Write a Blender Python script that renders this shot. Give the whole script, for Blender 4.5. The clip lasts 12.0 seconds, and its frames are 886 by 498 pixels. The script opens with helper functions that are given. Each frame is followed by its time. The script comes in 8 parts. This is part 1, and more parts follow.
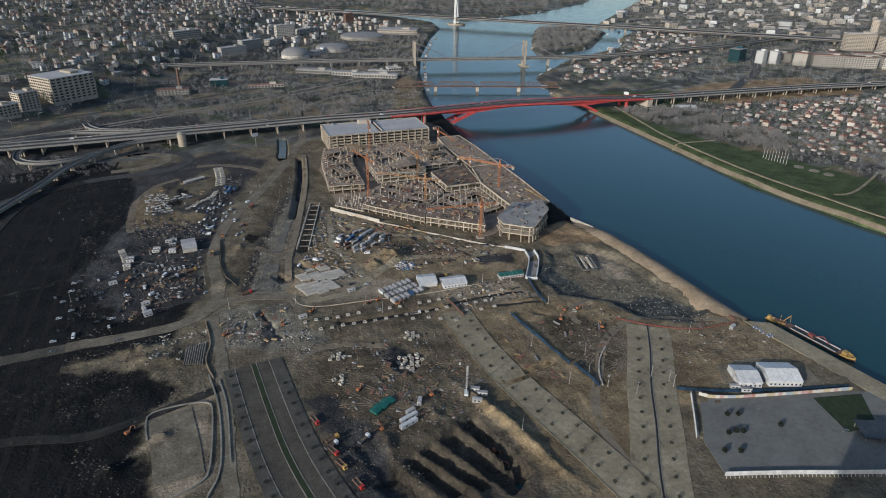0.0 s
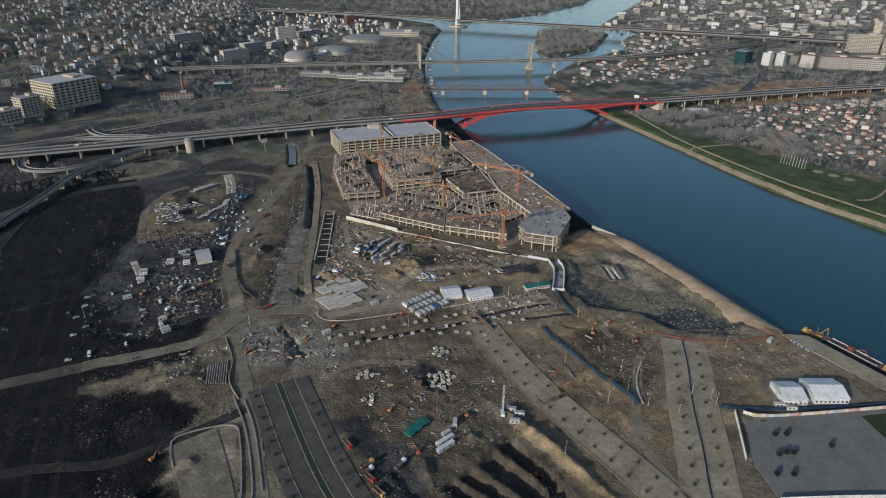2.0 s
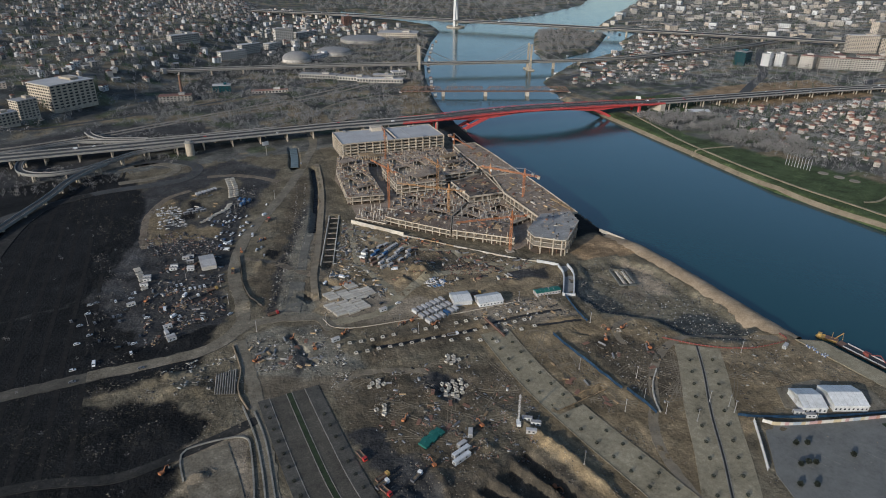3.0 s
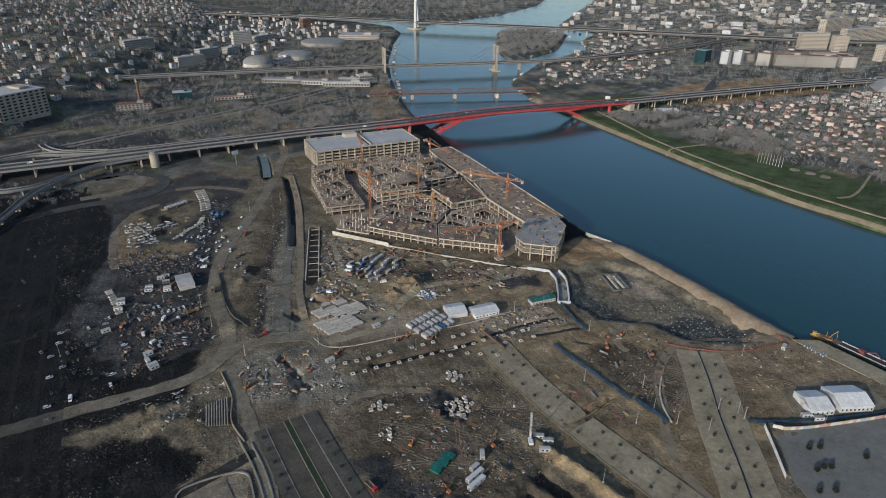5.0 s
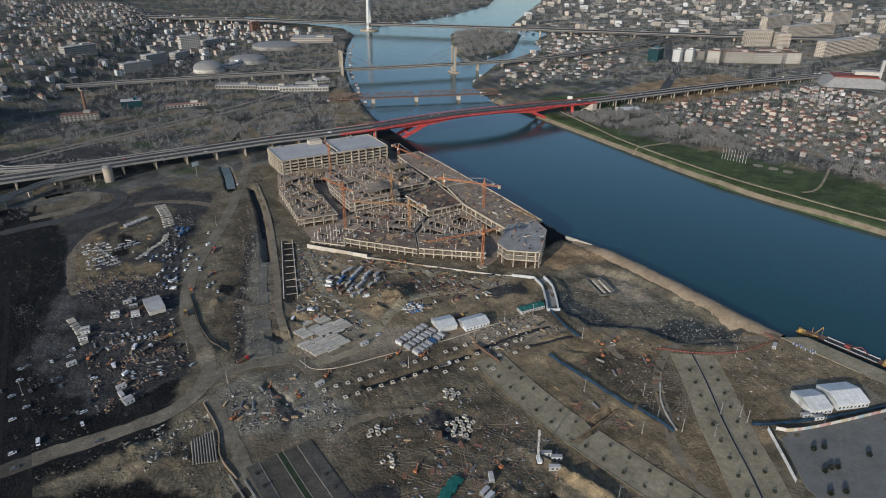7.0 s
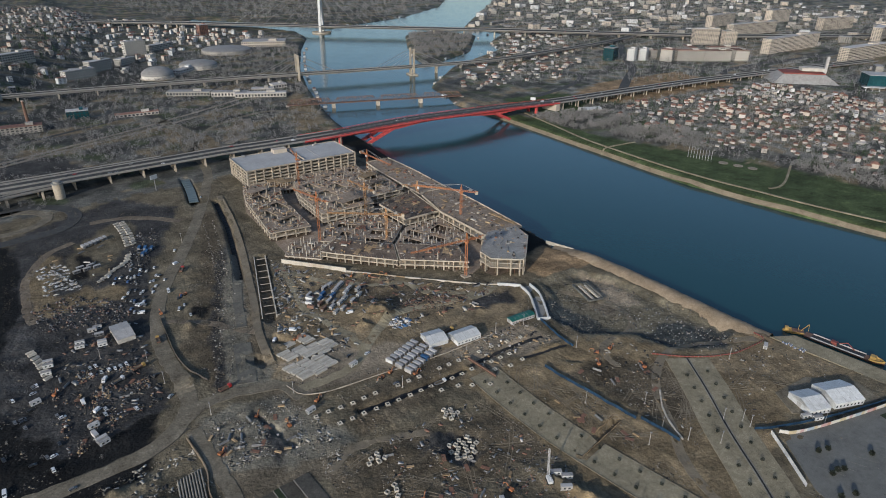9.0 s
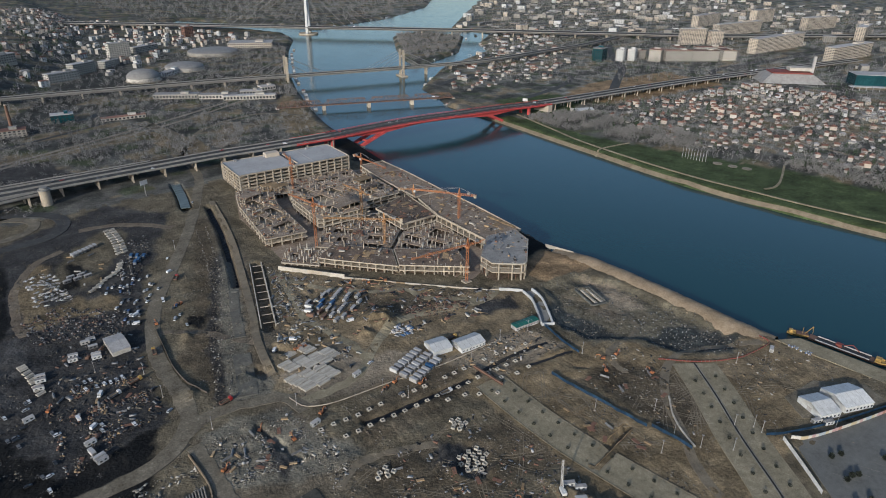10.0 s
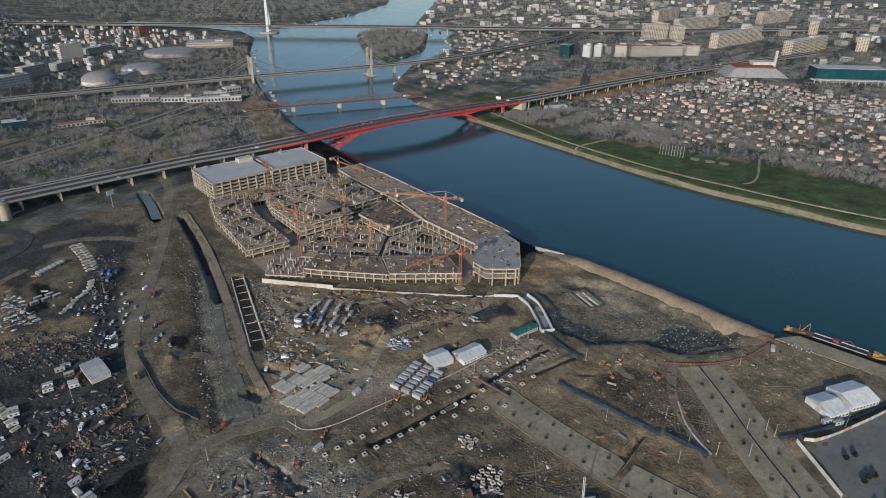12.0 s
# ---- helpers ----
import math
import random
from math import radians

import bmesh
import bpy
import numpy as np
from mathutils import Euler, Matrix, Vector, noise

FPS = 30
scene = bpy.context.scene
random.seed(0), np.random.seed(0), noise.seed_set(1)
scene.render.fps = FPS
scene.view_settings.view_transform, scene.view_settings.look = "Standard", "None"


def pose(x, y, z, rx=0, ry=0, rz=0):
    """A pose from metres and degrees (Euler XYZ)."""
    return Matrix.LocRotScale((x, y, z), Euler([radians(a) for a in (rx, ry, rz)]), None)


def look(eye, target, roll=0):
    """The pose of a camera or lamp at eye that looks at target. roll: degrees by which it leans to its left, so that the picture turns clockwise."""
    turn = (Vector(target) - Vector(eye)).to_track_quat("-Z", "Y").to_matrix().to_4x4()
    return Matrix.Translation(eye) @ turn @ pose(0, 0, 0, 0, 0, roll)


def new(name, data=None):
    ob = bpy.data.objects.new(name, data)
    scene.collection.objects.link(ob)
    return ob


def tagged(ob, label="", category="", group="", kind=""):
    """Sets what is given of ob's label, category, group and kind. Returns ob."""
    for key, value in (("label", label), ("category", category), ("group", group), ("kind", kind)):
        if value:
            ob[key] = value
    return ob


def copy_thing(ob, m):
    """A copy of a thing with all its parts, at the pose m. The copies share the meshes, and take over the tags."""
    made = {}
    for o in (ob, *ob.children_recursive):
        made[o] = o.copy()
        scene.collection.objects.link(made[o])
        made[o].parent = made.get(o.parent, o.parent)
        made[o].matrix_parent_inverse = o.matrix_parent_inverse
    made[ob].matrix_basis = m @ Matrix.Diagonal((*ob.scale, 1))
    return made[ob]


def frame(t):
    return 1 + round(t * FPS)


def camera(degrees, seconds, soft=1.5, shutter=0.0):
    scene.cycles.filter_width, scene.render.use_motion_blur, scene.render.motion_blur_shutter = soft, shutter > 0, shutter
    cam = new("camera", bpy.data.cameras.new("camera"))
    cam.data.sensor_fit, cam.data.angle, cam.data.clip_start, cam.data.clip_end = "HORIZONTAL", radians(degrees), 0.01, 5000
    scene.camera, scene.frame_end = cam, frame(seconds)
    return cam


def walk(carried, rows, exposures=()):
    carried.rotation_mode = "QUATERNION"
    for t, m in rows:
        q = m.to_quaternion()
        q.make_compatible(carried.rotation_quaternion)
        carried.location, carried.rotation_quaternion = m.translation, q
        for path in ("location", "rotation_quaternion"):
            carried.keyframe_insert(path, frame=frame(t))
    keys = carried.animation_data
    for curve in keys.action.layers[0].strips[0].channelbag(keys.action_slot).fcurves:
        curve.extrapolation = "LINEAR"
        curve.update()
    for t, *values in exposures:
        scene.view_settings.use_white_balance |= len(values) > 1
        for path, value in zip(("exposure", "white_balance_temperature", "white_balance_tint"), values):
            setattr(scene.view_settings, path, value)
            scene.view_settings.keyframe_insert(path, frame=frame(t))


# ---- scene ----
cam = camera(70.9, 12.0, soft=1.0)
METRES, EYE, TILT, LEAN, TURN = 177.8, 256.5, 0.0, 0.0, -25.7
ROWS = [
    (0.0, 0.0, 0.0, 0.0, 0.39, -26.2, -0.8),
    (0.5, -0.0317, 0.023, 0.0006, 0.23, -26.15, -0.8),
    (1.0, -0.0668, 0.0478, 0.0013, 0.12, -26.12, -0.78),
    (1.5, -0.0988, 0.0711, 0.0017, 0.01, -26.09, -0.77),
    (2.0, -0.1335, 0.0963, 0.0019, -0.06, -26.09, -0.76),
    (2.5, -0.1654, 0.1198, 0.0025, -0.16, -26.08, -0.76),
    (4.5, -0.2973, 0.2199, 0.005, -3.32, -25.97, -0.73),
    (5.0, -0.3304, 0.2476, 0.0055, -4.56, -25.96, -0.67),
    (5.5, -0.3612, 0.2741, 0.0061, -5.9, -25.94, -0.63),
    (6.0, -0.3932, 0.3033, 0.0068, -7.23, -25.92, -0.59),
    (6.5, -0.4225, 0.3309, 0.0075, -8.23, -25.9, -0.58),
    (7.0, -0.4537, 0.3617, 0.0083, -9.24, -25.88, -0.55),
    (9.0, -0.5653, 0.4867, 0.0101, -13.86, -25.78, -0.48),
    (9.5, -0.5905, 0.5178, 0.0106, -14.52, -25.76, -0.49),
    (10.0, -0.6175, 0.5522, 0.0112, -15.23, -25.74, -0.49),
    (10.5, -0.641, 0.5843, 0.0118, -16.01, -25.73, -0.47),
    (11.0, -0.6668, 0.6195, 0.0121, -17.06, -25.73, -0.46),
    (11.5, -0.69, 0.6525, 0.0126, -18.04, -25.8, -0.44),
    (12.0, -0.7148, 0.6885, 0.0131, -18.96, -26.01, -0.44),
]
walk(cam, [(t, pose(0, 0, EYE, TILT, LEAN, TURN) @ pose(METRES * x, METRES * y, METRES * z, 90 + pitch, roll, yaw)) for t, x, y, z, yaw, pitch, roll in ROWS],
     exposures=[(0.0, 0.07, 5620, 9), (12.0, 0.07, 5620, 9)])

# ---- light ----
SUN_ELEV, SUN_FROM = 18.5, (-0.925, -0.38)      # degrees; where the sun stands on the plan
world = bpy.data.worlds.new("sky")
scene.world = world
world.use_nodes = True
wn = world.node_tree
sky = wn.nodes.new("ShaderNodeTexSky")
sky.sky_type, sky.sun_disc = "NISHITA", False
sky.sun_elevation = radians(SUN_ELEV)
sky.sun_rotation = math.atan2(SUN_FROM[0], SUN_FROM[1])
sky.air_density, sky.dust_density, sky.ozone_density = 1.0, 1.5, 1.0
wn.nodes["Background"].inputs["Strength"].default_value = 0.125
wn.links.new(sky.outputs[0], wn.nodes["Background"].inputs["Color"])
sun_data = bpy.data.lights.new("sun", "SUN")
sun_data.energy, sun_data.angle, sun_data.color = 3.7, radians(0.6), (1.0, 0.88, 0.71)
sun = new("sun", sun_data)
ce = math.cos(radians(SUN_ELEV)) / math.hypot(*SUN_FROM)
sun.matrix_basis = look((SUN_FROM[0] * ce * 900, SUN_FROM[1] * ce * 900, math.sin(radians(SUN_ELEV)) * 900), (0, 0, 0))
scene.view_settings.exposure = 0.0

# ---- materials ----


def mat(name, colours, scale=1.0, rough=0.85, metal=0.0, bump=0.0, bump_scale=None, rnd=0.0, isl=0.0, fine=4.0, spec=0.3, stretch=(1, 1, 1)):
    """A surface: two scales of noise over a ramp of colours, relief, and a change of tone from piece to piece."""
    m = bpy.data.materials.new(name)
    m.use_nodes = True
    t = m.node_tree
    n, l = t.nodes, t.links
    b = n["Principled BSDF"]
    b.inputs["Roughness"].default_value, b.inputs["Metallic"].default_value = rough, metal
    b.inputs["Specular IOR Level"].default_value = spec
    geo = n.new("ShaderNodeNewGeometry")
    mp = n.new("ShaderNodeMapping")
    mp.inputs["Scale"].default_value = stretch
    l.new(geo.outputs["Position"], mp.inputs["Vector"])
    last = None
    for k, weight in ((1, 0), (fine ** .5 * 1.5, .42), (fine * 2.7, .36)):
        x = n.new("ShaderNodeTexNoise")
        x.inputs["Scale"].default_value, x.inputs["Detail"].default_value = scale * k, 5
        x.inputs["Roughness"].default_value = .62
        l.new(mp.outputs[0], x.inputs["Vector"])
        if last is None:
            last = x.outputs["Fac"]
            continue
        mix = n.new("ShaderNodeMix")
        mix.inputs["Factor"].default_value = weight
        l.new(last, mix.inputs["A"]), l.new(x.outputs["Fac"], mix.inputs["B"])
        last = mix.outputs[0]
    ramp = n.new("ShaderNodeValToRGB")
    el = ramp.color_ramp.elements
    while len(el) < len(colours):
        el.new(0.5)
    for i, c in enumerate(colours):
        el[i].position = 0.39 + 0.22 * i / max(1, len(colours) - 1)
        el[i].color = (*c, 1)
    l.new(last, ramp.inputs[0])
    out = ramp.outputs[0]
    for amount, source in ((rnd, "ShaderNodeObjectInfo"), (isl, "ShaderNodeNewGeometry")):
        if amount:
            info = n.new(source)
            val = n.new("ShaderNodeMapRange")
            val.inputs["To Min"].default_value, val.inputs["To Max"].default_value = 1 - amount, 1 + amount
            l.new(info.outputs["Random" if "Object" in source else "Random Per Island"], val.inputs["Value"])
            hsv = n.new("ShaderNodeHueSaturation")
            l.new(val.outputs[0], hsv.inputs["Value"]), l.new(out, hsv.inputs["Color"])
            out = hsv.outputs[0]
    l.new(out, b.inputs["Base Color"])
    if bump:
        bp = n.new("ShaderNodeBump")
        bp.inputs["Strength"].default_value, bp.inputs["Distance"].default_value = 1.0, bump
        bn = n.new("ShaderNodeTexNoise")
        bn.inputs["Scale"].default_value, bn.inputs["Detail"].default_value = bump_scale or scale * 6, 5
        l.new(mp.outputs[0], bn.inputs["Vector"])
        l.new(bn.outputs["Fac"], bp.inputs["Height"]), l.new(bp.outputs[0], b.inputs["Normal"])
    return m


def grey(v, w=0.0):
    return (v * (1 + w), v, v * (1 - w))


DIRT = mat("brown_dirt", [(.052, .040, .028), (.125, .098, .069), (.161, .128, .090), (.270, .220, .162)], .03, .95, bump=.5, bump_scale=.35, fine=12)
PALE = mat("pale_gravel", [(.094, .080, .063), (.187, .160, .124), (.229, .198, .155), (.354, .310, .248)], .04, .95, bump=.3, bump_scale=.6, fine=12)
DARK = mat("dark_yard_ground", [(.018, .018, .018), (.036, .034, .033), (.055, .05, .046), (.10, .09, .078)], .025, .95, bump=.5, bump_scale=.35, fine=12)
SAND = mat("tan_embankment_earth", [(.15, .11, .07), (.225, .17, .11), (.275, .21, .14), (.34, .265, .182)], .05, .95, bump=.2, bump_scale=.5, fine=8)
MUD = mat("wet_slate_mud", [(.04, .042, .038), (.075, .076, .07), (.115, .113, .102), (.24, .23, .20)], .09, .75, bump=.4, bump_scale=.45, fine=6)
ASPHALT = mat("worn_asphalt", [(.034, .034, .034), (.05, .049, .047), (.072, .07, .066)], .06, .9, fine=12)
DUSTROAD = mat("dusty_road", [(.073, .060, .041), (.130, .110, .078), (.166, .141, .102), (.260, .222, .164)], .05, .95, bump=.25, bump_scale=.6, fine=6)
PAVING = mat("grey_paving", [(.125, .116, .097), (.198, .183, .153), (.239, .220, .185), (.302, .280, .234)], .08, .9, fine=10)
CONCRETE = mat("raw_concrete", [(.250, .212, .162), (.359, .308, .240), (.458, .400, .320)], .15, .88, rnd=.15, fine=6)
DECKING = mat("bridge_concrete", [(.160, .156, .144), (.208, .200, .186), (.256, .248, .229)], .06, .88, fine=8)
SLAB = mat("dusty_slab", [(.125, .092, .064), (.229, .175, .127), (.281, .220, .164), (.416, .345, .273)], .09, .92, fine=7, rnd=.22)
FORM = mat("formwork_timber", [(.20, .135, .07), (.29, .20, .11), (.37, .28, .17)], .12, .85, fine=7, rnd=.3)
ROOFGREY = mat("grey_roof_membrane", [(.30, .29, .28), (.36, .35, .34), (.42, .41, .40)], .04, .85, fine=10)
WHITE = mat("white_sheet", [(.38, .38, .37), (.50, .50, .49), (.60, .60, .59)], .25, .65, rnd=.12, fine=5)
RED = mat("red_bridge_paint", [(.36, .05, .05), (.46, .07, .065), (.50, .10, .09)], .08, .55, fine=6)
BLUE = mat("blue_sheet", [(.03, .075, .16), (.04, .10, .21), (.055, .13, .25)], .3, .5, rnd=.15)
ORANGE = mat("orange_crane_paint", [(.27, .10, .04), (.34, .135, .055), (.38, .17, .08)], .3, .6, rnd=.15)
OCHRE = mat("faded_ochre_crane_paint", [(.24, .125, .05), (.32, .175, .075), (.38, .22, .11)], .4, .6, rnd=.1)
YELLOW = mat("faded_yellow_paint", [(.26, .16, .045), (.37, .24, .07), (.46, .31, .11)], .4, .6, rnd=.1)
STEEL = mat("weathered_steel", [(.18, .17, .16), (.25, .24, .23), (.32, .31, .30)], .3, .5, metal=.5)
RUST = mat("rusted_steel", [(.10, .06, .042), (.145, .085, .06), (.19, .12, .085)], .3, .8)
# twig colour is lightened and greyed to carry the haze over distance
TWIG = mat("bare_twigs", [(.12, .116, .11), (.188, .18, .17), (.25, .238, .226)], .02, .95, isl=.25)
BARK = mat("grey_bark", [(.06, .05, .042), (.085, .072, .06), (.11, .095, .08)], .5, .95)
PINE = mat("dark_evergreen_needles", [(.022, .038, .018), (.034, .055, .026), (.05, .075, .035)], .1, .9, isl=.35)
TILE = mat("clay_roof_tiles", [(.115, .06, .045), (.175, .09, .066), (.225, .135, .105)], .15, .85, rnd=.4, isl=.3)
PALEROOF = mat("faded_roof_sheet", [(.25, .24, .23), (.33, .315, .30), (.42, .40, .385)], .15, .8, rnd=.3, isl=.3)
RENDER = mat("pale_render_wall", [(.26, .24, .21), (.36, .335, .295), (.45, .42, .38)], .1, .88, rnd=.35, isl=.3)
BEIGE = mat("beige_panel_wall", [(.36, .31, .25), (.44, .38, .31), (.50, .44, .37)], .06, .88, rnd=.12)
GLASS = mat("dark_window_glass", [(.02, .025, .03), (.03, .035, .04), (.045, .05, .055)], .2, .12, spec=.6)
TEAL = mat("teal_glass_cladding", [(.006, .034, .042), (.01, .048, .058), (.016, .065, .075)], .05, .25, spec=.5)
SLABDARK = mat("dark_brown_slab", [(.073, .052, .038), (.125, .092, .066), (.161, .120, .089), (.260, .205, .155)], .09, .92, fine=7, rnd=.15)
DOMEGREY = mat("weathered_dome_sheet", [(.16, .155, .145), (.21, .20, .19), (.26, .25, .235)], .1, .7, fine=5)
AVROAD = mat("dusty_avenue_asphalt", [(.035, .031, .023), (.057, .050, .039), (.073, .065, .050), (.114, .100, .079)], .06, .92, fine=6)
PAVEDARK = mat("dull_footway_paving", [(.035, .033, .028), (.058, .054, .045), (.075, .069, .058), (.114, .105, .088)], .08, .92, fine=6)
WETSHADE = mat("wet_soil_and_shade_black", [(.012, .012, .012), (.022, .021, .02), (.04, .037, .033)], .3, .7, fine=5)
LAWN = mat("dark_lawn", [(.012, .02, .008), (.022, .033, .014), (.036, .047, .022)], .25, .95, fine=9)
HOARDING = mat("dull_blue_hoarding", [(.009, .025, .05), (.014, .036, .07), (.024, .052, .092)], .3, .6, rnd=.3)
DUSKY = mat("dusky_evergreen_leaves", [(.012, .015, .010), (.02, .024, .016), (.032, .036, .025)], .5, .9, isl=.4)
ROOFDUST = mat("dusty_roof_screed", [(.15, .142, .13), (.215, .205, .19), (.26, .25, .235), (.34, .33, .315)], .07, .9, fine=9)
GRITPAVE = mat("gritty_poured_concrete", [(.062, .057, .045), (.109, .100, .081), (.135, .124, .101), (.198, .182, .149)], .15, .92, fine=8)
CANAL = mat("stagnant_canal_water", [(.070, .087, .081), (.098, .116, .108), (.126, .140, .129)], .08, .35, spec=.4)
PROM = mat("pale_compacted_gravel", [(.109, .092, .058), (.203, .172, .113), (.250, .214, .141), (.354, .305, .209)], .06, .95, bump=.12, bump_scale=.7, fine=12)
RUTTED = mat("rutted_dust", [(.104, .084, .058), (.156, .127, .088), (.187, .154, .108), (.229, .190, .135)], .08, .95, fine=6)
BRUSH = mat("dry_brush_twigs", [(.05, .043, .03), (.085, .072, .05), (.13, .11, .078)], .03, .95, isl=.4)
# near-black lane colour with the shade over the left yard painted in
SHADELANE = mat("shade_dark_lane", [(.014, .014, .013), (.026, .025, .023), (.035, .033, .03), (.06, .056, .05)], .06, .95, fine=6, spec=.1)
RUBBER = mat("black_rubber", [(.015, .015, .015), (.025, .025, .025)], 3, .9)
ROCK = mat("broken_rubble", [(.073, .063, .049), (.135, .118, .090), (.208, .185, .146)], .3, .95, isl=.4)
PIPE = mat("pale_concrete_units", [(.312, .285, .235), (.406, .370, .310), (.489, .450, .385)], .3, .85, rnd=.18)
BLACKM = mat("flat_black", [(.02, .02, .022), (.035, .035, .037)], .3, .6)

GREEN = mat("green_sheet", [(.012, .075, .06), (.018, .105, .085), (.03, .14, .11)], .4, .6, rnd=.1)
MURAL = [mat("mural_paint_" + n, [tuple(v * .8 for v in c), c], .5, .7) for n, c in (("ochre", (.48, .40, .26)), ("pink", (.46, .30, .28)), ("cream", (.56, .53, .47)), ("blue", (.36, .40, .44)), ("rust", (.40, .22, .16)))]
NET = mat("red_plastic_mesh", [(.15, .04, .032), (.21, .06, .045)], .5, .75)
CARS = [mat("car_paint_" + n, [c, c], 1, .3, spec=.5) for n, c in (("white", (.62, .62, .62)), ("silver", (.36, .37, .38)), ("black", (.02, .02, .022)), ("red", (.35, .03, .025)), ("blue", (.04, .09, .22)), ("grey", (.12, .12, .125)))]
REBAR = mat("rusty_rebar", [(.16, .08, .05), (.22, .12, .08)], .5, .8)


def water_material():
    m = bpy.data.materials.new("river_water")
    m.use_nodes = True
    n, l = m.node_tree.nodes, m.node_tree.links
    b = n["Principled BSDF"]
    b.inputs["Base Color"].default_value = (.011, .045, .049, 1)
    b.inputs["Roughness"].default_value, b.inputs["IOR"].default_value = .12, 1.33
    geo = n.new("ShaderNodeNewGeometry")
    a, c = n.new("ShaderNodeTexNoise"), n.new("ShaderNodeTexNoise")
    a.inputs["Scale"].default_value, c.inputs["Scale"].default_value = .35, .03
    a.inputs["Detail"].default_value = 4
    bp = n.new("ShaderNodeBump")
    bp.inputs["Strength"].default_value, bp.inputs["Distance"].default_value = .35, .25
    mr = n.new("ShaderNodeMapRange")
    mr.inputs["To Min"].default_value, mr.inputs["To Max"].default_value = .07, .2
    for x in (a, c):
        l.new(geo.outputs["Position"], x.inputs["Vector"])
    l.new(c.outputs["Fac"], mr.inputs["Value"]), l.new(mr.outputs[0], b.inputs["Roughness"])
    l.new(a.outputs["Fac"], bp.inputs["Height"]), l.new(bp.outputs[0], b.inputs["Normal"])
    return m


WATER = water_material()

# ---- builders ----
# The plan is drawn in units of 1.35 m; thing() and settle() turn it into metres.
U = 1.35


class Shape:
    """Collects vertices and faces of one mesh."""

    def __init__(self):
        self.v, self.f = [], []

    def add(self, vs, fs):
        k = len(self.v)
        self.v += [tuple(p) for p in vs]
        self.f += [tuple(i + k for i in q) for q in fs]
        return self

    def box(self, x, y, z, sx, sy, sz, turn=0.0):
        """A box whose floor's middle is x, y, z."""
        c, s = math.cos(radians(turn)), math.sin(radians(turn))
        vs = []
        for dz in (0, sz):
            for dx, dy in ((-1, -1), (1, -1), (1, 1), (-1, 1)):
                a, b = dx * sx / 2, dy * sy / 2
                vs.append((x + a * c - b * s, y + a * s + b * c, z + dz))
        return self.add(vs, [(3, 2, 1, 0), (4, 5, 6, 7), (0, 1, 5, 4), (1, 2, 6, 5), (2, 3, 7, 6), (3, 0, 4, 7)])

    def prism(self, plan, z0, z1):
        n = len(plan)
        if sum(plan[i - 1][0] * plan[i][1] - plan[i][0] * plan[i - 1][1] for i in range(n)) < 0:
            plan = plan[::-1]
        vs = [(x, y, z0) for x, y in plan] + [(x, y, z1) for x, y in plan]
        fs = [tuple(range(n - 1, -1, -1)), tuple(range(n, 2 * n))]
        return self.add(vs, fs + [(i, (i + 1) % n, n + (i + 1) % n, n + i) for i in range(n)])

    def tube(self, p, q, r, r2=None, n=6):
        p, q = Vector(p), Vector(q)
        d = (q - p).normalized()
        a = d.orthogonal().normalized()
        b = d.cross(a)
        r2 = r if r2 is None else r2
        vs = [o + (a * math.cos(k * 2 * math.pi / n) + b * math.sin(k * 2 * math.pi / n)) * rr for o, rr in ((p, r), (q, r2)) for k in range(n)]
        return self.add(vs, [tuple(range(n - 1, -1, -1)), tuple(range(n, 2 * n))] + [(k, (k + 1) % n, n + (k + 1) % n, n + k) for k in range(n)])

    def beam(self, p, q, w, h=None):
        """A square bar from p to q."""
        p, q = Vector(p), Vector(q)
        h = h or w
        d = (q - p).normalized()
        a = d.cross(Vector((0, 0, 1)))
        a = (a if a.length > .01 else Vector((1, 0, 0))).normalized()
        b = a.cross(d)
        vs = [o + a * i * w / 2 + b * j * h / 2 for o in (p, q) for i, j in ((-1, -1), (1, -1), (1, 1), (-1, 1))]
        return self.add(vs, [(0, 1, 2, 3), (7, 6, 5, 4), (0, 4, 5, 1), (1, 5, 6, 2), (2, 6, 7, 3), (3, 7, 4, 0)])

    def gable(self, sx, sy, z, rise, over=.4, x=0.0, y=0.0, hip=0.0):
        """A pitched roof with its ridge along x; hip draws the ridge in from the ends."""
        a, b, th = sx / 2 + over, sy / 2 + over, .25
        vs = []
        for d in (0, th):
            vs += [(x - a, y - b, z + d), (x + a, y - b, z + d), (x + a, y + b, z + d), (x - a, y + b, z + d), (x - a + hip, y, z + rise + d), (x + a - hip, y, z + rise + d)]
        top = [(6, 7, 11, 10), (8, 9, 10, 11), (7, 8, 11), (9, 6, 10)]
        low = [(4, 5, 1, 0), (5, 4, 3, 2), (5, 2, 1), (4, 0, 3)]
        return self.add(vs, top + low + [(0, 1, 7, 6), (1, 2, 8, 7), (2, 3, 9, 8), (3, 0, 6, 9)])

    def mesh(self, name, *mats):
        me = bpy.data.meshes.new(name)
        me.from_pydata(self.v, [], self.f)
        for m in mats:
            me.materials.append(m)
        me.update()
        return me


def thing(name, label, category, x=0, y=0, z=0, turn=0, group="", kind="", size=U):
    """An Empty at a place of the plan. size: U for what is drawn in plan units, 1 for what is drawn in metres."""
    ob = new(name)
    ob.empty_display_size = .2
    ob.matrix_basis = pose(x * U, y * U, z * U, 0, 0, turn) @ Matrix.Scale(size, 4)
    return tagged(ob, label, category, group, kind)


def settle(me):
    """Turns a mesh drawn in plan units into metres."""
    me.transform(Matrix.Scale(U, 4))
    return me


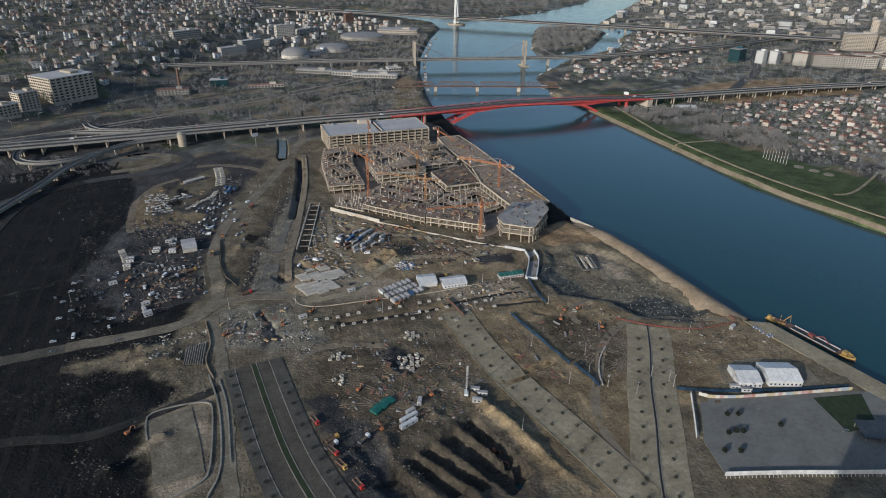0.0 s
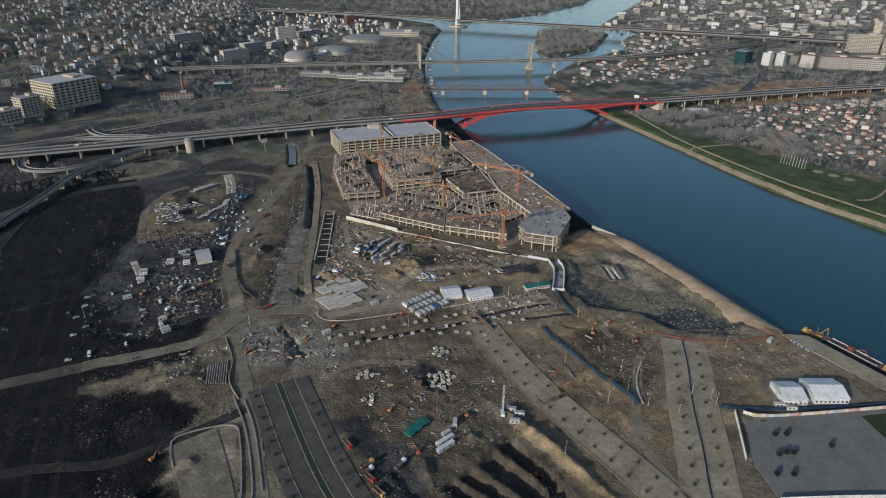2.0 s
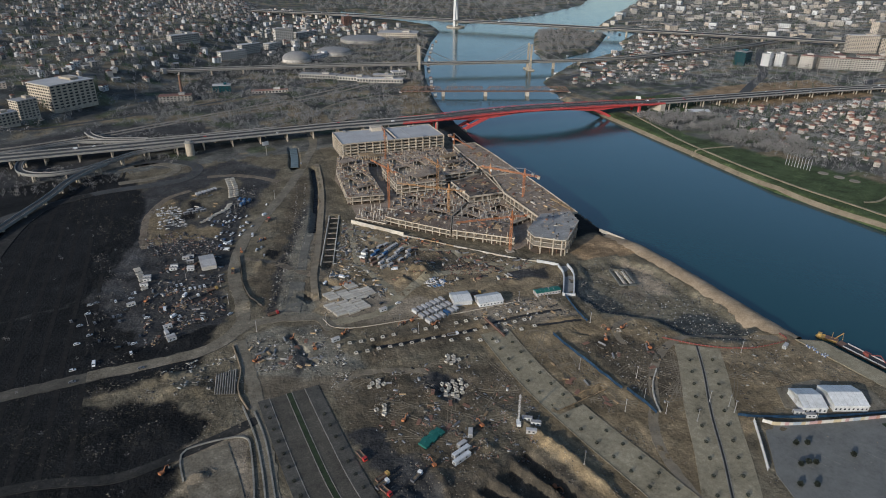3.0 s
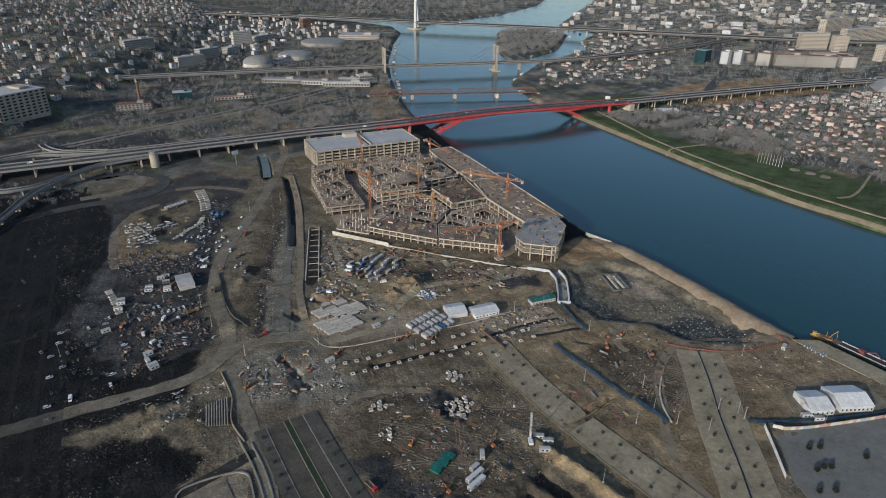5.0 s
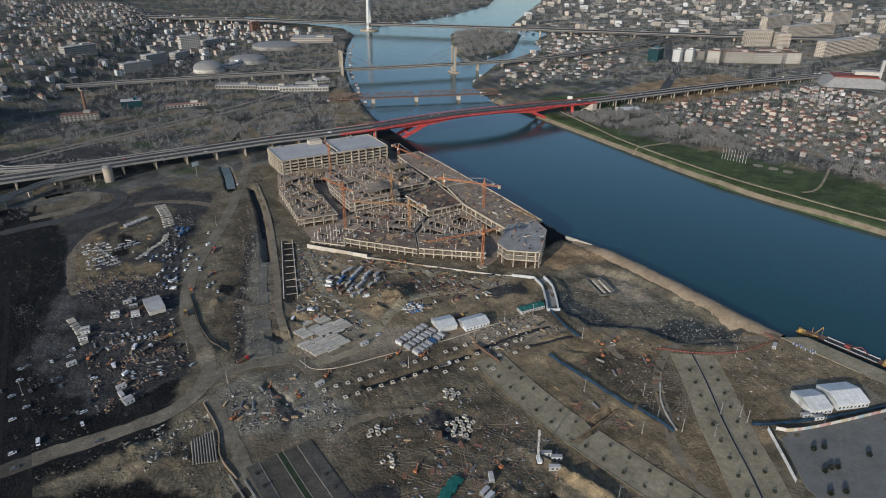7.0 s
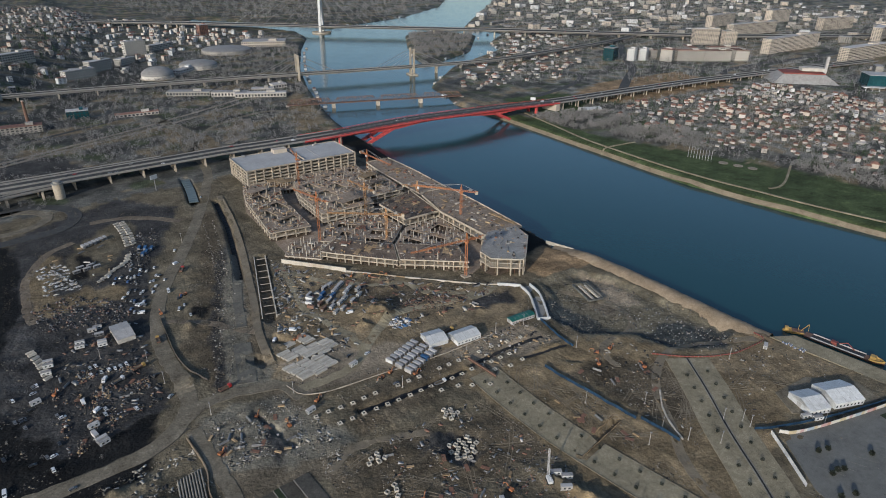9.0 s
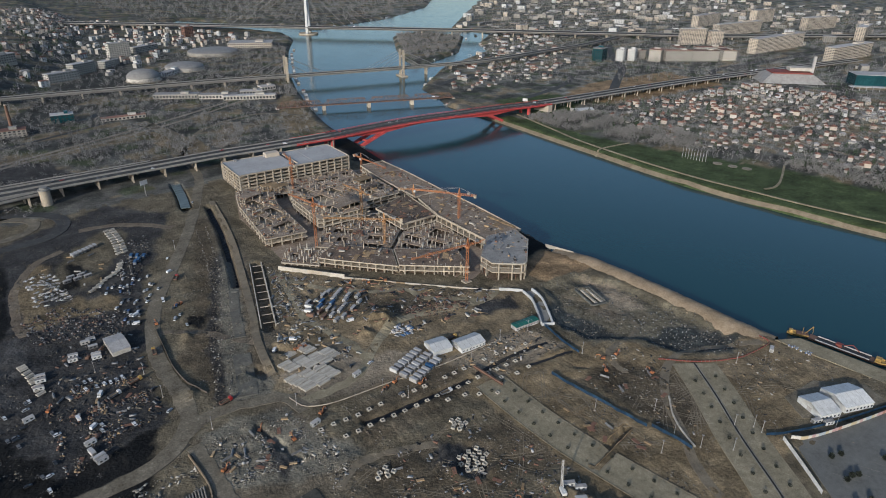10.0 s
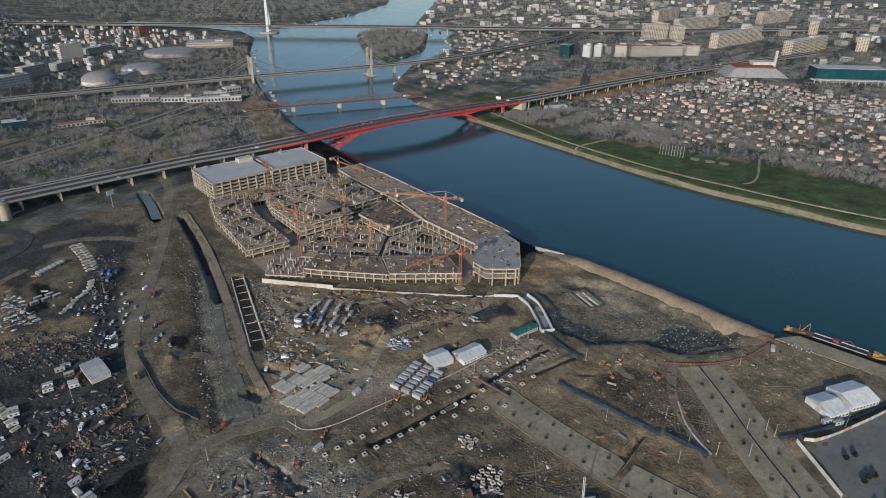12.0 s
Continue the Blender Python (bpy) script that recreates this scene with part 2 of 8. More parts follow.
def part(name, shape, material, parent, label="", at=None):
    """One mesh under a thing or a part. shape: a Shape or a mesh that is shared."""
    ob = new(name, shape.mesh(name, material) if isinstance(shape, Shape) else shape)
    ob.parent = parent
    if at is not None:
        ob.matrix_basis = at
    return tagged(ob, label)


def solo(name, shape, material, label, category, kind="", group=""):
    return tagged(new(name, settle(shape.mesh(name, material))), label, category, group, kind)


def smooth(pts, step=6.0):
    """A curve through the points, cut into even steps."""
    P = [np.array(p, float) for p in pts]
    P = [2 * P[0] - P[1]] + P + [2 * P[-1] - P[-2]]
    out = []
    for i in range(1, len(P) - 2):
        a, b, c, d = P[i - 1:i + 3]
        n = max(1, int(np.linalg.norm(c - b) / step))
        for k in range(n):
            t = k / n
            out.append(.5 * (2 * b + (c - a) * t + (2 * a - 5 * b + 4 * c - d) * t * t + (3 * b - a - 3 * c + d) * t ** 3))
    return np.array(out + [P[-2]])


def sides(path, off):
    d = np.gradient(path[:, :2], axis=0)
    d /= np.linalg.norm(d, axis=1)[:, None] + 1e-9
    return path[:, :2] + np.stack([d[:, 1], -d[:, 0]], 1) * off


def strip(pts, left, right, z, thick, step=6.0, sh=None, follow=None, ragged=0.0):
    """A band between two offsets of a path (right is positive), with thickness. z: a number or the path's own third column plus z."""
    sh = sh or Shape()
    path = smooth(pts, step)
    a, b = sides(path, left), sides(path, right)
    if ragged:
        a, b = [e + rough(e[:, 0], e[:, 1], 9, k)[:, None] * ragged * .7 for k, e in enumerate((a, b))]
    zc = path[:, 2] + z if path.shape[1] > 2 else np.full(len(path), z)
    za, zb = (zc, zc) if follow is None else (follow(a[:, 0], a[:, 1]) + z, follow(b[:, 0], b[:, 1]) + z)
    vs = []
    for i in range(len(path)):
        vs += [(*a[i], za[i]), (*b[i], zb[i]), (*b[i], zb[i] - thick), (*a[i], za[i] - thick)]
    fs = [(0, 1, 2, 3), tuple(len(vs) - 4 + k for k in (3, 2, 1, 0))]
    for i in range(len(path) - 1):
        k = 4 * i
        fs += [(k, k + 4, k + 5, k + 1), (k + 1, k + 5, k + 6, k + 2), (k + 2, k + 6, k + 7, k + 3), (k + 3, k + 7, k + 4, k)]
    return sh.add(vs, fs)


def ring(plan, z, w, h):
    """A beam round a plan."""
    sh = Shape()
    for i in range(len(plan)):
        sh.beam((*plan[i - 1], z), (*plan[i], z), w, h)
    return sh


def tri_mesh(name, V, material):
    """A mesh of loose triangles from an array of 3n points."""
    me = bpy.data.meshes.new(name)
    n = len(V)
    me.vertices.add(n), me.loops.add(n), me.polygons.add(n // 3)
    me.vertices.foreach_set("co", np.ascontiguousarray(V, np.float32).ravel())
    me.loops.foreach_set("vertex_index", np.arange(n, dtype=np.int32))
    me.polygons.foreach_set("loop_start", np.arange(0, n, 3, dtype=np.int32))
    me.materials.append(material)
    me.update()
    me.validate()
    return me


def inside(px, py, poly):
    """Which of the points lie in the polygon."""
    r = np.zeros(np.shape(px), bool)
    for i in range(len(poly)):
        (x0, y0), (x1, y1) = poly[i - 1], poly[i]
        hit = ((y0 > py) != (y1 > py)) & (px < (x1 - x0) * (py - y0) / (y1 - y0 + 1e-12) + x0)
        r ^= hit
    return r


def away(px, py, line, closed=False):
    """The distance to a polyline."""
    d = np.full(np.shape(px), 1e9)
    for i in range(0 if closed else 1, len(line)):
        (x0, y0), (x1, y1) = line[i - 1][:2], line[i][:2]
        dx, dy = x1 - x0, y1 - y0
        t = np.clip(((px - x0) * dx + (py - y0) * dy) / (dx * dx + dy * dy + 1e-9), 0, 1)
        d = np.minimum(d, np.hypot(px - x0 - t * dx, py - y0 - t * dy))
    return d


def step01(x, a, b):
    t = np.clip((x - a) / (b - a), 0, 1)
    return t * t * (3 - 2 * t)


WAVES = np.random.RandomState(4).uniform(-1, 1, (40, 4))


def rough(px, py, size, seed=0, n=9):
    """Soft random relief between about -1 and 1, of that wavelength."""
    out = 0
    for k in range(n):
        a, b, c, _ = WAVES[(k + seed * 7) % 40]
        out = out + np.sin((px * a + py * b) * 7.5 / size + c * 9 + k)
    return out / n ** .5 * .8

# ---- ground, river, roads ----
WATER_Z = -5.0
RIVER = [(296, 196), (295, 215), (296.5, 242), (298, 275), (298, 305), (297, 327), (291, 341), (286, 350), (289, 376), (297, 437), (304, 510), (314, 600), (330, 680), (345, 755), (362, 812), (420, 970),
         (490, 1127), (600, 1330), (705, 1500), (735, 1610), (690, 1760), (560, 1960), (640, 2080), (820, 1780), (850, 1640), (985, 1705), (1200, 1782), (1570, 2045),
         (2000, 2500), (2300, 2420), (1878, 2090), (1479, 1735), (1150, 1440), (1165, 1300), (1010, 1185), (935, 1080), (715, 976), (575, 862), (562, 815), (528, 745), (521, 650),
         (499, 480), (484.5, 365), (488.5, 270), (501, 170), (537, 60), (600, -80), (760, -600), (300, -900), (330, -100), (303, 90), (299, 150)]
ISLAND = [(745, 1045), (700, 1040), (735, 1120), (800, 1225), (915, 1390), (1035, 1425), (1060, 1290), (880, 1110), (800, 1070)]
HILL_FOOT = [(-420, 560), (-130, 800), (-70, 880), (30, 1010), (120, 1180), (220, 1420), (330, 1750), (420, 2300), (500, 4000)]
# pits and heaps: x, y, length, width, turn, height of the bottom or top
PITS = [(107, 169, 40, 6.5, 100, -4.6), (98.5, 164, 40, 9, 110, -4.2), (86.5, 165, 32, 5.5, 112, -3.6), (77, 165, 28, 5.5, 111, -3.2), (104, 122, 26, 14, 100, -3.4), (64, 160, 26, 12, 110, -2.2), (149, 207.5, 33, 3.4, 6, -2.2), (97, 239, 19, 13, 40, -1.6), (60, 182, 10, 26, 10, -1.5),
        (57, 352, 7, 12, 20, -3.5), (40, 300, 3, 34, 8, -1.8), (184, 250, 3, 10, 40, -1.0), (74, 362, 5, 14, 30, -2.0)]
HEAPS = [(91, 250, 16, 3.5, 30, 1.8), (86, 240, 14, 3.5, 100, 1.6), (103, 231, 16, 3, 20, 1.2), (103, 167, 50, 2.6, 105, 1.5), (92, 165, 40, 2.2, 111, 1.2), (121, 166, 62, 5, 102, 2.6), (81.5, 165, 34, 2.2, 112, 1.3), (71, 163, 32, 2.6, 111, 1.3), (94, 187, 18, 4, 20, 1.4), (80, 186, 26, 5, 10, 1.5), (-39, 220, 9, 7, 0, 3.0), (-26, 305, 26, 9, 170, 2.2), (-22, 293, 24, 8, 165, 1.8), (132, 346, 16, 10, 20, 3.5), (178, 334, 16, 8, 20, 1.3), (180, 317, 12, 8, 10, 1.5), (132, 205, 4, 3, 0, 1.0),
         (130, 354, 24, 17, 25, 6.0), (116, 344, 12, 10, 60, 3.0), (-19, 232, 14, 8, 20, 2.0), (24, 357, 12, 8, 60, 2.5), (-30, 302, 16, 6, 10, 1.6), (118, 186, 60, 6, 105, 2.2), (92, 196, 8, 6, 30, 2.0),
         (66, 188, 14, 6, 80, 2.4), (88, 148, 5, 28, 5, 1.5), (250, 300, 34, 14, 95, 2.0), (240, 262, 20, 8, 30, 1.6), (-10, 286, 10, 18, 20, 1.4), (150, 372, 16, 7, 140, 1.8), (40, 405, 12, 7, 60, 2.0)]
TRENCHES = [([(76, 287), (96, 284), (133, 280)], 1.6, -2.2), ([(139, 281), (165, 280), (187, 276)], 1.0, -1.4), ([(124, 582), (113.5, 535), (102.5, 497), (85.5, 443)], 1.9, -4.5), ([(108, 462), (79, 386)], 3.5, -3.0),
            ([(165, 268), (191, 262)], .8, -1.0), ([(123, 652), (117, 622), (109.5, 592)], 4.2, -2.6)]
FLAT = []      # roads and yards that lie level: path, half width


def river_side(px, py):
    """Metres from the water's edge, positive on land."""
    d = away(px, py, RIVER, True)
    d = np.where(inside(px, py, RIVER), -d, d)
    e = away(px, py, ISLAND, True)
    e = np.where(inside(px, py, ISLAND), e, -e)
    return np.maximum(d, e)


def hill(px, py):
    d = away(px, py, HILL_FOOT)
    left = inside(px, py, HILL_FOOT + [(-6000, 4000), (-6000, 560)])
    d = np.where(left, d, 0)
    return 24 * step01(d, 0, 110) + 34 * step01(d, 80, 900) + rough(px, py, 160, 1) * 5 * step01(d, 40, 200)


def oblong(px, py, x, y, ln, wd, turn):
    c, s = math.cos(radians(turn)), math.sin(radians(turn))
    a, b = (px - x) * c + (py - y) * s, -(px - x) * s + (py - y) * c
    return np.maximum(np.abs(a) - ln / 2, np.abs(b) - wd / 2), a / (ln / 2), b / (wd / 2)


def land(px, py):
    """Height of the land."""
    px, py = np.asarray(px, float), np.asarray(py, float)
    z = hill(px, py)
    work = inside(px, py, [(-60, 80), (300, 60), (300, 345), (230, 335), (118, 450), (150, 640), (60, 560), (-60, 520)])
    lumps = rough(px, py, 26, 2) * .28 + rough(px, py, 8, 3) * .2 + rough(px, py, 4.2, 1) * .15
    calm = np.ones(np.shape(px))
    for path, half in FLAT:
        calm = np.minimum(calm, step01(away(px, py, path), half + .5, half + 5))
    z = z + np.where(work, lumps * calm, 0)
    for x, y, ln, wd, turn, h in PITS:
        e, _, _ = oblong(px, py, x, y, ln, wd, turn)
        z = z + h * step01(-e + rough(px, py, 9, 4) * .55, -.5, 1.1)
    for x, y, ln, wd, turn, h in HEAPS:
        _, a, b = oblong(px, py, x, y, ln, wd, turn)
        z = z + h * np.exp(-1.6 * (a * a + b * b)) * (1 + .35 * rough(px, py, 6, 5))
    for line, half, h in TRENCHES:
        z = z + h * step01(-away(px, py, line), -half - .9, -half + .5)
    # the low slate bed behind the earth bank
    bed = [(232, 322), (262, 318), (276, 290), (277, 215), (262, 204), (232, 222), (226, 245), (205, 262), (203, 285), (222, 300)]
    z = z - 2.5 * step01(np.where(inside(px, py, bed), away(px, py, bed, True), 0), 0, 7)
    d = river_side(px, py)
    ridge = (px > 240) & (px < 300) & (py > 190) & (py < 345)
    bank = np.where(ridge | (px < 300) & (py < 360), step01(d, -6, 13), step01(d, -5, 7))
    return (z + 9) * bank - 9


ROAD_WEST = [(-60, 322), (-10, 320), (14, 335), (20, 360), (21, 390), (27, 420), (37, 447), (52, 475), (68, 500), (100, 557), (130, 620), (148, 665), (160, 740)]
ROAD_CROSS = [(-260, 326), (-140, 323), (-89, 322), (-51, 321), (-10, 320), (10, 328)]
ROAD_LINK = [(10, 330), (24, 336), (40, 333), (56, 326), (60, 312)]
ROAD_SOUTH = [(12, 322), (12, 298), (11, 277), (10, 262), (7, 230), (3, 190), (2, 120)]
AVENUE = [(24, 268), (25, 234), (27, 203), (31, 175), (38, 140), (50, 90), (70, 20)]
WALK = [(139, 272), (137, 250), (136, 222), (138, 192), (142, 157), (145, 125), (150, 60)]
PLAZA = [(230, 214), (215, 195), (195, 172), (178, 150), (160, 128), (140, 100), (110, 55)]
for p, h in ((ROAD_WEST, 6), (ROAD_CROSS, 6), (ROAD_LINK, 5), (ROAD_SOUTH, 4), (AVENUE, 20), (WALK, 10), (PLAZA, 16)):
    FLAT.append((p, h))
FLAT.append(([(190, 130), (225, 118), (255, 112), (270, 110)], 24))
FLAT.append(([(240, 158), (262, 150)], 12))
FLAT.append(([(-12, 240), (-12, 200)], 14))
FLAT.append(([(68, 320), (110, 305), (140, 300)], 10))


def axis(lo, hi, fine_lo, fine_hi, fine, grow=1.16, cap=45):
    out = list(np.arange(fine_lo, fine_hi, fine))
    s, x = fine, fine_hi
    while x < hi:
        out.append(x)
        s = min(s * grow, cap)
        x += s
    s, x = fine, fine_lo - fine
    while x > lo:
        out.insert(0, x)
        s = min(s * grow, cap)
        x -= s
    return np.array([lo] + out + [hi])


# town is lightened, scrub and wood greyed, as painted distance haze
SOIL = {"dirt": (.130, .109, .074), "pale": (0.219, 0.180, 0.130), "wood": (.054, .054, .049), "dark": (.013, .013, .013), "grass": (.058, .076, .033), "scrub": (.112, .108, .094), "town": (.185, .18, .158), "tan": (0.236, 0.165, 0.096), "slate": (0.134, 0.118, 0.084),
        "brown": (.100, .081, .055), "sooty": (.050, .048, .046), "umber": (.066, .056, .042), "damp": (.048, .052, .05), "khaki": (0.195, 0.152, 0.095), "grit": (0.131, 0.108, 0.076), "gravel": (0.166, 0.150, 0.116), "clay": (0.180, 0.138, 0.083)}
FIELDS = [   # soil, plan
    ("clay", [(128, 300), (200, 262), (226, 245), (282, 200), (286, 160), (230, 160), (180, 150), (150, 110), (126, 120), (124, 200)]),
    ("khaki", [(232, 214), (282, 200), (290, 150), (262, 150), (236, 178)]),
    ("brown", [(44, 262), (44, 190), (60, 150), (90, 190), (90, 262)]),
    ("clay", [(116, 196), (122, 180), (128, 140), (119, 140), (116, 170), (110, 192)]),
    ("khaki", [(101, 186), (104, 186), (112, 146), (109, 146)]),
    # dark yard soil, blackened further for the left side's shade and vignette
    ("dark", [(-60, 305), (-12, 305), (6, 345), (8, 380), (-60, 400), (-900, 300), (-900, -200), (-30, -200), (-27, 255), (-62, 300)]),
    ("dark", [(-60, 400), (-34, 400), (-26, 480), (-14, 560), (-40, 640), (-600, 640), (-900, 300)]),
    ("sooty", [(-34, 340), (10, 345), (15, 400), (40, 480), (95, 590), (60, 640), (-20, 600), (-30, 480), (-60, 400)]),
    ("grit", [(8, 262), (60, 262), (58, 325), (12, 322)]),
    ("grit", [(60, 346), (78, 360), (90, 400), (104, 470), (124, 560), (112, 560), (88, 470), (66, 400), (44, 356)]),
    ("khaki", [(100, 300), (140, 296), (200, 300), (218, 320), (200, 334), (150, 395), (118, 440), (100, 400), (58, 345), (58, 322)]),
    ("pale", [(62, 312), (100, 304), (132, 299), (128, 316), (104, 330), (96, 352), (62, 344)]),
    ("pale", [(132, 299), (186, 296), (192, 270), (140, 272)]),
    ("pale", [(-25, 254), (3, 250), (-2, 195), (-24, 195)]),
    ("brown", [(66, 274), (132, 274), (132, 296), (76, 297)]),
    ("brown", [(84, 222), (128, 215), (124, 250), (90, 254)]),
    ("brown", [(28, 345), (44, 352), (62, 395), (84, 470), (112, 560), (104, 560), (74, 480), (50, 420), (30, 390)]),
    ("umber", [(50, 200), (80, 186), (108, 192), (118, 150), (110, 100), (60, 110), (46, 160)]),
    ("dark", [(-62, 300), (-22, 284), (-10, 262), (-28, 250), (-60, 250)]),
    ("sooty", [(42, 230), (46, 150), (62, 150), (64, 190), (56, 230)]),
    ("sooty", [(80, 248), (90, 254), (100, 250), (104, 240), (100, 230), (88, 232)]), ("brown", [(120, 370), (150, 340), (176, 350), (140, 392)]),
    ("sooty", [(176, 320), (200, 312), (206, 324), (184, 332)]),
    ("brown", [(172, 246), (204, 240), (214, 205), (196, 186), (174, 196)]),
    ("gravel", [(95.7, 497), (85.8, 445.6), (72, 403), (56, 360), (61, 348), (55, 329.5), (34.3, 338), (43, 368), (58, 414), (76.6, 463.7)]),
    ("sooty", [(88, 490), (94, 492), (72, 436), (51, 389), (38, 350), (33, 338), (28, 340), (32, 352), (45, 391), (65, 436)]),
    ("gravel", [(18, 330), (35, 327), (52, 318), (57, 300), (64, 279), (64, 271), (43, 274), (12, 290)]), ("sooty", [(28, 296), (36, 300), (40, 286), (31, 280)]),
    ("clay", [(-17.5, 487), (10, 488), (25, 478), (21, 457), (-6, 469), (-22, 464)]), ("dirt", [(17, 561), (40, 585), (56, 584), (52, 550), (17, 502), (2, 500), (-4, 523)]), ("dark", [(10.6, 542), (20, 534), (12, 501), (1, 508)]), ("dark", [(52, 428), (58, 422), (51, 410), (44, 417)]),
    ("tan", [(238, 345), (262, 350), (296, 345), (292, 316), (262, 316), (240, 326)]),
    ("slate", [(232, 325), (262, 320), (274, 290), (276, 215), (258, 203), (232, 220), (224, 245), (203, 262), (201, 290), (222, 300)]),
    ("clay", [(-4, 560), (-22, 520), (-26, 470), (-16, 462), (-12, 500), (4, 545)]),
    ("pale", [(250, 300), (262, 312), (270, 288), (262, 262), (250, 268)]), ("pale", [(232, 286), (246, 282), (248, 268), (234, 268)]), ("damp", [(206, 296), (222, 300), (226, 250), (204, 264)]), ("damp", [(232, 246), (262, 240), (272, 212), (258, 205), (234, 222)]),
    ("wood", [(-60, 850), (40, 985), (130, 1160), (240, 1400), (330, 1500), (230, 1160), (110, 1020), (40, 900)]),
    ("pale", [(196, 752), (222, 742), (262, 812), (250, 842)]), ("khaki", [(150, 716), (186, 706), (196, 790), (160, 850)]), ("khaki", [(280, 740), (335, 760), (390, 940), (350, 900)]), ("pale", [(330, 930), (392, 990), (380, 1010), (310, 950)]),
    ("sooty", [(-330, 560), (-60, 660), (60, 740), (50, 800), (-60, 820), (-180, 760), (-400, 620)]),
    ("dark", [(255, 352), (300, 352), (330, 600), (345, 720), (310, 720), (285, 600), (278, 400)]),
    ("grass", [(480, -400), (640, -100), (600, 213), (590, 327), (572, 395), (545, 500), (545, 640), (515, 655), (480, 600)]),
    ("tan", [(705, 600), (960, 570), (990, 690), (800, 710), (695, 680)]),
    ("grass", [(600, 600), (700, 640), (690, 700), (590, 720), (560, 660)]),
]


def ground_material():
    """Soil colour by place, broken up by noise at four scales and by curved wheel ruts."""
    m = mat("site_earth", [(.34, .34, .35), (.82, .82, .82), (1.10, 1.09, 1.08), (2.0, 1.95, 1.86)], .05, .95, bump=.75, bump_scale=.5, fine=13, spec=.1)
    n, l = m.node_tree.nodes, m.node_tree.links
    b = n["Principled BSDF"]
    ramp = n["Color Ramp"]
    soil = n.new("ShaderNodeAttribute")
    soil.attribute_name = "soil"
    geo = n["Geometry"]
    # wheel ruts: warped bands, each set in its own patches
    warp = n.new("ShaderNodeTexNoise")
    warp.inputs["Scale"].default_value, warp.inputs["Detail"].default_value = .011, 2
    l.new(geo.outputs["Position"], warp.inputs["Vector"])
    big = n.new("ShaderNodeVectorMath")
    big.operation = "SCALE"
    big.inputs["Scale"].default_value = 130
    l.new(warp.outputs["Color"], big.inputs[0])
    moved = n.new("ShaderNodeVectorMath")
    l.new(geo.outputs["Position"], moved.inputs[0]), l.new(big.outputs[0], moved.inputs[1])
    where = n.new("ShaderNodeTexNoise")
    where.inputs["Scale"].default_value, where.inputs["Detail"].default_value = .018, 4
    l.new(geo.outputs["Position"], where.inputs["Vector"])
    sets = []
    for turn, lo, hi in ((.5, .56, .66), (2.2, .44, .34)):
        mp = n.new("ShaderNodeMapping")
        mp.inputs["Rotation"].default_value = (0, 0, turn)
        w = n.new("ShaderNodeTexWave")
        w.inputs["Scale"].default_value, w.inputs["Distortion"].default_value = .085, 5
        w.inputs["Detail"].default_value, w.inputs["Detail Scale"].default_value = 4, .5
        l.new(moved.outputs[0], mp.inputs["Vector"]), l.new(mp.outputs[0], w.inputs["Vector"])
        r = n.new("ShaderNodeMapRange")
        r.inputs["From Min"].default_value, r.inputs["From Max"].default_value = .0, .45
        r.inputs["To Min"].default_value, r.inputs["To Max"].default_value = .80, 1.06
        l.new(w.outputs["Fac"], r.inputs["Value"])
        gate = n.new("ShaderNodeMapRange")
        gate.inputs["From Min"].default_value, gate.inputs["From Max"].default_value = lo, hi
        l.new(where.outputs["Fac"], gate.inputs["Value"])
        one = n.new("ShaderNodeMix")
        one.inputs["A"].default_value = 1.0
        l.new(gate.outputs[0], one.inputs["Factor"]), l.new(r.outputs[0], one.inputs["B"])
        sets.append(one.outputs[0])
    ruts = n.new("ShaderNodeMath")
    ruts.operation = "MULTIPLY"
    l.new(sets[0], ruts.inputs[0]), l.new(sets[1], ruts.inputs[1])
    out = soil.outputs["Color"]
    for source in (ramp.outputs[0], ruts.outputs[0]):
        mx = n.new("ShaderNodeMix")
        mx.data_type, mx.blend_type = "RGBA", "MULTIPLY"
        mx.inputs["Factor"].default_value = 1.0
        l.new(out, mx.inputs[6]), l.new(source, mx.inputs[7])
        out = mx.outputs[2]
    l.new(out, b.inputs["Base Color"])
    return m


EARTH = ground_material()
SHEET = []


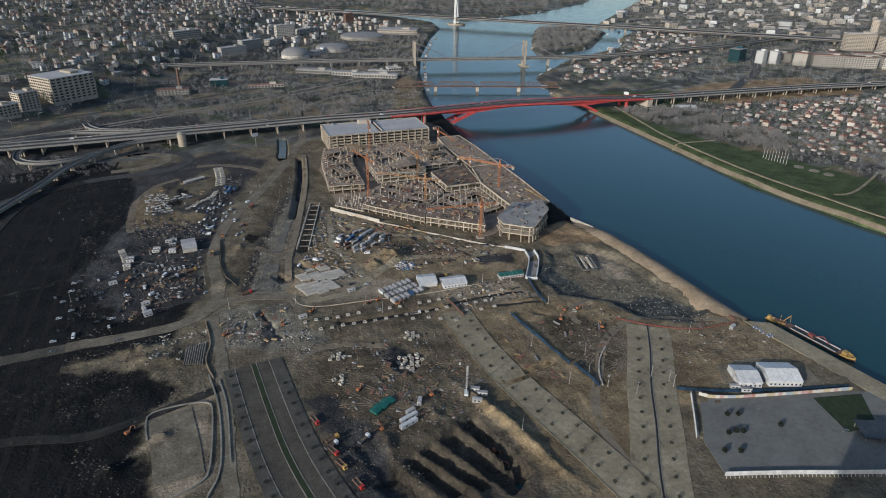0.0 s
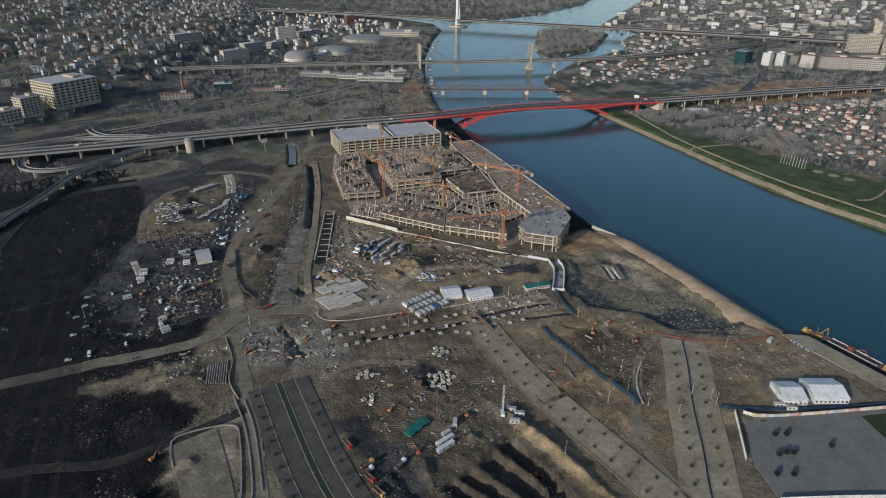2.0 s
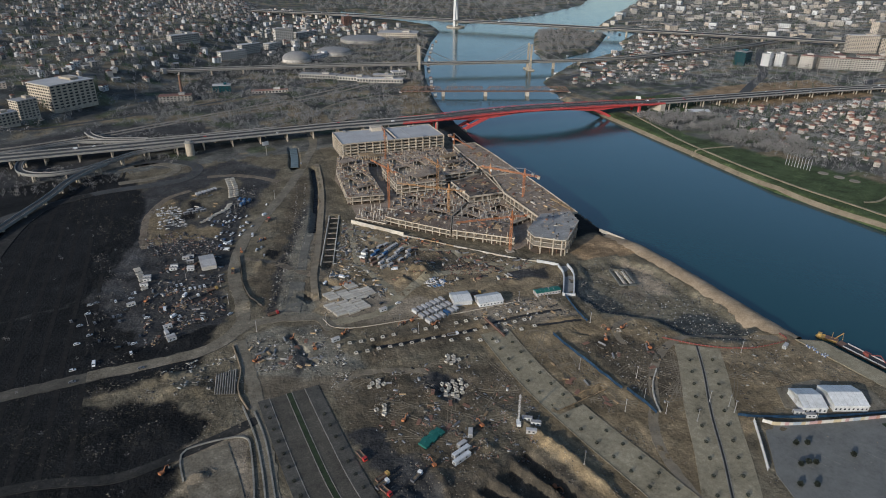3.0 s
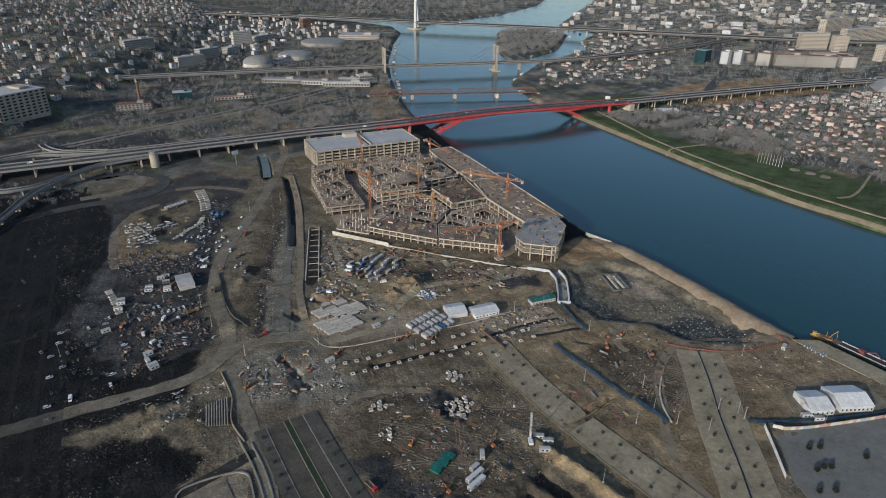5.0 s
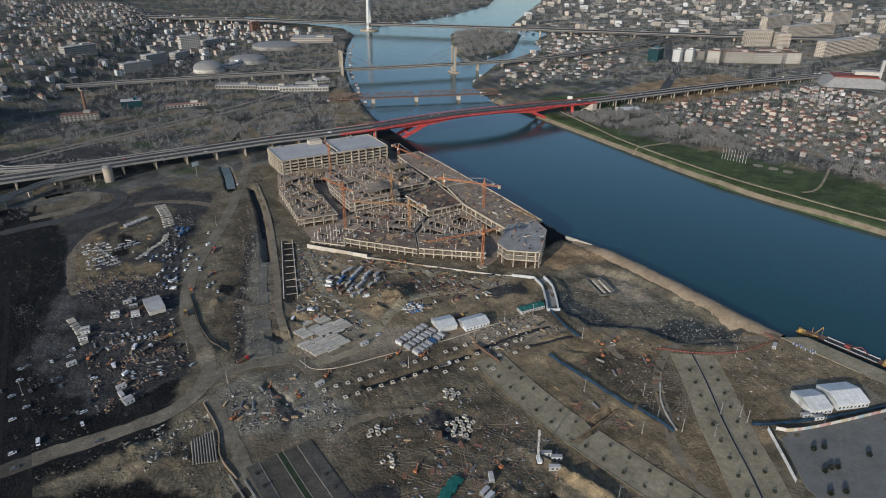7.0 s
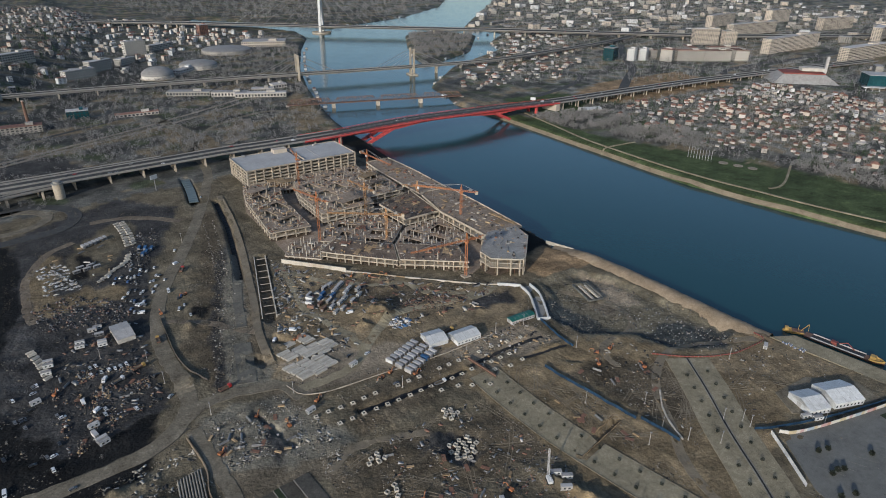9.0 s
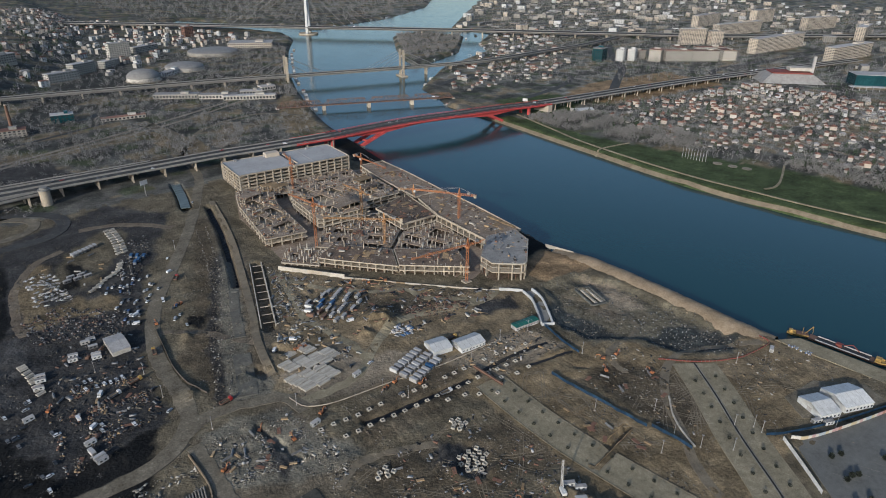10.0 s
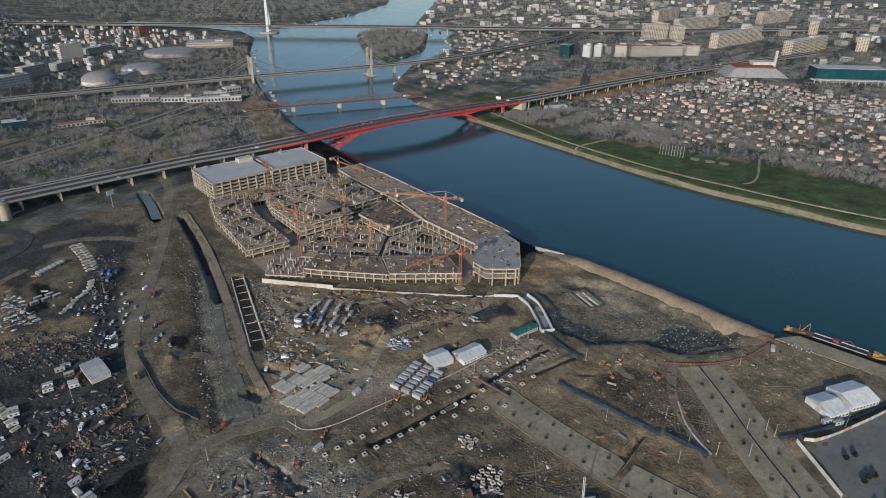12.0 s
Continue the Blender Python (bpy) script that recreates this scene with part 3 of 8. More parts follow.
def ground_sheet():
    xs = np.r_[axis(-3200, 322, -70, 320, 1.2, cap=30)[:-1], np.arange(324, 478, 8), np.arange(478, 545, 3), axis(545, 4200, 545, 1120, 9, cap=30)[1:]]
    ys = np.r_[axis(-900, 480, 95, 478, 1.2, cap=26)[:-1], np.arange(480, 760, 5), axis(760, 4600, 760, 1760, 9, cap=32)[1:]]
    X, Y = np.meshgrid(xs, ys)
    Z = land(X, Y)
    SHEET.extend((xs, ys, Z))
    nx, ny = len(xs), len(ys)
    me = bpy.data.meshes.new("ground")
    me.vertices.add(nx * ny)
    me.vertices.foreach_set("co", np.stack([X, Y, Z], -1).astype(np.float32).ravel())
    i, j = np.meshgrid(np.arange(nx - 1), np.arange(ny - 1))
    k = (j * nx + i).ravel()
    quads = np.stack([k, k + 1, k + 1 + nx, k + nx], 1).astype(np.int32)
    n = len(quads)
    me.loops.add(4 * n), me.polygons.add(n)
    me.loops.foreach_set("vertex_index", quads.ravel())
    me.polygons.foreach_set("loop_start", np.arange(0, 4 * n, 4, dtype=np.int32))
    me.materials.append(EARTH)
    cx, cy = X.ravel(), Y.ravel()
    jx, jy = cx + rough(cx, cy, 18, 1) * 2.6 + rough(cx, cy, 6, 4) * 1.2, cy + rough(cx, cy, 18, 2) * 2.6 + rough(cx, cy, 6, 3) * 1.2
    rs = river_side(cx, cy)
    col = np.empty((len(cx), 4), np.float32)
    col[:] = (*SOIL["scrub"], 1)

    def lay(soil, mask):
        w = (mask * 1.0)[:, None]
        col[:, :3] = col[:, :3] * (1 - w) + np.array(SOIL[soil]) * w

    lay("town", ((cx > 640) & (cy < 1500)) | (cx > 1150) & (cy < 2400))
    far = (cy > 650) | (cx > 545)
    patchy = rough(cx, cy, 70, 3) + rough(cx, cy, 26, 1) * .7
    lay("wood", far * np.clip((patchy - .12) * 4, 0, 1) * .85)
    lay("khaki", far * np.clip((-.42 - patchy) * 5, 0, 1) * .8)
    lay("grass", far * np.clip((rough(cx, cy, 44, 5) - .45) * 5, 0, 1) * .6)
    lay("dirt", (jx < 330) & (jy < 640) & (jx > -70 + (jy - 300) * .1))
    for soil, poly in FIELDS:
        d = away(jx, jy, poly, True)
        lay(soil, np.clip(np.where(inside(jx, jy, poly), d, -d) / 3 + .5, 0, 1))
    lay("tan", np.clip((19 + rough(cx, cy, 20, 4) * 1.2 - rs) / 2, 0, 1) * (rs > -9) * (jx > 250) * (jy > 192) * (jy < 348) * (jx < 330))
    soft = rough(cx, cy, 40, 2)[:, None] * .16 + rough(cx, cy, 14, 5)[:, None] * .12
    col[:, :3] *= 1 + soft
    me.update()
    me.validate()
    at = me.color_attributes.new("soil", "FLOAT_COLOR", "POINT")
    at.data.foreach_set("color", col.ravel())
    me.polygons.foreach_set("use_smooth", np.ones(n, bool))
    return tagged(new("ground", settle(me)), "bare brown building-site earth with grassy and wooded banks", "ground", kind="structure")


ground = ground_sheet()
sh = Shape().add([(-3000, -880, WATER_Z), (4200, -880, WATER_Z), (4200, 4600, WATER_Z), (-3000, 4600, WATER_Z)], [(0, 1, 2, 3)])
solo("water", sh, WATER, "calm dark blue river water", "river", "structure")


def on_sheet(px, py):
    """Height of the ground sheet itself, between its points."""
    xs, ys, Z = SHEET
    px, py = np.asarray(px, float), np.asarray(py, float)
    i, j = np.clip(np.searchsorted(xs, px) - 1, 0, len(xs) - 2), np.clip(np.searchsorted(ys, py) - 1, 0, len(ys) - 2)
    a, b = (px - xs[i]) / (xs[i + 1] - xs[i]), (py - ys[j]) / (ys[j + 1] - ys[j])
    return (Z[j, i] * (1 - a) + Z[j, i + 1] * a) * (1 - b) + (Z[j + 1, i] * (1 - a) + Z[j + 1, i + 1] * a) * b


def lie(px, py):
    """Height on which a thing stands."""
    return float(on_sheet(px, py))


def road(name, pts, left, right, z, material, label, category="road", step=4.0):
    ragged = .8 if material in (DUSTROAD, ASPHALT, AVROAD, PROM, RUTTED, DIRT) and category == "road" else 0
    return solo(name, strip(pts, left, right, z, .6, 2.5 if ragged else step, follow=on_sheet, ragged=ragged), material, label, category, "structure")


road("road", ROAD_WEST, -4, 4, .14, DUSTROAD, "dusty unpaved site road with wheel marks")
road("road", ROAD_CROSS, -4.2, 4.2, .12, AVROAD, "worn asphalt road into the building site")
road("road", ROAD_LINK, -3.5, 3.5, .18, DUSTROAD, "dusty link road across the site")
road("road", ROAD_SOUTH, -3, 3, .16, DUSTROAD, "narrow dusty service road")
AVE = [(25.3, 268), (25.6, 234), (26.6, 203), (30, 175), (37, 140), (49, 90), (70, 20)]
road("road", AVE, -7.2, -1.0, .20, AVROAD, "dusty new asphalt carriageway of an avenue")
road("road", AVE, 1.3, 9.2, .20, AVROAD, "dusty new asphalt carriageway of an avenue")
road("grass_verge", AVE, -1.0, 1.3, .30, LAWN, "narrow dark green planted median strip", "median")
for o in (-7.4, -1.15, 1.45, 9.3):
    road("kerb", AVE, o - .16, o + .16, .36, PAVING, "pale stone kerb of the avenue", "kerb")
road("pavement", AVE, 9.5, 14.6, .32, PAVEDARK, "dusty grey paved footway beside the avenue", "pavement")
road("pavement", AVE, -13.8, -7.6, .32, PAVEDARK, "dusty grey paved footway beside the avenue", "pavement")
road("pavement", WALK, -8.5, 8, .22, PROM, "wide pale unfinished promenade with planting pits", "pavement")
road("pavement", PLAZA, -11.5, 11.5, .22, PROM, "wide pale unfinished promenade with a central drain", "pavement")
road("kerb", PLAZA, -.35, .35, .40, WETSHADE, "dark drain channel along the promenade", "kerb")
road("kerb", WALK, 8, 8.25, .40, DUSTROAD, "pale kerb along the promenade", "kerb")
road("kerb", WALK, -8.75, -8.5, .40, DUSTROAD, "pale kerb along the promenade", "kerb")


def earth_bank():
    """The smooth tan bank between the river and the low bed: a worn crest, a long river slope and a shorter inner one."""
    path = smooth([(292, 352), (297, 327), (298, 305), (298, 275), (296.5, 242), (295, 215), (296, 198)], 1.3)
    offs = [25, 23.5, 22, 20, 18, 16, 14, 12, 10, 8, 6, 4, 1.5, -.5, -3]
    prof = [-3.6, -2.2, -1.0, .1, 1.0, 1.7, 2.0, 2.0, 1.6, .7, -.6, -2.0, -4.0, -6.0, -8.0]
    vs, fs, m, k = [], [], len(path), len(offs)
    rows = [sides(path, o) for o in offs]
    for i in range(m):
        fade = step01(np.array(path[i, 1]), 198, 212) * step01(np.array(-path[i, 1]), -352, -322)
        for j in range(k):
            x, y = rows[j][i]
            z = prof[j] + float(rough(np.array(x), np.array(y), 7, 2)) * .22 + float(rough(np.array(x), np.array(y), 2.6, 4)) * .10
            vs.append((x, y, float(z * fade - (1 - fade) * 1.2) if prof[j] > -1.5 else z))
    for i in range(m - 1):
        for j in range(k - 1):
            a = i * k + j
            fs.append((a, a + k, a + k + 1, a + 1))
    ob = solo("earth_bank", Shape().add(vs, fs), SAND, "smooth tan earth bank between the river and the low bed", "embankment", "structure")
    for p in ob.data.polygons:
        p.use_smooth = True


earth_bank()
# far bank: promenade at the water and paths in the grass
EDGE = [(522, 655), (500.5, 485), (487, 365), (491, 268), (503.5, 170), (538, 70)]
for a, b in ((-1.3, .1), (-2.9, -1.3)):
    road("pavement", EDGE, a, b, .5, RUTTED, "pale stone-paved riverside promenade", "pavement", 4)
road("pavement", [(555, 640), (533.6, 564), (518, 508), (506.6, 425), (502.9, 361), (506.4, 310), (509.5, 264.7), (522, 190), (553, 80)], -1.2, 1.2, .7, PROM, "pale footpath through the riverside grass", "path", 4)
road("pavement", [(495, 473), (509.5, 477.4), (526.7, 476.2), (554, 471.3)], -1, 1, .6, PROM, "pale footpath through the riverside grass", "path", 5)
road("pavement", [(604.5, 325.5), (570, 313.3), (547.7, 306.4), (532, 304.5), (521.7, 308)], -1, 1, .6, PROM, "pale footpath through the riverside grass", "path", 5)

BALLAST = mat("sooty_ballast", [(.012, .012, .012), (.02, .019, .018), (.034, .031, .028)], .3, .95, fine=5, spec=.05)
# tracks and lanes behind the motorway and across the river
for pts, w, m, label in (([(-330, 760), (-120, 770), (60, 830), (200, 890), (330, 960), (400, 1010)], 2.4, PALE, "railway ballast track bed"), ([(-330, 748), (-120, 758), (60, 818), (210, 876), (345, 950)], 2.4, PALE, "railway ballast track bed"),
                         ([(-280, 800), (-60, 850), (90, 900), (240, 985), (330, 1060)], 3, ASPHALT, "asphalt lane along the hill foot"), ([(150, 720), (190, 790), (230, 830), (300, 850), (345, 800)], 3, DUSTROAD, "curved dusty lane on the bank"),
                         ([(150, 700), (165, 760), (180, 820), (170, 900)], 7, DUSTROAD, "pale gravel yard strip"), ([(200, 740), (240, 780), (260, 830)], 5, PALE, "pale gravel yard strip"),
                         ([(640, 700), (760, 730), (830, 780), (800, 850), (700, 880), (600, 850)], 5, ASPHALT, "curved asphalt slip road"), ([(760, 640), (860, 700), (960, 760), (1060, 850), (1200, 960)], 7, ASPHALT, "wide asphalt boulevard"),
                         ([(1000, 580), (1060, 640), (1200, 640), (1500, 600)], 6, ASPHALT, "wide asphalt boulevard"), ([(640, 480), (760, 470), (900, 430)], 2.5, DUSTROAD, "narrow lane between houses"), ([(700, 590), (720, 450), (690, 260)], 2.5, DUSTROAD, "narrow lane between houses"), ([(800, 560), (810, 420), (790, 240)], 2.5, DUSTROAD, "narrow lane between houses")):
    road("road", pts, -w, w, .25, m, label, step=8)
road("kerb", PLAZA, -.8, -.45, .42, PAVING, "pale kerb beside the drain", "kerb")
road("kerb", PLAZA, .45, .8, .42, PAVING, "pale kerb beside the drain", "kerb")
canal = [(123, 652), (117, 622), (109.5, 592)]
road("canal_water", canal, -3.6, 3.6, 2.0, CANAL, "still grey-green water in a short canal", "canal", 2.5)
# black floors: wet soil, and painted shade in the deep third trench
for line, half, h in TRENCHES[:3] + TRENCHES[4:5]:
    road("trench_floor", line, -half * .85, half * .85, .35, WETSHADE, "black drain trench floor, wet soil with painted shade", "trench", 2.0)
# this lane's shade is in its colour
road("road", [(-140, 262), (-81, 256), (-49, 246), (-27, 248), (-3, 253), (8, 256)], -2.6, 2.6, .2, SHADELANE, "lane past the court, darkened for the shade on it")
road("pavement", [(-15, 246), (-14, 225), (-14, 204)], -9, 10, .28, DUSTROAD, "pale unfinished paved court", "pavement")
for pts in ([(-25, 232), (-25, 244), (-22, 250), (-8, 250), (1, 247), (2, 238), (-3, 206), (-8, 199), (-18, 196)], [(4, 268), (5, 240), (1, 205), (-6, 190)], [(8, 262), (8.5, 240), (5, 205)]):
    road("kerb", pts, -.35, .35, .6, PAVING, "pale kerb round the unfinished court", "kerb", 2.5)
for k in range(7):
    o = k * 10.5
    road("rail_bed", [(-34 - o, 640), (-44 - o, 560), (-52 - o, 450), (-60 - o, 340), (-70 - o, 200), (-84 - o, 60)], -1.2, 1.2, .05, BALLAST, "old railway track bed in the dark yard", "track", 8)
# asphalt given the same shade-darkened lane colour
road("road", [(-60, 590), (-90, 575), (-106, 545), (-116, 500), (-124, 450), (-150, 380), (-200, 300)], -5, 5, .35, SHADELANE, "asphalt road past the railway yard")

# the haul berm and the poured strip on both sides of the deep trench
road("haul_berm", [(131, 592), (119.5, 540), (108, 497), (92, 447), (78, 405), (68, 378), (60, 346)], -2.2, 2.2, .55, RUTTED, "raised brown earth berm along the deep trench", "berm")
road("pavement", [(96, 481), (86, 450), (72, 415), (62.5, 387)], -2.8, 2.8, .2, GRITPAVE, "grey poured concrete strip beside the deep trench", "pavement")
road("pavement", [(56, 372), (48, 348), (44, 338)], -4.5, 4.5, .2, GRITPAVE, "grey poured concrete bay at the end of the works", "pavement")

# earth lanes through the old yard
for pts, w in (([(32, 597), (54, 592), (74, 576), (88, 560)], 3.2), ([(-27, 462), (-26.5, 483), (-22, 520), (-5, 555), (14, 567)], 2.6), ([(29, 419.5), (34.7, 416.6), (50.3, 401.6), (61.4, 384), (70, 371)], 2.4)):
    road("road", pts, -w, w, .08, DIRT, "trodden earth lane through the yard")
# trodden ways over the site
for pts, w in (([(62, 318), (80, 316), (95, 319), (112, 332), (130, 342), (147, 344), (174, 335), (192, 330), (206, 334), (212, 338)], 2.6), ([(192, 330), (178, 345), (166, 355), (163, 372), (144, 384), (124, 408), (112, 432)], 2.0), ([(112, 440), (104, 402), (99, 383), (101, 365), (105, 342), (103, 326)], 2.2),
               ([(276, 200), (252, 218), (228, 224), (205, 216), (190, 204), (178, 190), (166, 178), (156, 160), (150, 130)], 2.2), ([(196, 232), (204, 248), (235, 252), (246, 264), (245, 283), (236, 306)], 1.8),
               ([(92, 256), (76, 264), (60, 268), (46, 262)], 1.8)):
    road("road", pts, -w, w, .10, PROM if pts[0][1] > 300 else RUTTED, "trodden dusty track over the site")


def wheel_ruts(name, label, poly, n, seed):
    """Pairs of pressed lines that wander over the dirt."""
    g, sh = random.Random(seed), Shape()
    x0, x1, y0, y1 = min(p[0] for p in poly), max(p[0] for p in poly), min(p[1] for p in poly), max(p[1] for p in poly)
    made = 0
    while made < n:
        x, y, a, bend = g.uniform(x0, x1), g.uniform(y0, y1), g.uniform(0, 6.28), g.uniform(-.06, .06)
        pts = []
        for k in range(g.randint(6, 16)):
            if not inside(np.array([x]), np.array([y]), poly)[0]:
                break
            pts.append((x, y))
            a += bend + g.uniform(-.05, .05)
            x, y = x + math.cos(a) * 3, y + math.sin(a) * 3
        if len(pts) < 5:
            continue
        made += 1
        w = g.uniform(.10, .2)
        for o in (-.75, .75):
            strip(pts, o - w, o + w, .05 + .002 * made % .03, .2, 1.5, sh, on_sheet)
    return solo(name, sh, RUTTED, label, "ruts", "structure")


for k, poly in enumerate(([(62, 345), (100, 330), (200, 325), (150, 392), (118, 436), (98, 396)], [(174, 256), (215, 232), (280, 200), (280, 168), (210, 166), (174, 196)], [(46, 264), (126, 264), (126, 200), (60, 205), (46, 230)], [(124, 270), (168, 262), (170, 190), (150, 190), (148, 240)],
                          [(180, 160), (204, 182), (232, 214), (214, 222), (180, 190)])):
    wheel_ruts("wheel_ruts", "pale wheel ruts across the dirt", poly, 20, 70 + k)

# ---- bridges and viaducts ----
HIGHWAY = [(-420, 722, 8), (-140, 702, 8.8), (-42, 696, 9), (16, 693, 9.2), (110, 689, 9.6), (178, 684, 10.4), (220, 677, 11), (285, 667, 12.3), (340, 663, 13.6), (400, 656, 14.8), (460, 646.5, 14.6), (530, 642, 12.6), (598, 634, 10.5), (750, 620, 9), (900, 603, 8), (1080, 575, 6), (1400, 520, 3)]
MIDDLE = lambda x: float(np.interp(x, [q[0] for q in HIGHWAY], [q[1] for q in HIGHWAY]))


def along(pts, s, step=3.0):
    """Place and heading on a path, s metres from its start."""
    P = smooth(pts, step)
    d = np.r_[0, np.cumsum(np.linalg.norm(np.diff(P[:, :2], axis=0), axis=1))]
    q = [np.interp(s, d, P[:, k]) for k in range(P.shape[1])]
    a = [np.interp(s + 1, d, P[:, k]) - np.interp(s - 1, d, P[:, k]) for k in (0, 1)]
    return q, math.degrees(math.atan2(a[1], a[0]))


def path_length(pts):
    P = smooth(pts, 3.0)
    return float(np.linalg.norm(np.diff(P[:, :2], axis=0), axis=1).sum())


def cut(pts, x0, x1):
    P = smooth(pts, 6.0)
    return [tuple(p) for p in P if x0 <= p[0] <= x1]


def viaduct(name, label, pts, bands, gap, girder, deck_mat, girder_mat, pier_every, pier_size, rails=True, pier_mat=None, skip=None):
    """bands: carriageways as (left, right)."""
    v = thing(name, label, "bridge", kind="structure")
    for a, b in bands:
        part("deck", strip(pts, a, b, 0, .9), deck_mat, v)
        part("carriageway", strip(pts, a + .9, b - .9, .05, .1), ASPHALT, v)
        m = (a + b) / 2
        part("girder", strip(pts, m - (b - a) * .3, m + (b - a) * .3, -.9, girder), girder_mat, v)
        if rails:
            for o in (a + .2, b - .2):
                part("parapet", strip(pts, o - .15, o + .15, .9, .9), girder_mat if girder_mat is RED else DECKING, v)
        s, n = pier_every / 2, path_length(pts)
        while s < n:
            (x, y, z), turn = along(pts, s)
            s += pier_every
            if skip and skip(x, y):
                continue
            c, sn = math.cos(radians(turn)), math.sin(radians(turn))
            px, py = x + sn * m, y - c * m
            low = min(lie(px, py), z - 2) - 1
            p = Shape()
            for side in (-.5, .5):
                w = (b - a) * .42 * side
                p.box(px + sn * w, py - c * w, low, pier_size, pier_size, z - .9 - girder - low, turn)
            p.box(px, py, z - .9 - girder - .8, pier_size, (b - a) * .62, .8, turn)
            part("pier", p, pier_mat or CONCRETE, v)
    return v


viaduct("highway_viaduct", "long twin concrete motorway viaduct on paired piers", cut(HIGHWAY, -430, 292), [(-11.4, -.8), (.8, 11.4)], 2, .9, DECKING, DECKING, 28, 1.2)
viaduct("highway_viaduct", "long twin concrete motorway viaduct on paired piers", cut(HIGHWAY, 590, 1410), [(-11.4, -.6), (.6, 11.4)], 2, .9, DECKING, DECKING, 28, 1.2)


def river_bridge():
    v = thing("river_bridge", "red steel motorway bridge on slanting legs over the river", "bridge", kind="structure")
    pts = cut(HIGHWAY, 250, 605)
    part("deck", strip(pts, -11.3, 11.3, .06, .7), DECKING, v)
    part("carriageway", strip(pts, -10.4, -.6, .12, .08), ASPHALT, v)
    part("carriageway", strip(pts, .6, 10.4, .12, .08), ASPHALT, v)
    for o in (-7, 7):
        # deeper near the slanting legs
        P = smooth(pts, 5)
        a, b = sides(P, o - 1.2), sides(P, o + 1.2)
        depth = 2.4 + 3.2 * np.exp(-((P[:, 0] - 352) / 30) ** 2) + 3.2 * np.exp(-((P[:, 0] - 500) / 30) ** 2)
        vs, fs = [], []
        for i in range(len(P)):
            t = P[i, 2] - .7
            vs += [(*a[i], t), (*b[i], t), (*b[i], t - depth[i]), (*a[i], t - depth[i])]
        for i in range(len(P) - 1):
            k = 4 * i
            fs += [(k, k + 4, k + 5, k + 1), (k + 1, k + 5, k + 6, k + 2), (k + 2, k + 6, k + 7, k + 3), (k + 3, k + 7, k + 4, k)]
        part("girder", Shape().add(vs, fs), RED, v)
    part("fascia", strip(pts, 11.1, 11.5, .2, 1.5), RED, v)
    part("fascia", strip(pts, -11.5, -11.1, .2, 1.5), RED, v)
    for o in (-11.3, 11.3, 0):
        part("railing", strip(pts, o - .1, o + .1, 1.25, .35), RED if o else STEEL, v)
    for top, foot in ((356, 322), (497, 527)):
        for o in (-7, 7):
            y1, y2 = MIDDLE(top) - o, MIDDLE(foot) - o
            part("slanting_leg", Shape().beam((top, y1, 9.5), (foot, y2, -4), 3.2, 3.0), RED, v)
        part("leg_brace", Shape().box((top * .35 + foot * .65), MIDDLE(foot), -.2, 2.0, 15, 2.0), RED, v)
        part("footing", Shape().box(foot, MIDDLE(foot), -8.5, 9, 24, 6), CONCRETE, v)
    for x in (291, 566):
        z = float(np.interp(x, [q[0] for q in HIGHWAY], [q[2] for q in HIGHWAY]))
        y = MIDDLE(x)
        for o in (-7, 7):
            part("upright_pier", Shape().box(x, y + o, lie(x, y) - 1, 2.6, 3.2, z - 2.5 - lie(x, y)), RED, v)
    part("abutment", Shape().box(598, 634, -1, 8, 24, 9.6), BEIGE, v, "beige stone-faced abutment")


river_bridge()


def ramp(pts, width=9.0, every=26):
    viaduct("ramp_viaduct", "curved concrete slip-road ramp on single piers", pts, [(-width / 2, width / 2)], 0, 1.1, DECKING, DECKING, every, 1.3)


ramp([(-420, 708, 6), (-220, 704, 7), (-130, 716, 8.5), (-92, 728, 9), (-70, 731, 9), (-45, 722, 9), (-16, 712, 9), (20, 708.5, 9.2), (70, 705, 9.4), (120, 702, 9.7)], 6.5)
ramp([(-66, 790, 3), (-61, 761, 6.5), (-53, 741, 8), (-44, 729, 9), (-10, 714, 9.2)], 6)
ramp([(-112, 705, 7), (-118, 684, 7), (-116, 660, 7), (-105, 645, 7), (-87, 639, 7), (-66, 643, 7), (-43, 658, 7.6), (-18, 672, 8.6), (30, 677, 9.3)], 6)
ramp([(-170, 430, 1.5), (-120, 530, 3), (-91, 586, 4.5), (-78, 616, 5.5), (-62, 640, 6.4), (-48, 652, 7.2)], 6)
sh = strip([(-26, 655), (2, 660), (24, 640), (26, 618), (12, 598), (-18, 594), (-60, 590), (-120, 560), (-160, 500)], -5, 5, .3, 1.2, follow=on_sheet)
solo("road", sh, ASPHALT, "asphalt loop road under the interchange", "road", "structure")
sh = strip([(-40, 650), (-10, 655), (8, 640), (6, 622), (-10, 612), (-40, 610)], -4, 4, .3, 1.2, follow=on_sheet)
solo("road", sh, DUSTROAD, "inner loop road of the interchange", "road", "structure")


def drum_pier():
    t = thing("drum_tower", "pale concrete drum tower beside the viaduct", "tower", 26, 670, lie(26, 670) - .3)
    part("drum", Shape().tube((0, 0, 0), (0, 0, 13), 4.0, n=20), CONCRETE, t)
    part("rim", Shape().tube((0, 0, 13), (0, 0, 14), 4.6, n=20), DECKING, t)
    part("crown", Shape().tube((0, 0, 14), (0, 0, 15.6), 3.0, n=16), DECKING, t)


drum_pier()


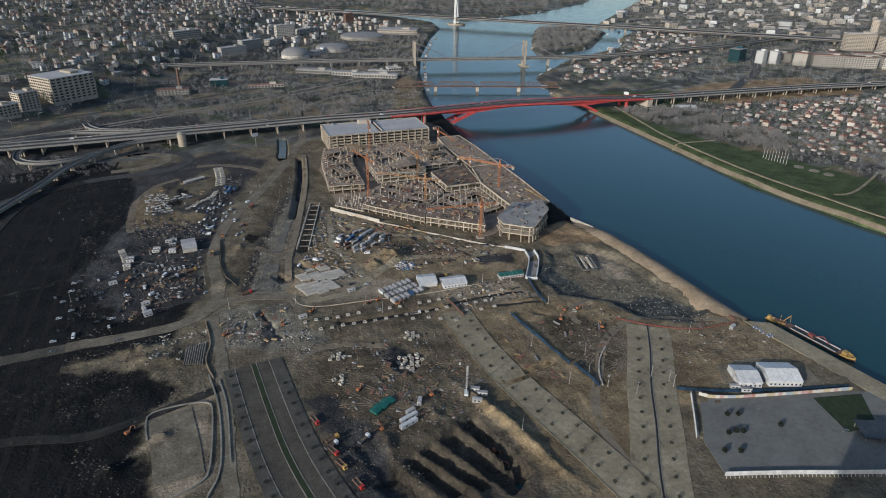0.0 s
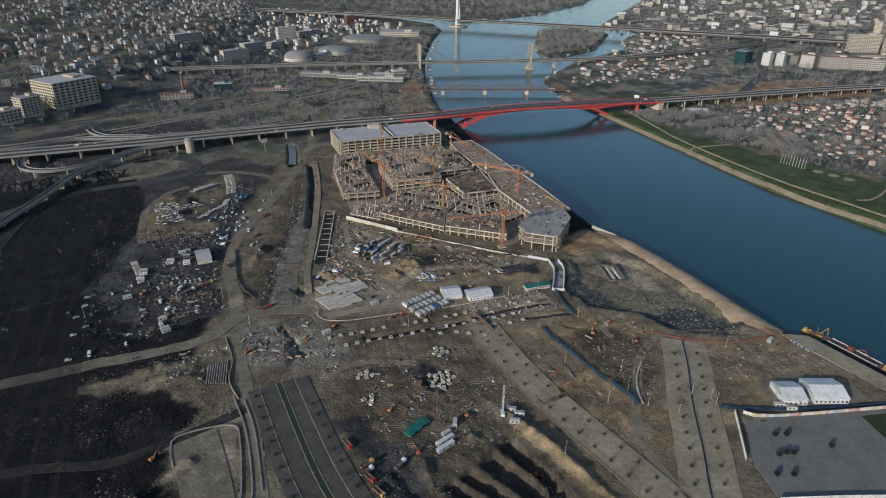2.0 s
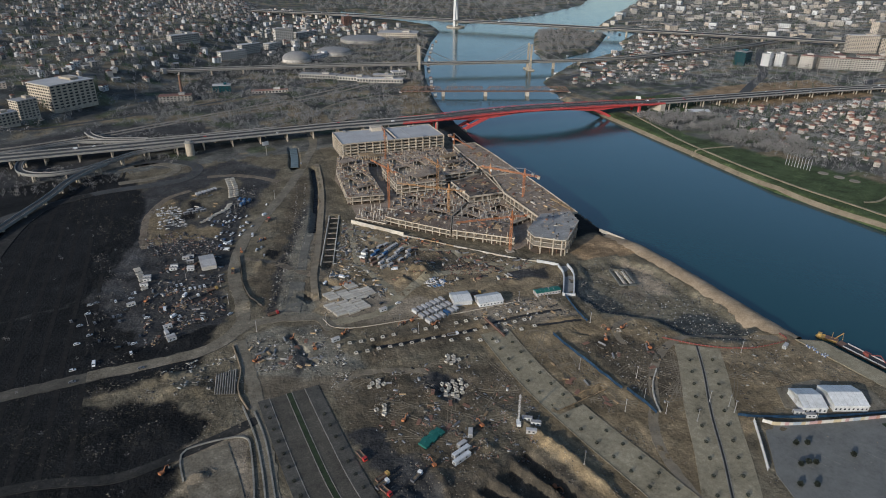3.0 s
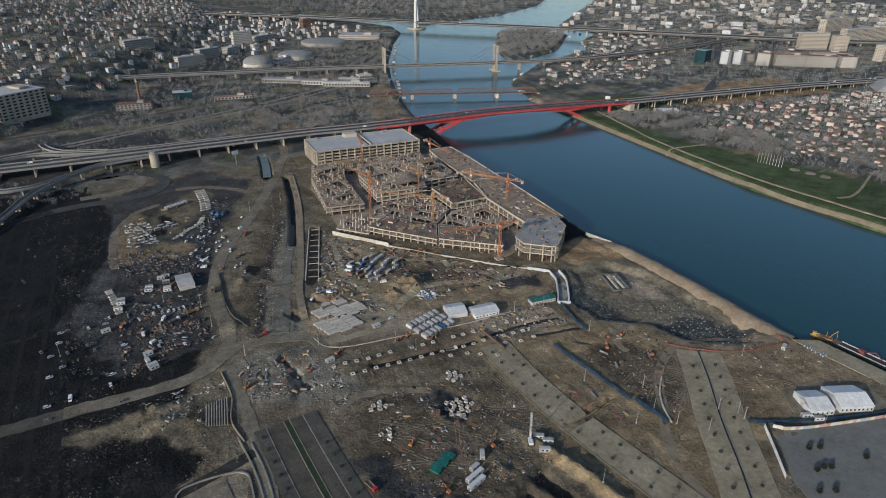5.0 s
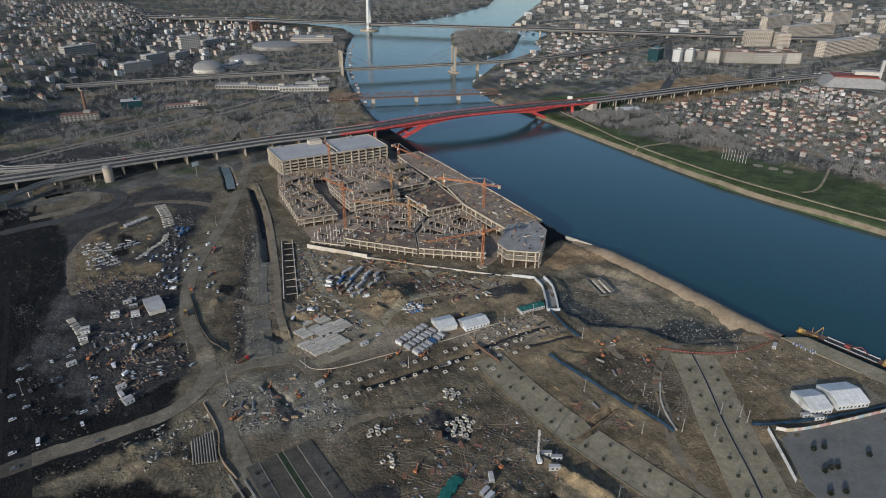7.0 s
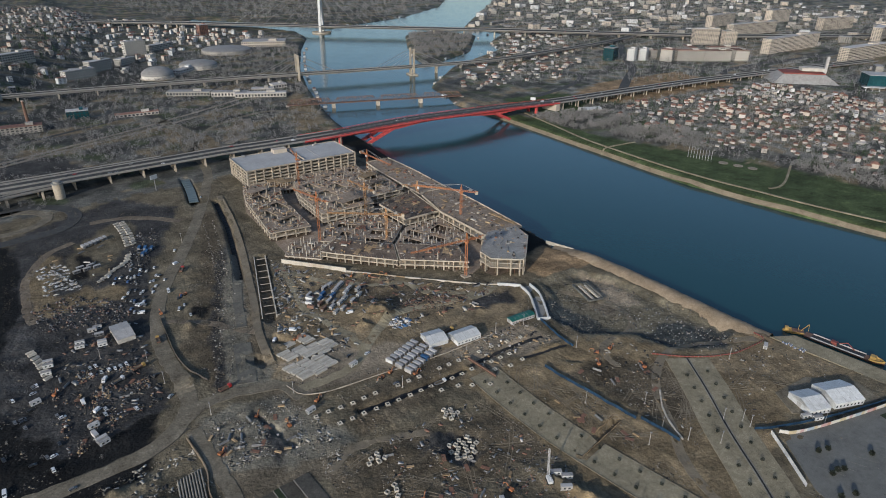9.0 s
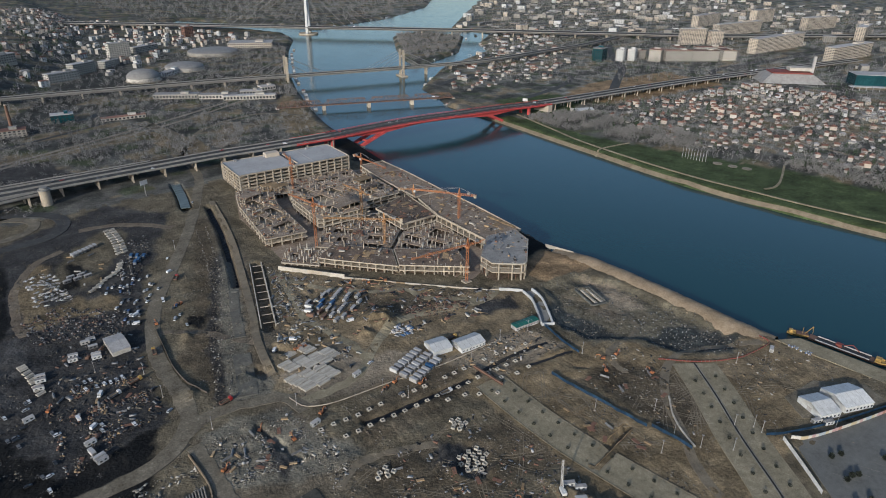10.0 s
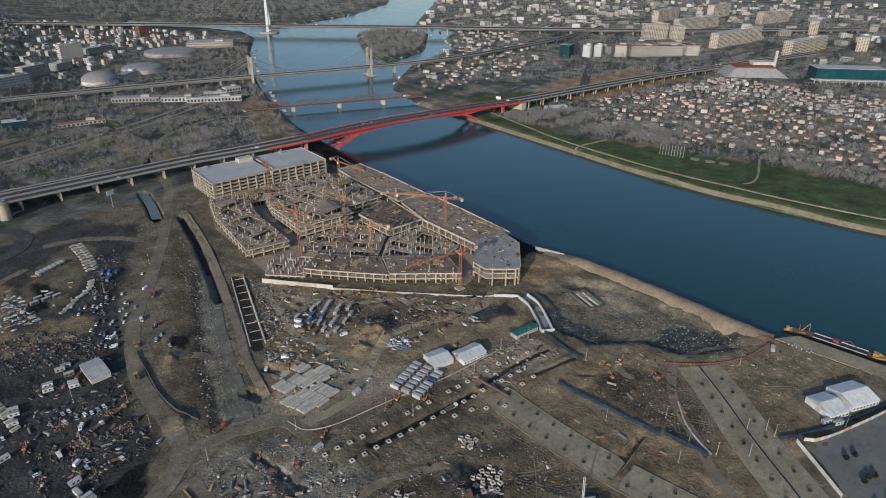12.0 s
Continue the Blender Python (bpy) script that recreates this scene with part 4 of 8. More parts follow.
def rail_truss():
    v = thing("rail_bridge", "old steel lattice railway bridge on stone piers", "bridge", kind="structure")
    p0, p1 = Vector((330, 860, 1.5)), Vector((556, 766, 1.5))
    n = 4
    d = p1 - p0
    side = Vector((-d.y, d.x, 0)).normalized() * 3
    deck = Shape().beam(p0, p1, 6, 1.0)
    part("deck", deck, RUST, v)
    for k in range(n):
        a, b = p0 + d * k / n, p0 + d * (k + 1) / n
        for s in (-1, 1):
            t = Shape()
            m = 10
            up = Vector((0, 0, 6.5))
            for i in range(m):
                u, w = a + (b - a) * i / m + side * s, a + (b - a) * (i + 1) / m + side * s
                if 0 < i:
                    t.beam(u, u + up, .35)
                t.beam(u + (up if i % 2 or i == 0 and False else up * 0), w + (up * 0 if i % 2 else up), .4)
                if 0 < i < m - 1:
                    t.beam(u + up, w + up, .5)
            part("truss", t, RUST, v)
    for k in range(0, n + 1):
        q = p0 + d * k / n
        part("pier", Shape().box(q.x, q.y, -9, 4, 9, 9.8, math.degrees(math.atan2(d.y, d.x))), BEIGE, v)


rail_truss()
RAILWAY = [(-300, 1150, 8), (44, 1104, 10), (308, 1052, 10), (430, 1019, 10), (620, 967, 10), (784, 936, 10), (975, 950, 9), (1180, 975, 8), (1500, 1060, 6)]


def cable_bridge():
    v = viaduct("cable_stayed_bridge", "grey cable-stayed railway bridge with slim twin pylons", RAILWAY, [(-6.5, 6.5)], 0, 2.6, DECKING, DECKING, 48, 2.2, skip=lambda x, y: 436 < x < 605)
    for x in (430, 619):
        y = 1019 - (x - 430) * .274
        for s in (-1, 1):
            px, py = x + s * 7.5 * .26, y + s * 7.5
            part("pylon", Shape().box(px, py, -9, 3.0, 2.6, 48, -15), CONCRETE, v)
            for k in (1, -1):
                for reach, top in ((34, 30), (62, 38)):
                    part("cable", Shape().tube((px, py, top), (px + k * reach * .965, py - k * reach * .262 - s * 1.2, 10.6), .35, n=4), STEEL, v)
        part("cross_beam", Shape().box(x, y, 6, 3, 17, 1.6, -15), CONCRETE, v)
        part("footing", Shape().box(x, y, -9, 12, 26, 6, -15), CONCRETE, v)


cable_bridge()
FAR_BRIDGE = [(180, 2200, 10), (535, 1842, 12), (785, 1570, 13), (1035, 1309, 13), (1284, 1050, 12), (1500, 850, 10), (1900, 560, 8)]


def pylon_bridge():
    v = viaduct("pylon_bridge", "long pale road bridge hung from one tall needle pylon", FAR_BRIDGE, [(-19, 19)], 0, 3.5, DECKING, DECKING, 75, 3, skip=lambda x, y: 560 < x < 1010 and abs(x - 1000) > 30)
    foot = (785, 1570)
    sh = Shape()
    for s in (-1, 1):
        sh.beam((foot[0] + s * 9, foot[1] + s * 9, -8), (foot[0] + s * 2, foot[1] + s * 2, 100), 6, 6)
    sh.tube((*foot, 98), (*foot, 170), 5, 1.5, 10)
    part("pylon", sh, WHITE, v)
    part("pylon_base", Shape().tube((*foot, -9), (*foot, -2), 24, n=20), CONCRETE, v)
    for k in range(1, 9):
        for sgn in (-1, 1):
            r = 26 * k + 20
            x, y = foot[0] + sgn * r * .69, foot[1] - sgn * r * .724
            part("cable", Shape().tube((*foot, 80 + 9 * k), (x, y, 13.5), .3, n=4), STEEL, v)


pylon_bridge()

# ---- the shopping centre under construction ----
rnd = random.Random(7)
STUBS = [Shape().box(0, 0, 0, .5, .5, 1).box(.1, .1, 1, .25, .25, .25).mesh("column_stub", m) for m in (CONCRETE, PIPE)]
TIMBER = [Shape().box(0, 0, 0, 4, 1.4, .8).mesh("formwork_panel", m) for m in (FORM, REBAR, PIPE)]
SHEETS = [Shape().box(0, 0, 0, 1, 1, .22).mesh("formwork_panel", m) for m in (FORM, REBAR, SLABDARK, SLAB, FORM)]
COL = Shape().box(0, 0, 0, .8, .8, 1).mesh("column", CONCRETE)


def column(parent, x, y, z, h, w=.8):
    return part("column", COL, CONCRETE, parent, at=Matrix.LocRotScale((x, y, z), None, (w / .8, w / .8, h)))


def car_park():
    c = thing("car_park", "five-level bare concrete car park with a grey roof deck", "car park", 158.5, 596, -.2, -5)
    L, D, n, st = 106, 46, 5, 2.95
    roof = n * st
    for k in range(n + 1):
        part("roof_deck" if k == n else "floor_slab", Shape().box(L / 2, D / 2, k * st, L, D, .35), ROOFGREY if k == n else CONCRETE, c)
    for k in range(n):
        for x, y, sx, sy in ((L / 2, .15, L, .3), (L / 2, D - .15, L, .3), (.15, D / 2, .3, D - .7), (L - .15, D / 2, .3, D - .7)):
            part("parapet", Shape().box(x, y, k * st + st - .55 if k < n - 1 else roof - .35, sx, sy, 1.25 if k < n - 1 else 1.4), CONCRETE, c)
    for i in range(15):
        for j, y in enumerate((-.15, D + .15)):
            column(c, i * (L - 1) / 14 + .5, y, 0, roof + .5, .95)
        for y in (D * .33, D * .66):
            column(c, i * (L - 1) / 14 + .5, y, 0, roof, .7)
    for j in range(1, 7):
        for x in (-.15, L + .15):
            column(c, x, j * D / 7, 0, roof + .5, .95)
    part("core_wall", Shape().box(L * .5, D * .55, .4, 24, 9, roof - .6), CONCRETE, c)
    part("stair_house", Shape().box(46, D - 5, roof + .36, 13, 8, 3.6), BEIGE, c, "beige stair tower on the roof")
    # no slit is cut; a black strip stands for its shaded inside
    part("ramp_dark_strip", Shape().box(54, D * .5, roof + .37, 1.6, D * .8, .25), BLACKM, c)
    part("ramp_wall", Shape().box(56, D * .5, roof + .37, .4, D * .8, 1.3), CONCRETE, c)
    part("expansion_joint", Shape().box(72, D * .5, roof + .36, .8, D - 2, .25), PALEROOF, c)
    for x, y in ((12, D - 3), (82, D - 4), (40, D - 4)):
        part("roof_kiosk", Shape().box(x, y, roof + .36, 2.6, 2.2, 1.9), PALEROOF, c)


car_park()
solo("foundation_slab", Shape().prism([(124, 452), (206, 354), (262, 372), (290, 480), (294, 574), (262, 590), (152, 594), (134, 545)], -.8, .08), SLAB, "bare dusty foundation slab under the frames", "foundation", "structure")


def pierced(plan, z0, z1, wells, turn):
    """A slab of the plan's shape with square wells left open in it. wells: u0, u1, v0, v1 on the turned grid."""
    c, s = math.cos(radians(turn)), math.sin(radians(turn))
    bm = bmesh.new()
    bm.faces.new([bm.verts.new((x, y, 0)) for x, y in plan])
    for u0, u1, v0, v1 in wells:
        for k, (nx, ny) in ((u0, (c, s)), (u1, (c, s)), (v0, (-s, c)), (v1, (-s, c))):
            bmesh.ops.bisect_plane(bm, geom=bm.verts[:] + bm.edges[:] + bm.faces[:], plane_co=(nx * k, ny * k, 0), plane_no=(nx, ny, 0))

    def open_at(p):
        u, v = p.x * c + p.y * s, -p.x * s + p.y * c
        return any(a < u < b and d < v < e for a, b, d, e in wells)

    bmesh.ops.delete(bm, geom=[f for f in bm.faces if open_at(f.calc_center_median())], context="FACES")
    bm.normal_update()
    bm.verts.index_update()
    bm.verts.ensure_lookup_table()
    n, sh = len(bm.verts), Shape()
    low, high = [(v.co.x, v.co.y, z0) for v in bm.verts], [(v.co.x, v.co.y, z1) for v in bm.verts]
    fs = []
    for f in bm.faces:
        ids = [v.index for v in f.verts]
        ids = ids if f.normal.z > 0 else ids[::-1]
        fs += [tuple(n + i for i in ids), tuple(ids[::-1])]
        for i, j in zip(ids, ids[1:] + ids[:1]):
            if len(bm.edges.get((bm.verts[i], bm.verts[j])).link_faces) == 1:
                fs.append((i, j, n + j, n + i))
    bm.free()
    return sh.add(low + high, fs)


LITTER = (FORM, REBAR, PIPE, DARK, STEEL, FORM, CONCRETE)


def litter(parent, plan, H, storey, levels, turn, open_at, n, g):
    """Planks, bars, packs and props that lie and stand all over an unfinished deck, in one mesh."""
    sh, slots = Shape(), []

    def put(slot, *a):
        k = len(sh.f)
        sh.box(*a)
        slots.extend([slot] * (len(sh.f) - k))

    x0, x1, y0, y1 = min(p[0] for p in plan), max(p[0] for p in plan), min(p[1] for p in plan), max(p[1] for p in plan)
    made = tries = 0
    while made < n and tries < n * 8:
        tries += 1
        x, y = g.uniform(x0, x1), g.uniform(y0, y1)
        if not inside(np.array([x]), np.array([y]), plan)[0] or open_at(x, y, 1.5):
            continue
        made += 1
        k = g.random()
        if k < .45:
            put(g.choice((0, 0, 2, 5, 4)), x, y, H, g.uniform(1.2, 3.6), g.uniform(.2, .8), g.uniform(.1, .3), turn + g.choice((0, 90)) + g.uniform(-12, 12))
        elif k < .7:
            put(g.choice((0, 1, 3, 3, 6)), x, y, H, g.uniform(.7, 1.8), g.uniform(.7, 1.6), g.uniform(.3, 1.1), turn + g.uniform(-20, 20))
        else:
            put(g.choice((1, 1, 4, 2)), x, y, H, .12, .12, g.uniform(.8, 2.2))
    for i in range(len(plan)):
        (ax, ay), (bx, by) = plan[i - 1], plan[i]
        m = int(math.hypot(bx - ax, by - ay) / 1.7)
        for q in range(m):
            t = (q + g.uniform(.2, .8)) / m
            for k in range(levels):
                if g.random() < .55:
                    put(g.choice((0, 4, 1)), (ax + (bx - ax) * t) * .97, (ay + (by - ay) * t) * .97, k * storey + .2, .14, .14, storey - .6)
            if g.random() < .5:
                put(g.choice((0, 1, 2)), (ax + (bx - ax) * t) * .985, (ay + (by - ay) * t) * .985, H, .1, .1, g.uniform(.7, 1.3))
    me = sh.mesh("deck_litter", *LITTER)
    me.polygons.foreach_set("material_index", np.array(slots, np.int32))
    me.update()
    tagged(part("deck_litter", me, None, parent, "planks, bars and props strewn over the deck"), kind="stuff")


def frame_block(label, plan, levels, storey, grid=8.0, turn=0.0, stubs=.5, base=0.0, top=SLAB, edge=False, formwork=0, pale=False, wells=None, upper=0):
    """An open concrete frame: slabs of the plan's shape on a grid of columns, with stubs of the next storey standing up and bays still open."""
    cx, cy = sum(p[0] for p in plan) / len(plan), sum(p[1] for p in plan) / len(plan)
    b = thing("building_frame", label, "building frame", cx, cy, base - .1, group="frames of the shopping centre")
    g = random.Random(int(cx * 7 + cy))
    loc = [(x - cx, y - cy) for x, y in plan]
    c, s = math.cos(radians(turn)), math.sin(radians(turn))
    R = max(math.hypot(x, y) for x, y in loc)
    inset = [(x * (1 - 1.6 / R), y * (1 - 1.6 / R)) for x, y in loc]
    area = abs(sum(loc[i - 1][0] * loc[i][1] - loc[i][0] * loc[i - 1][1] for i in range(len(loc)))) / 2
    H, span = levels * storey, int(R / grid) + 1
    fits = lambda u0, u1, v0, v1: all(inside(np.array([u * c - v * s]), np.array([u * s + v * c]), inset)[0] for u in (u0, (u0 + u1) / 2, u1) for v in (v0, (v0 + v1) / 2, v1))
    holes = []
    for _ in range(400):
        if len(holes) >= (max(1, int(area / 420)) if wells is None else wells):
            break
        u, v = g.randint(-span, span) * grid, g.randint(-span, span) * grid
        a, d = grid * g.choice((1, 1, 2)), grid * g.choice((1, 2, 2))
        if fits(u, u + a, v, v + d) and not any(u < h[1] + 1 and u + a > h[0] - 1 and v < h[3] + 1 and v + d > h[2] - 1 for h in holes):
            holes.append((u, u + a, v, v + d))

    def open_at(x, y, pad=0.0):
        u, v = x * c + y * s, -x * s + y * c
        return any(h[0] - pad < u < h[1] + pad and h[2] - pad < v < h[3] + pad for h in holes)

    for k in range(levels):
        last = k == levels - 1
        part("slab", pierced(loc, (k + 1) * storey - .45, (k + 1) * storey, holes if last else [], turn), top if last else CONCRETE, b)
        part("edge_beam", ring(loc, (k + 1) * storey - .35, .35, .8), CONCRETE, b)
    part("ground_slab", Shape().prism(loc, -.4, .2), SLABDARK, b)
    core = [(x * .7, y * .7) for x, y in loc]
    for i in range(-span, span + 1):
        for j in range(-span, span + 1):
            x, y = (i + .5) * grid * c - (j + .5) * grid * s, (i + .5) * grid * s + (j + .5) * grid * c
            if not inside(np.array([x]), np.array([y]), inset)[0]:
                continue
            bare = open_at(x, y)
            if bare or not inside(np.array([x]), np.array([y]), core)[0]:
                column(b, x, y, .2, H - .5 + (g.uniform(0, 2) if bare else 0), .75)
            if not bare and rnd.random() < stubs:
                part("column_stub", STUBS[1 if pale else 0], PIPE, b, at=Matrix.LocRotScale((x, y, H), None, (1, 1, rnd.uniform(1.4, 4.6))))
    n = len(loc)
    for i in range(n):
        (x0, y0), (x1, y1) = loc[i - 1], loc[i]
        m = max(1, int(math.hypot(x1 - x0, y1 - y0) / (grid * .8)))
        for q in range(m):
            t = (q + .5) / m
            column(b, (x0 + (x1 - x0) * t) * .985, (y0 + (y1 - y0) * t) * .985, .2, H - .5, .7)
        if edge:
            part("upstand", Shape().beam((x0, y0, H + .4), (x1, y1, H + .4), .3, .9), CONCRETE, b)
    raised = []
    for _ in range(200):
        if upper <= 0:
            break
        u, v, a, d = g.randint(-span, span) * grid, g.randint(-span, span) * grid, grid * g.choice((2, 3)), grid * g.choice((1, 2))
        mx, my = u + a / 2, v + d / 2
        if fits(u, u + a, v, v + d) and not any(u < e[1] and u + a > e[0] and v < e[3] and v + d > e[2] for e in raised) and not any(open_at(p * c - q * s, p * s + q * c) for p in (u, mx, u + a) for q in (v, my, v + d)):
            upper -= 1
            raised.append((u, u + a, v, v + d))
            part("upper_deck", Shape().box(mx * c - my * s, mx * s + my * c, H + storey - .4, a, d, .4, turn), g.choice((FORM, SLAB, SLABDARK)), b)
            for p in (u + .6, mx, u + a - .6):
                for q in (v + .6, v + d - .6):
                    column(b, p * c - q * s, p * s + q * c, H, storey - .4, .6)
    for q in range(formwork * 4):
        u = rnd.choice(inset)
        a, d = u[0] * rnd.random() * 1.1 + rnd.uniform(-6, 6), u[1] * rnd.random() * 1.1 + rnd.uniform(-6, 6)
        w, e = rnd.uniform(3, 9), rnd.uniform(1.5, 5)
        w, e = (w, e) if q < formwork * 2 else (3, 2)
        corners = [(a + i * w * .55, d + j * e * .55) for i in (-1, 0, 1) for j in (-1, 0, 1)]
        if all(inside(np.array([p]), np.array([r]), inset)[0] and not open_at(p, r, 1.0) for p, r in corners):
            if q < formwork * 2:
                part("formwork_panel", rnd.choice(SHEETS), FORM, b, at=Matrix.LocRotScale((a, d, H + .004 + .02 * q), Euler((0, 0, radians(turn))), (w, e, 1)))
            else:
                part("formwork_panel", rnd.choice(TIMBER), FORM, b, at=pose(a, d, H + .2, 0, 0, turn + rnd.choice((0, 90, 20))))
    litter(b, inset, H, storey, levels, turn, open_at, int(area / (26 if wells == 0 else 9)), g)
    return b


frame_block("two-storey concrete frame with column stubs and formwork", [(125, 480), (154, 474), (163, 536), (172, 560), (150, 586), (138, 552), (134, 530)], 2, 3.6, 8, 10, .85, formwork=9, top=SLAB, upper=1)
frame_block("low concrete frame with rows of column stubs", [(152, 590), (178, 562), (256, 556), (262, 584)], 1, 4.2, 7, -5, .9, formwork=9, upper=2)
frame_block("three-storey open concrete frame", [(169, 482), (212, 478), (222, 508), (228, 550), (184, 558), (174, 530)], 3, 3.4, 8, 8, .45, formwork=8, upper=2)
frame_block("three-storey open concrete frame", [(214, 492), (250, 490), (258, 548), (229, 550), (223, 508)], 3, 3.2, 8, 8, .5, formwork=7, upper=2)
frame_block("two-storey frame with a bare dusty roof slab", [(214, 438), (244, 436), (254, 486), (216, 476)], 2, 4.0, 8, 8, .03, edge=True, formwork=6, top=SLABDARK, wells=0)
frame_block("low slab with a field of tall pale columns", [(186, 414), (212, 436), (243, 434), (238, 392), (214, 386)], 1, 3.2, 6.5, 20, 1.0, formwork=7, pale=True)
frame_block("low slab with a field of tall pale columns", [(150, 455), (170, 478), (212, 474), (212, 440), (184, 416)], 1, 3.2, 7, 40, .6, formwork=9, pale=True)
frame_block("two-storey podium frame along the front", [(139, 434), (144, 426), (172, 390), (184, 412), (158, 445)], 2, 3.2, 7, 38, .12, formwork=5, top=SLABDARK, wells=0)
frame_block("low slab with a cluster of pale columns", [(121, 451), (138, 431), (157, 446), (150, 457), (134, 468)], 1, 1.8, 5, 40, 1.0, formwork=4, pale=True)
frame_block("two-storey podium frame with open front bays", [(173, 389), (206, 358), (216, 380), (212, 385), (185, 411)], 2, 3.6, 7.5, 44, .15, formwork=4, top=SLABDARK, wells=0)
frame_block("long riverside frame with a bare roof deck", [(240, 378), (272, 374), (279, 430), (283, 470), (262, 474), (254, 470), (243, 432)], 2, 4.4, 8, 8, .0, edge=True, formwork=6, wells=0)
frame_block("long riverside frame with a bare roof deck", [(256, 476), (284, 474), (290, 530), (292, 572), (268, 574), (262, 540)], 2, 3.8, 8, 8, .02, edge=True, formwork=6, wells=0)


def corner_block():
    """The corner with an open two-storey colonnade and a rounded roof edge."""
    plan = [(215, 357), (213.5, 345), (226, 333), (229, 331.5), (232, 332.5), (258, 355), (263, 372), (240, 377), (226, 366)]
    b = frame_block("tall corner frame with a grey screed roof deck", plan, 2, 6.2, 8, 46, 0, top=ROOFDUST, formwork=0, wells=0)
    cx, cy = sum(p[0] for p in plan) / len(plan), sum(p[1] for p in plan) / len(plan)
    loc = [(x - cx, y - cy) for x, y in plan]
    for i in range(2, 6):
        part("roof_edge", Shape().beam((*loc[i - 1], 12.3), (*loc[i], 12.3), .7, .7), PIPE, b, "pale rounded roof edge")
    for i in range(1, 5):
        (x0, y0), (x1, y1) = loc[i - 1], loc[i]
        part("tie_beam", Shape().beam((x0 * .98, y0 * .98, 9.0), (x1 * .98, y1 * .98, 9.0), .2, .3), PIPE, b)
    part("inner_wall", Shape().box(-4, -2, .2, 20, .4, 11, -44), BEIGE, b)
    part("inner_wall", Shape().box(6, 4, .2, 14, .4, 11, 46), PIPE, b)
    for x, y, t in ((2, 6, 20), (8, 12, 70), (-4, 8, 40), (-2, -4, 50)):
        part("steel_bundle", Shape().box(x, y, 12.42, 7, .5, .4, t), STEEL, b)


corner_block()
KERB = [(116, 446), (143, 408), (168, 377), (202, 337), (208, 333)]
wall = thing("retaining_wall", "low pale concrete retaining wall along the front", "wall", kind="structure")
for i in range(4):
    a, b = KERB[i], KERB[i + 1]
    n = max(1, int(math.hypot(b[0] - a[0], b[1] - a[1]) / 5))
    for k in range(n):
        p, q = [(a[0] + (b[0] - a[0]) * t, a[1] + (b[1] - a[1]) * t) for t in (k / n, (k + .985) / n)]
        h = 2.6 if i == 0 else .9
        part("wall_panel", Shape().beam((*p, h / 2 - .3), (*q, h / 2 - .3), .5, h + .6), FORM if i == 1 and k > 2 and rnd.random() < .5 else rnd.choice((PIPE, PIPE, CONCRETE)), wall)


# ---- tower cranes ----
def lattice(sh, p, q, w, r, pitch):
    """A square lattice mast from p to q."""
    p, q = Vector(p), Vector(q)
    d = (q - p).normalized()
    a = d.orthogonal().normalized() if abs(d.z) > .9 else d.cross(Vector((0, 0, 1))).normalized()
    b = d.cross(a)
    n = max(2, int((q - p).length / pitch))
    cs = [a * i * w / 2 + b * j * w / 2 for i, j in ((-1, -1), (1, -1), (1, 1), (-1, 1))]
    for c in cs:
        sh.beam(p + c, q + c, r * 1.5)
    for k in range(n):
        u, v = p + (q - p) * k / n, p + (q - p) * (k + 1) / n
        for i in range(4):
            x, y = (cs[i], cs[(i + 1) % 4]) if (k + i) % 2 else (cs[(i + 1) % 4], cs[i])
            sh.beam(u + x, v + y, r)
    return sh


def tower_crane(x, y, mast, jib, turn, base=0.0, paint=ORANGE, jib_paint=None, tall=7.0):
    label = ("orange" if paint is ORANGE else "ochre") + " lattice tower crane standing among the frames"
    c = thing("tower_crane", label, "crane", x, y, base, turn, group="tower cranes on the site")
    j = jib_paint or paint
    part("foundation", Shape().box(0, 0, -.5, 5, 5, 1.2), CONCRETE, c)
    part("mast", lattice(Shape(), (0, 0, .5), (0, 0, mast), 1.35, .13, 1.6), paint, c)
    part("slewing_ring", Shape().tube((0, 0, mast), (0, 0, mast + 1.2), 1.5, n=12), paint, c)
    part("tower_head", Shape().beam((-.9, 0, mast + 1.2), (0, 0, mast + tall), .4).beam((.9, 0, mast + 1.2), (0, 0, mast + tall), .4).beam((0, -.8, mast + 1.2), (0, 0, mast + tall), .3).beam((0, .8, mast + 1.2), (0, 0, mast + tall), .3), j, c)
    arm = part("jib", lattice(Shape(), (1, 0, mast + 2), (jib, 0, mast + 2.3), .85, .10, 1.5), j, c)
    part("counter_jib", lattice(Shape(), (-1, 0, mast + 2), (-13, 0, mast + 2), 1.1, .12, 1.5), j, c)
    part("counterweight", Shape().box(-12, 0, mast + .2, 2.0, 1.4, 2.2), CONCRETE, c)
    part("operator_cab", Shape().box(1.2, -1.4, mast + .4, 1.4, 1.2, 1.7), WHITE, c)
    part("winch", Shape().box(-7, 0, mast + 2.6, 2.4, 1.4, 1.3), STEEL, c)
    for px in (jib * .55, jib * .9, -11.5):
        part("tie_rod", Shape().tube((0, 0, mast + tall), (px, 0, mast + 2.9), .12, n=4), STEEL, c)
    part("trolley", Shape().box(jib * .6, 0, mast + .9, 2, 1.4, .5), STEEL, arm)
    part("hook_line", Shape().tube((jib * .6, 0, mast + .9), (jib * .6, 0, mast - 9), .08, n=4), STEEL, arm)
    return c
tower_crane(252, 419, 26, 38, 124)
tower_crane(151, 456, 33, 26, 100)
tower_crane(189.5, 428, 20, 42, 138, paint=OCHRE)
tower_crane(200, 354, 24, 40, 171)
tower_crane(186, 552, 32, 24, 75)
tower_crane(203.5, 477, 23, 22, 95, paint=OCHRE)
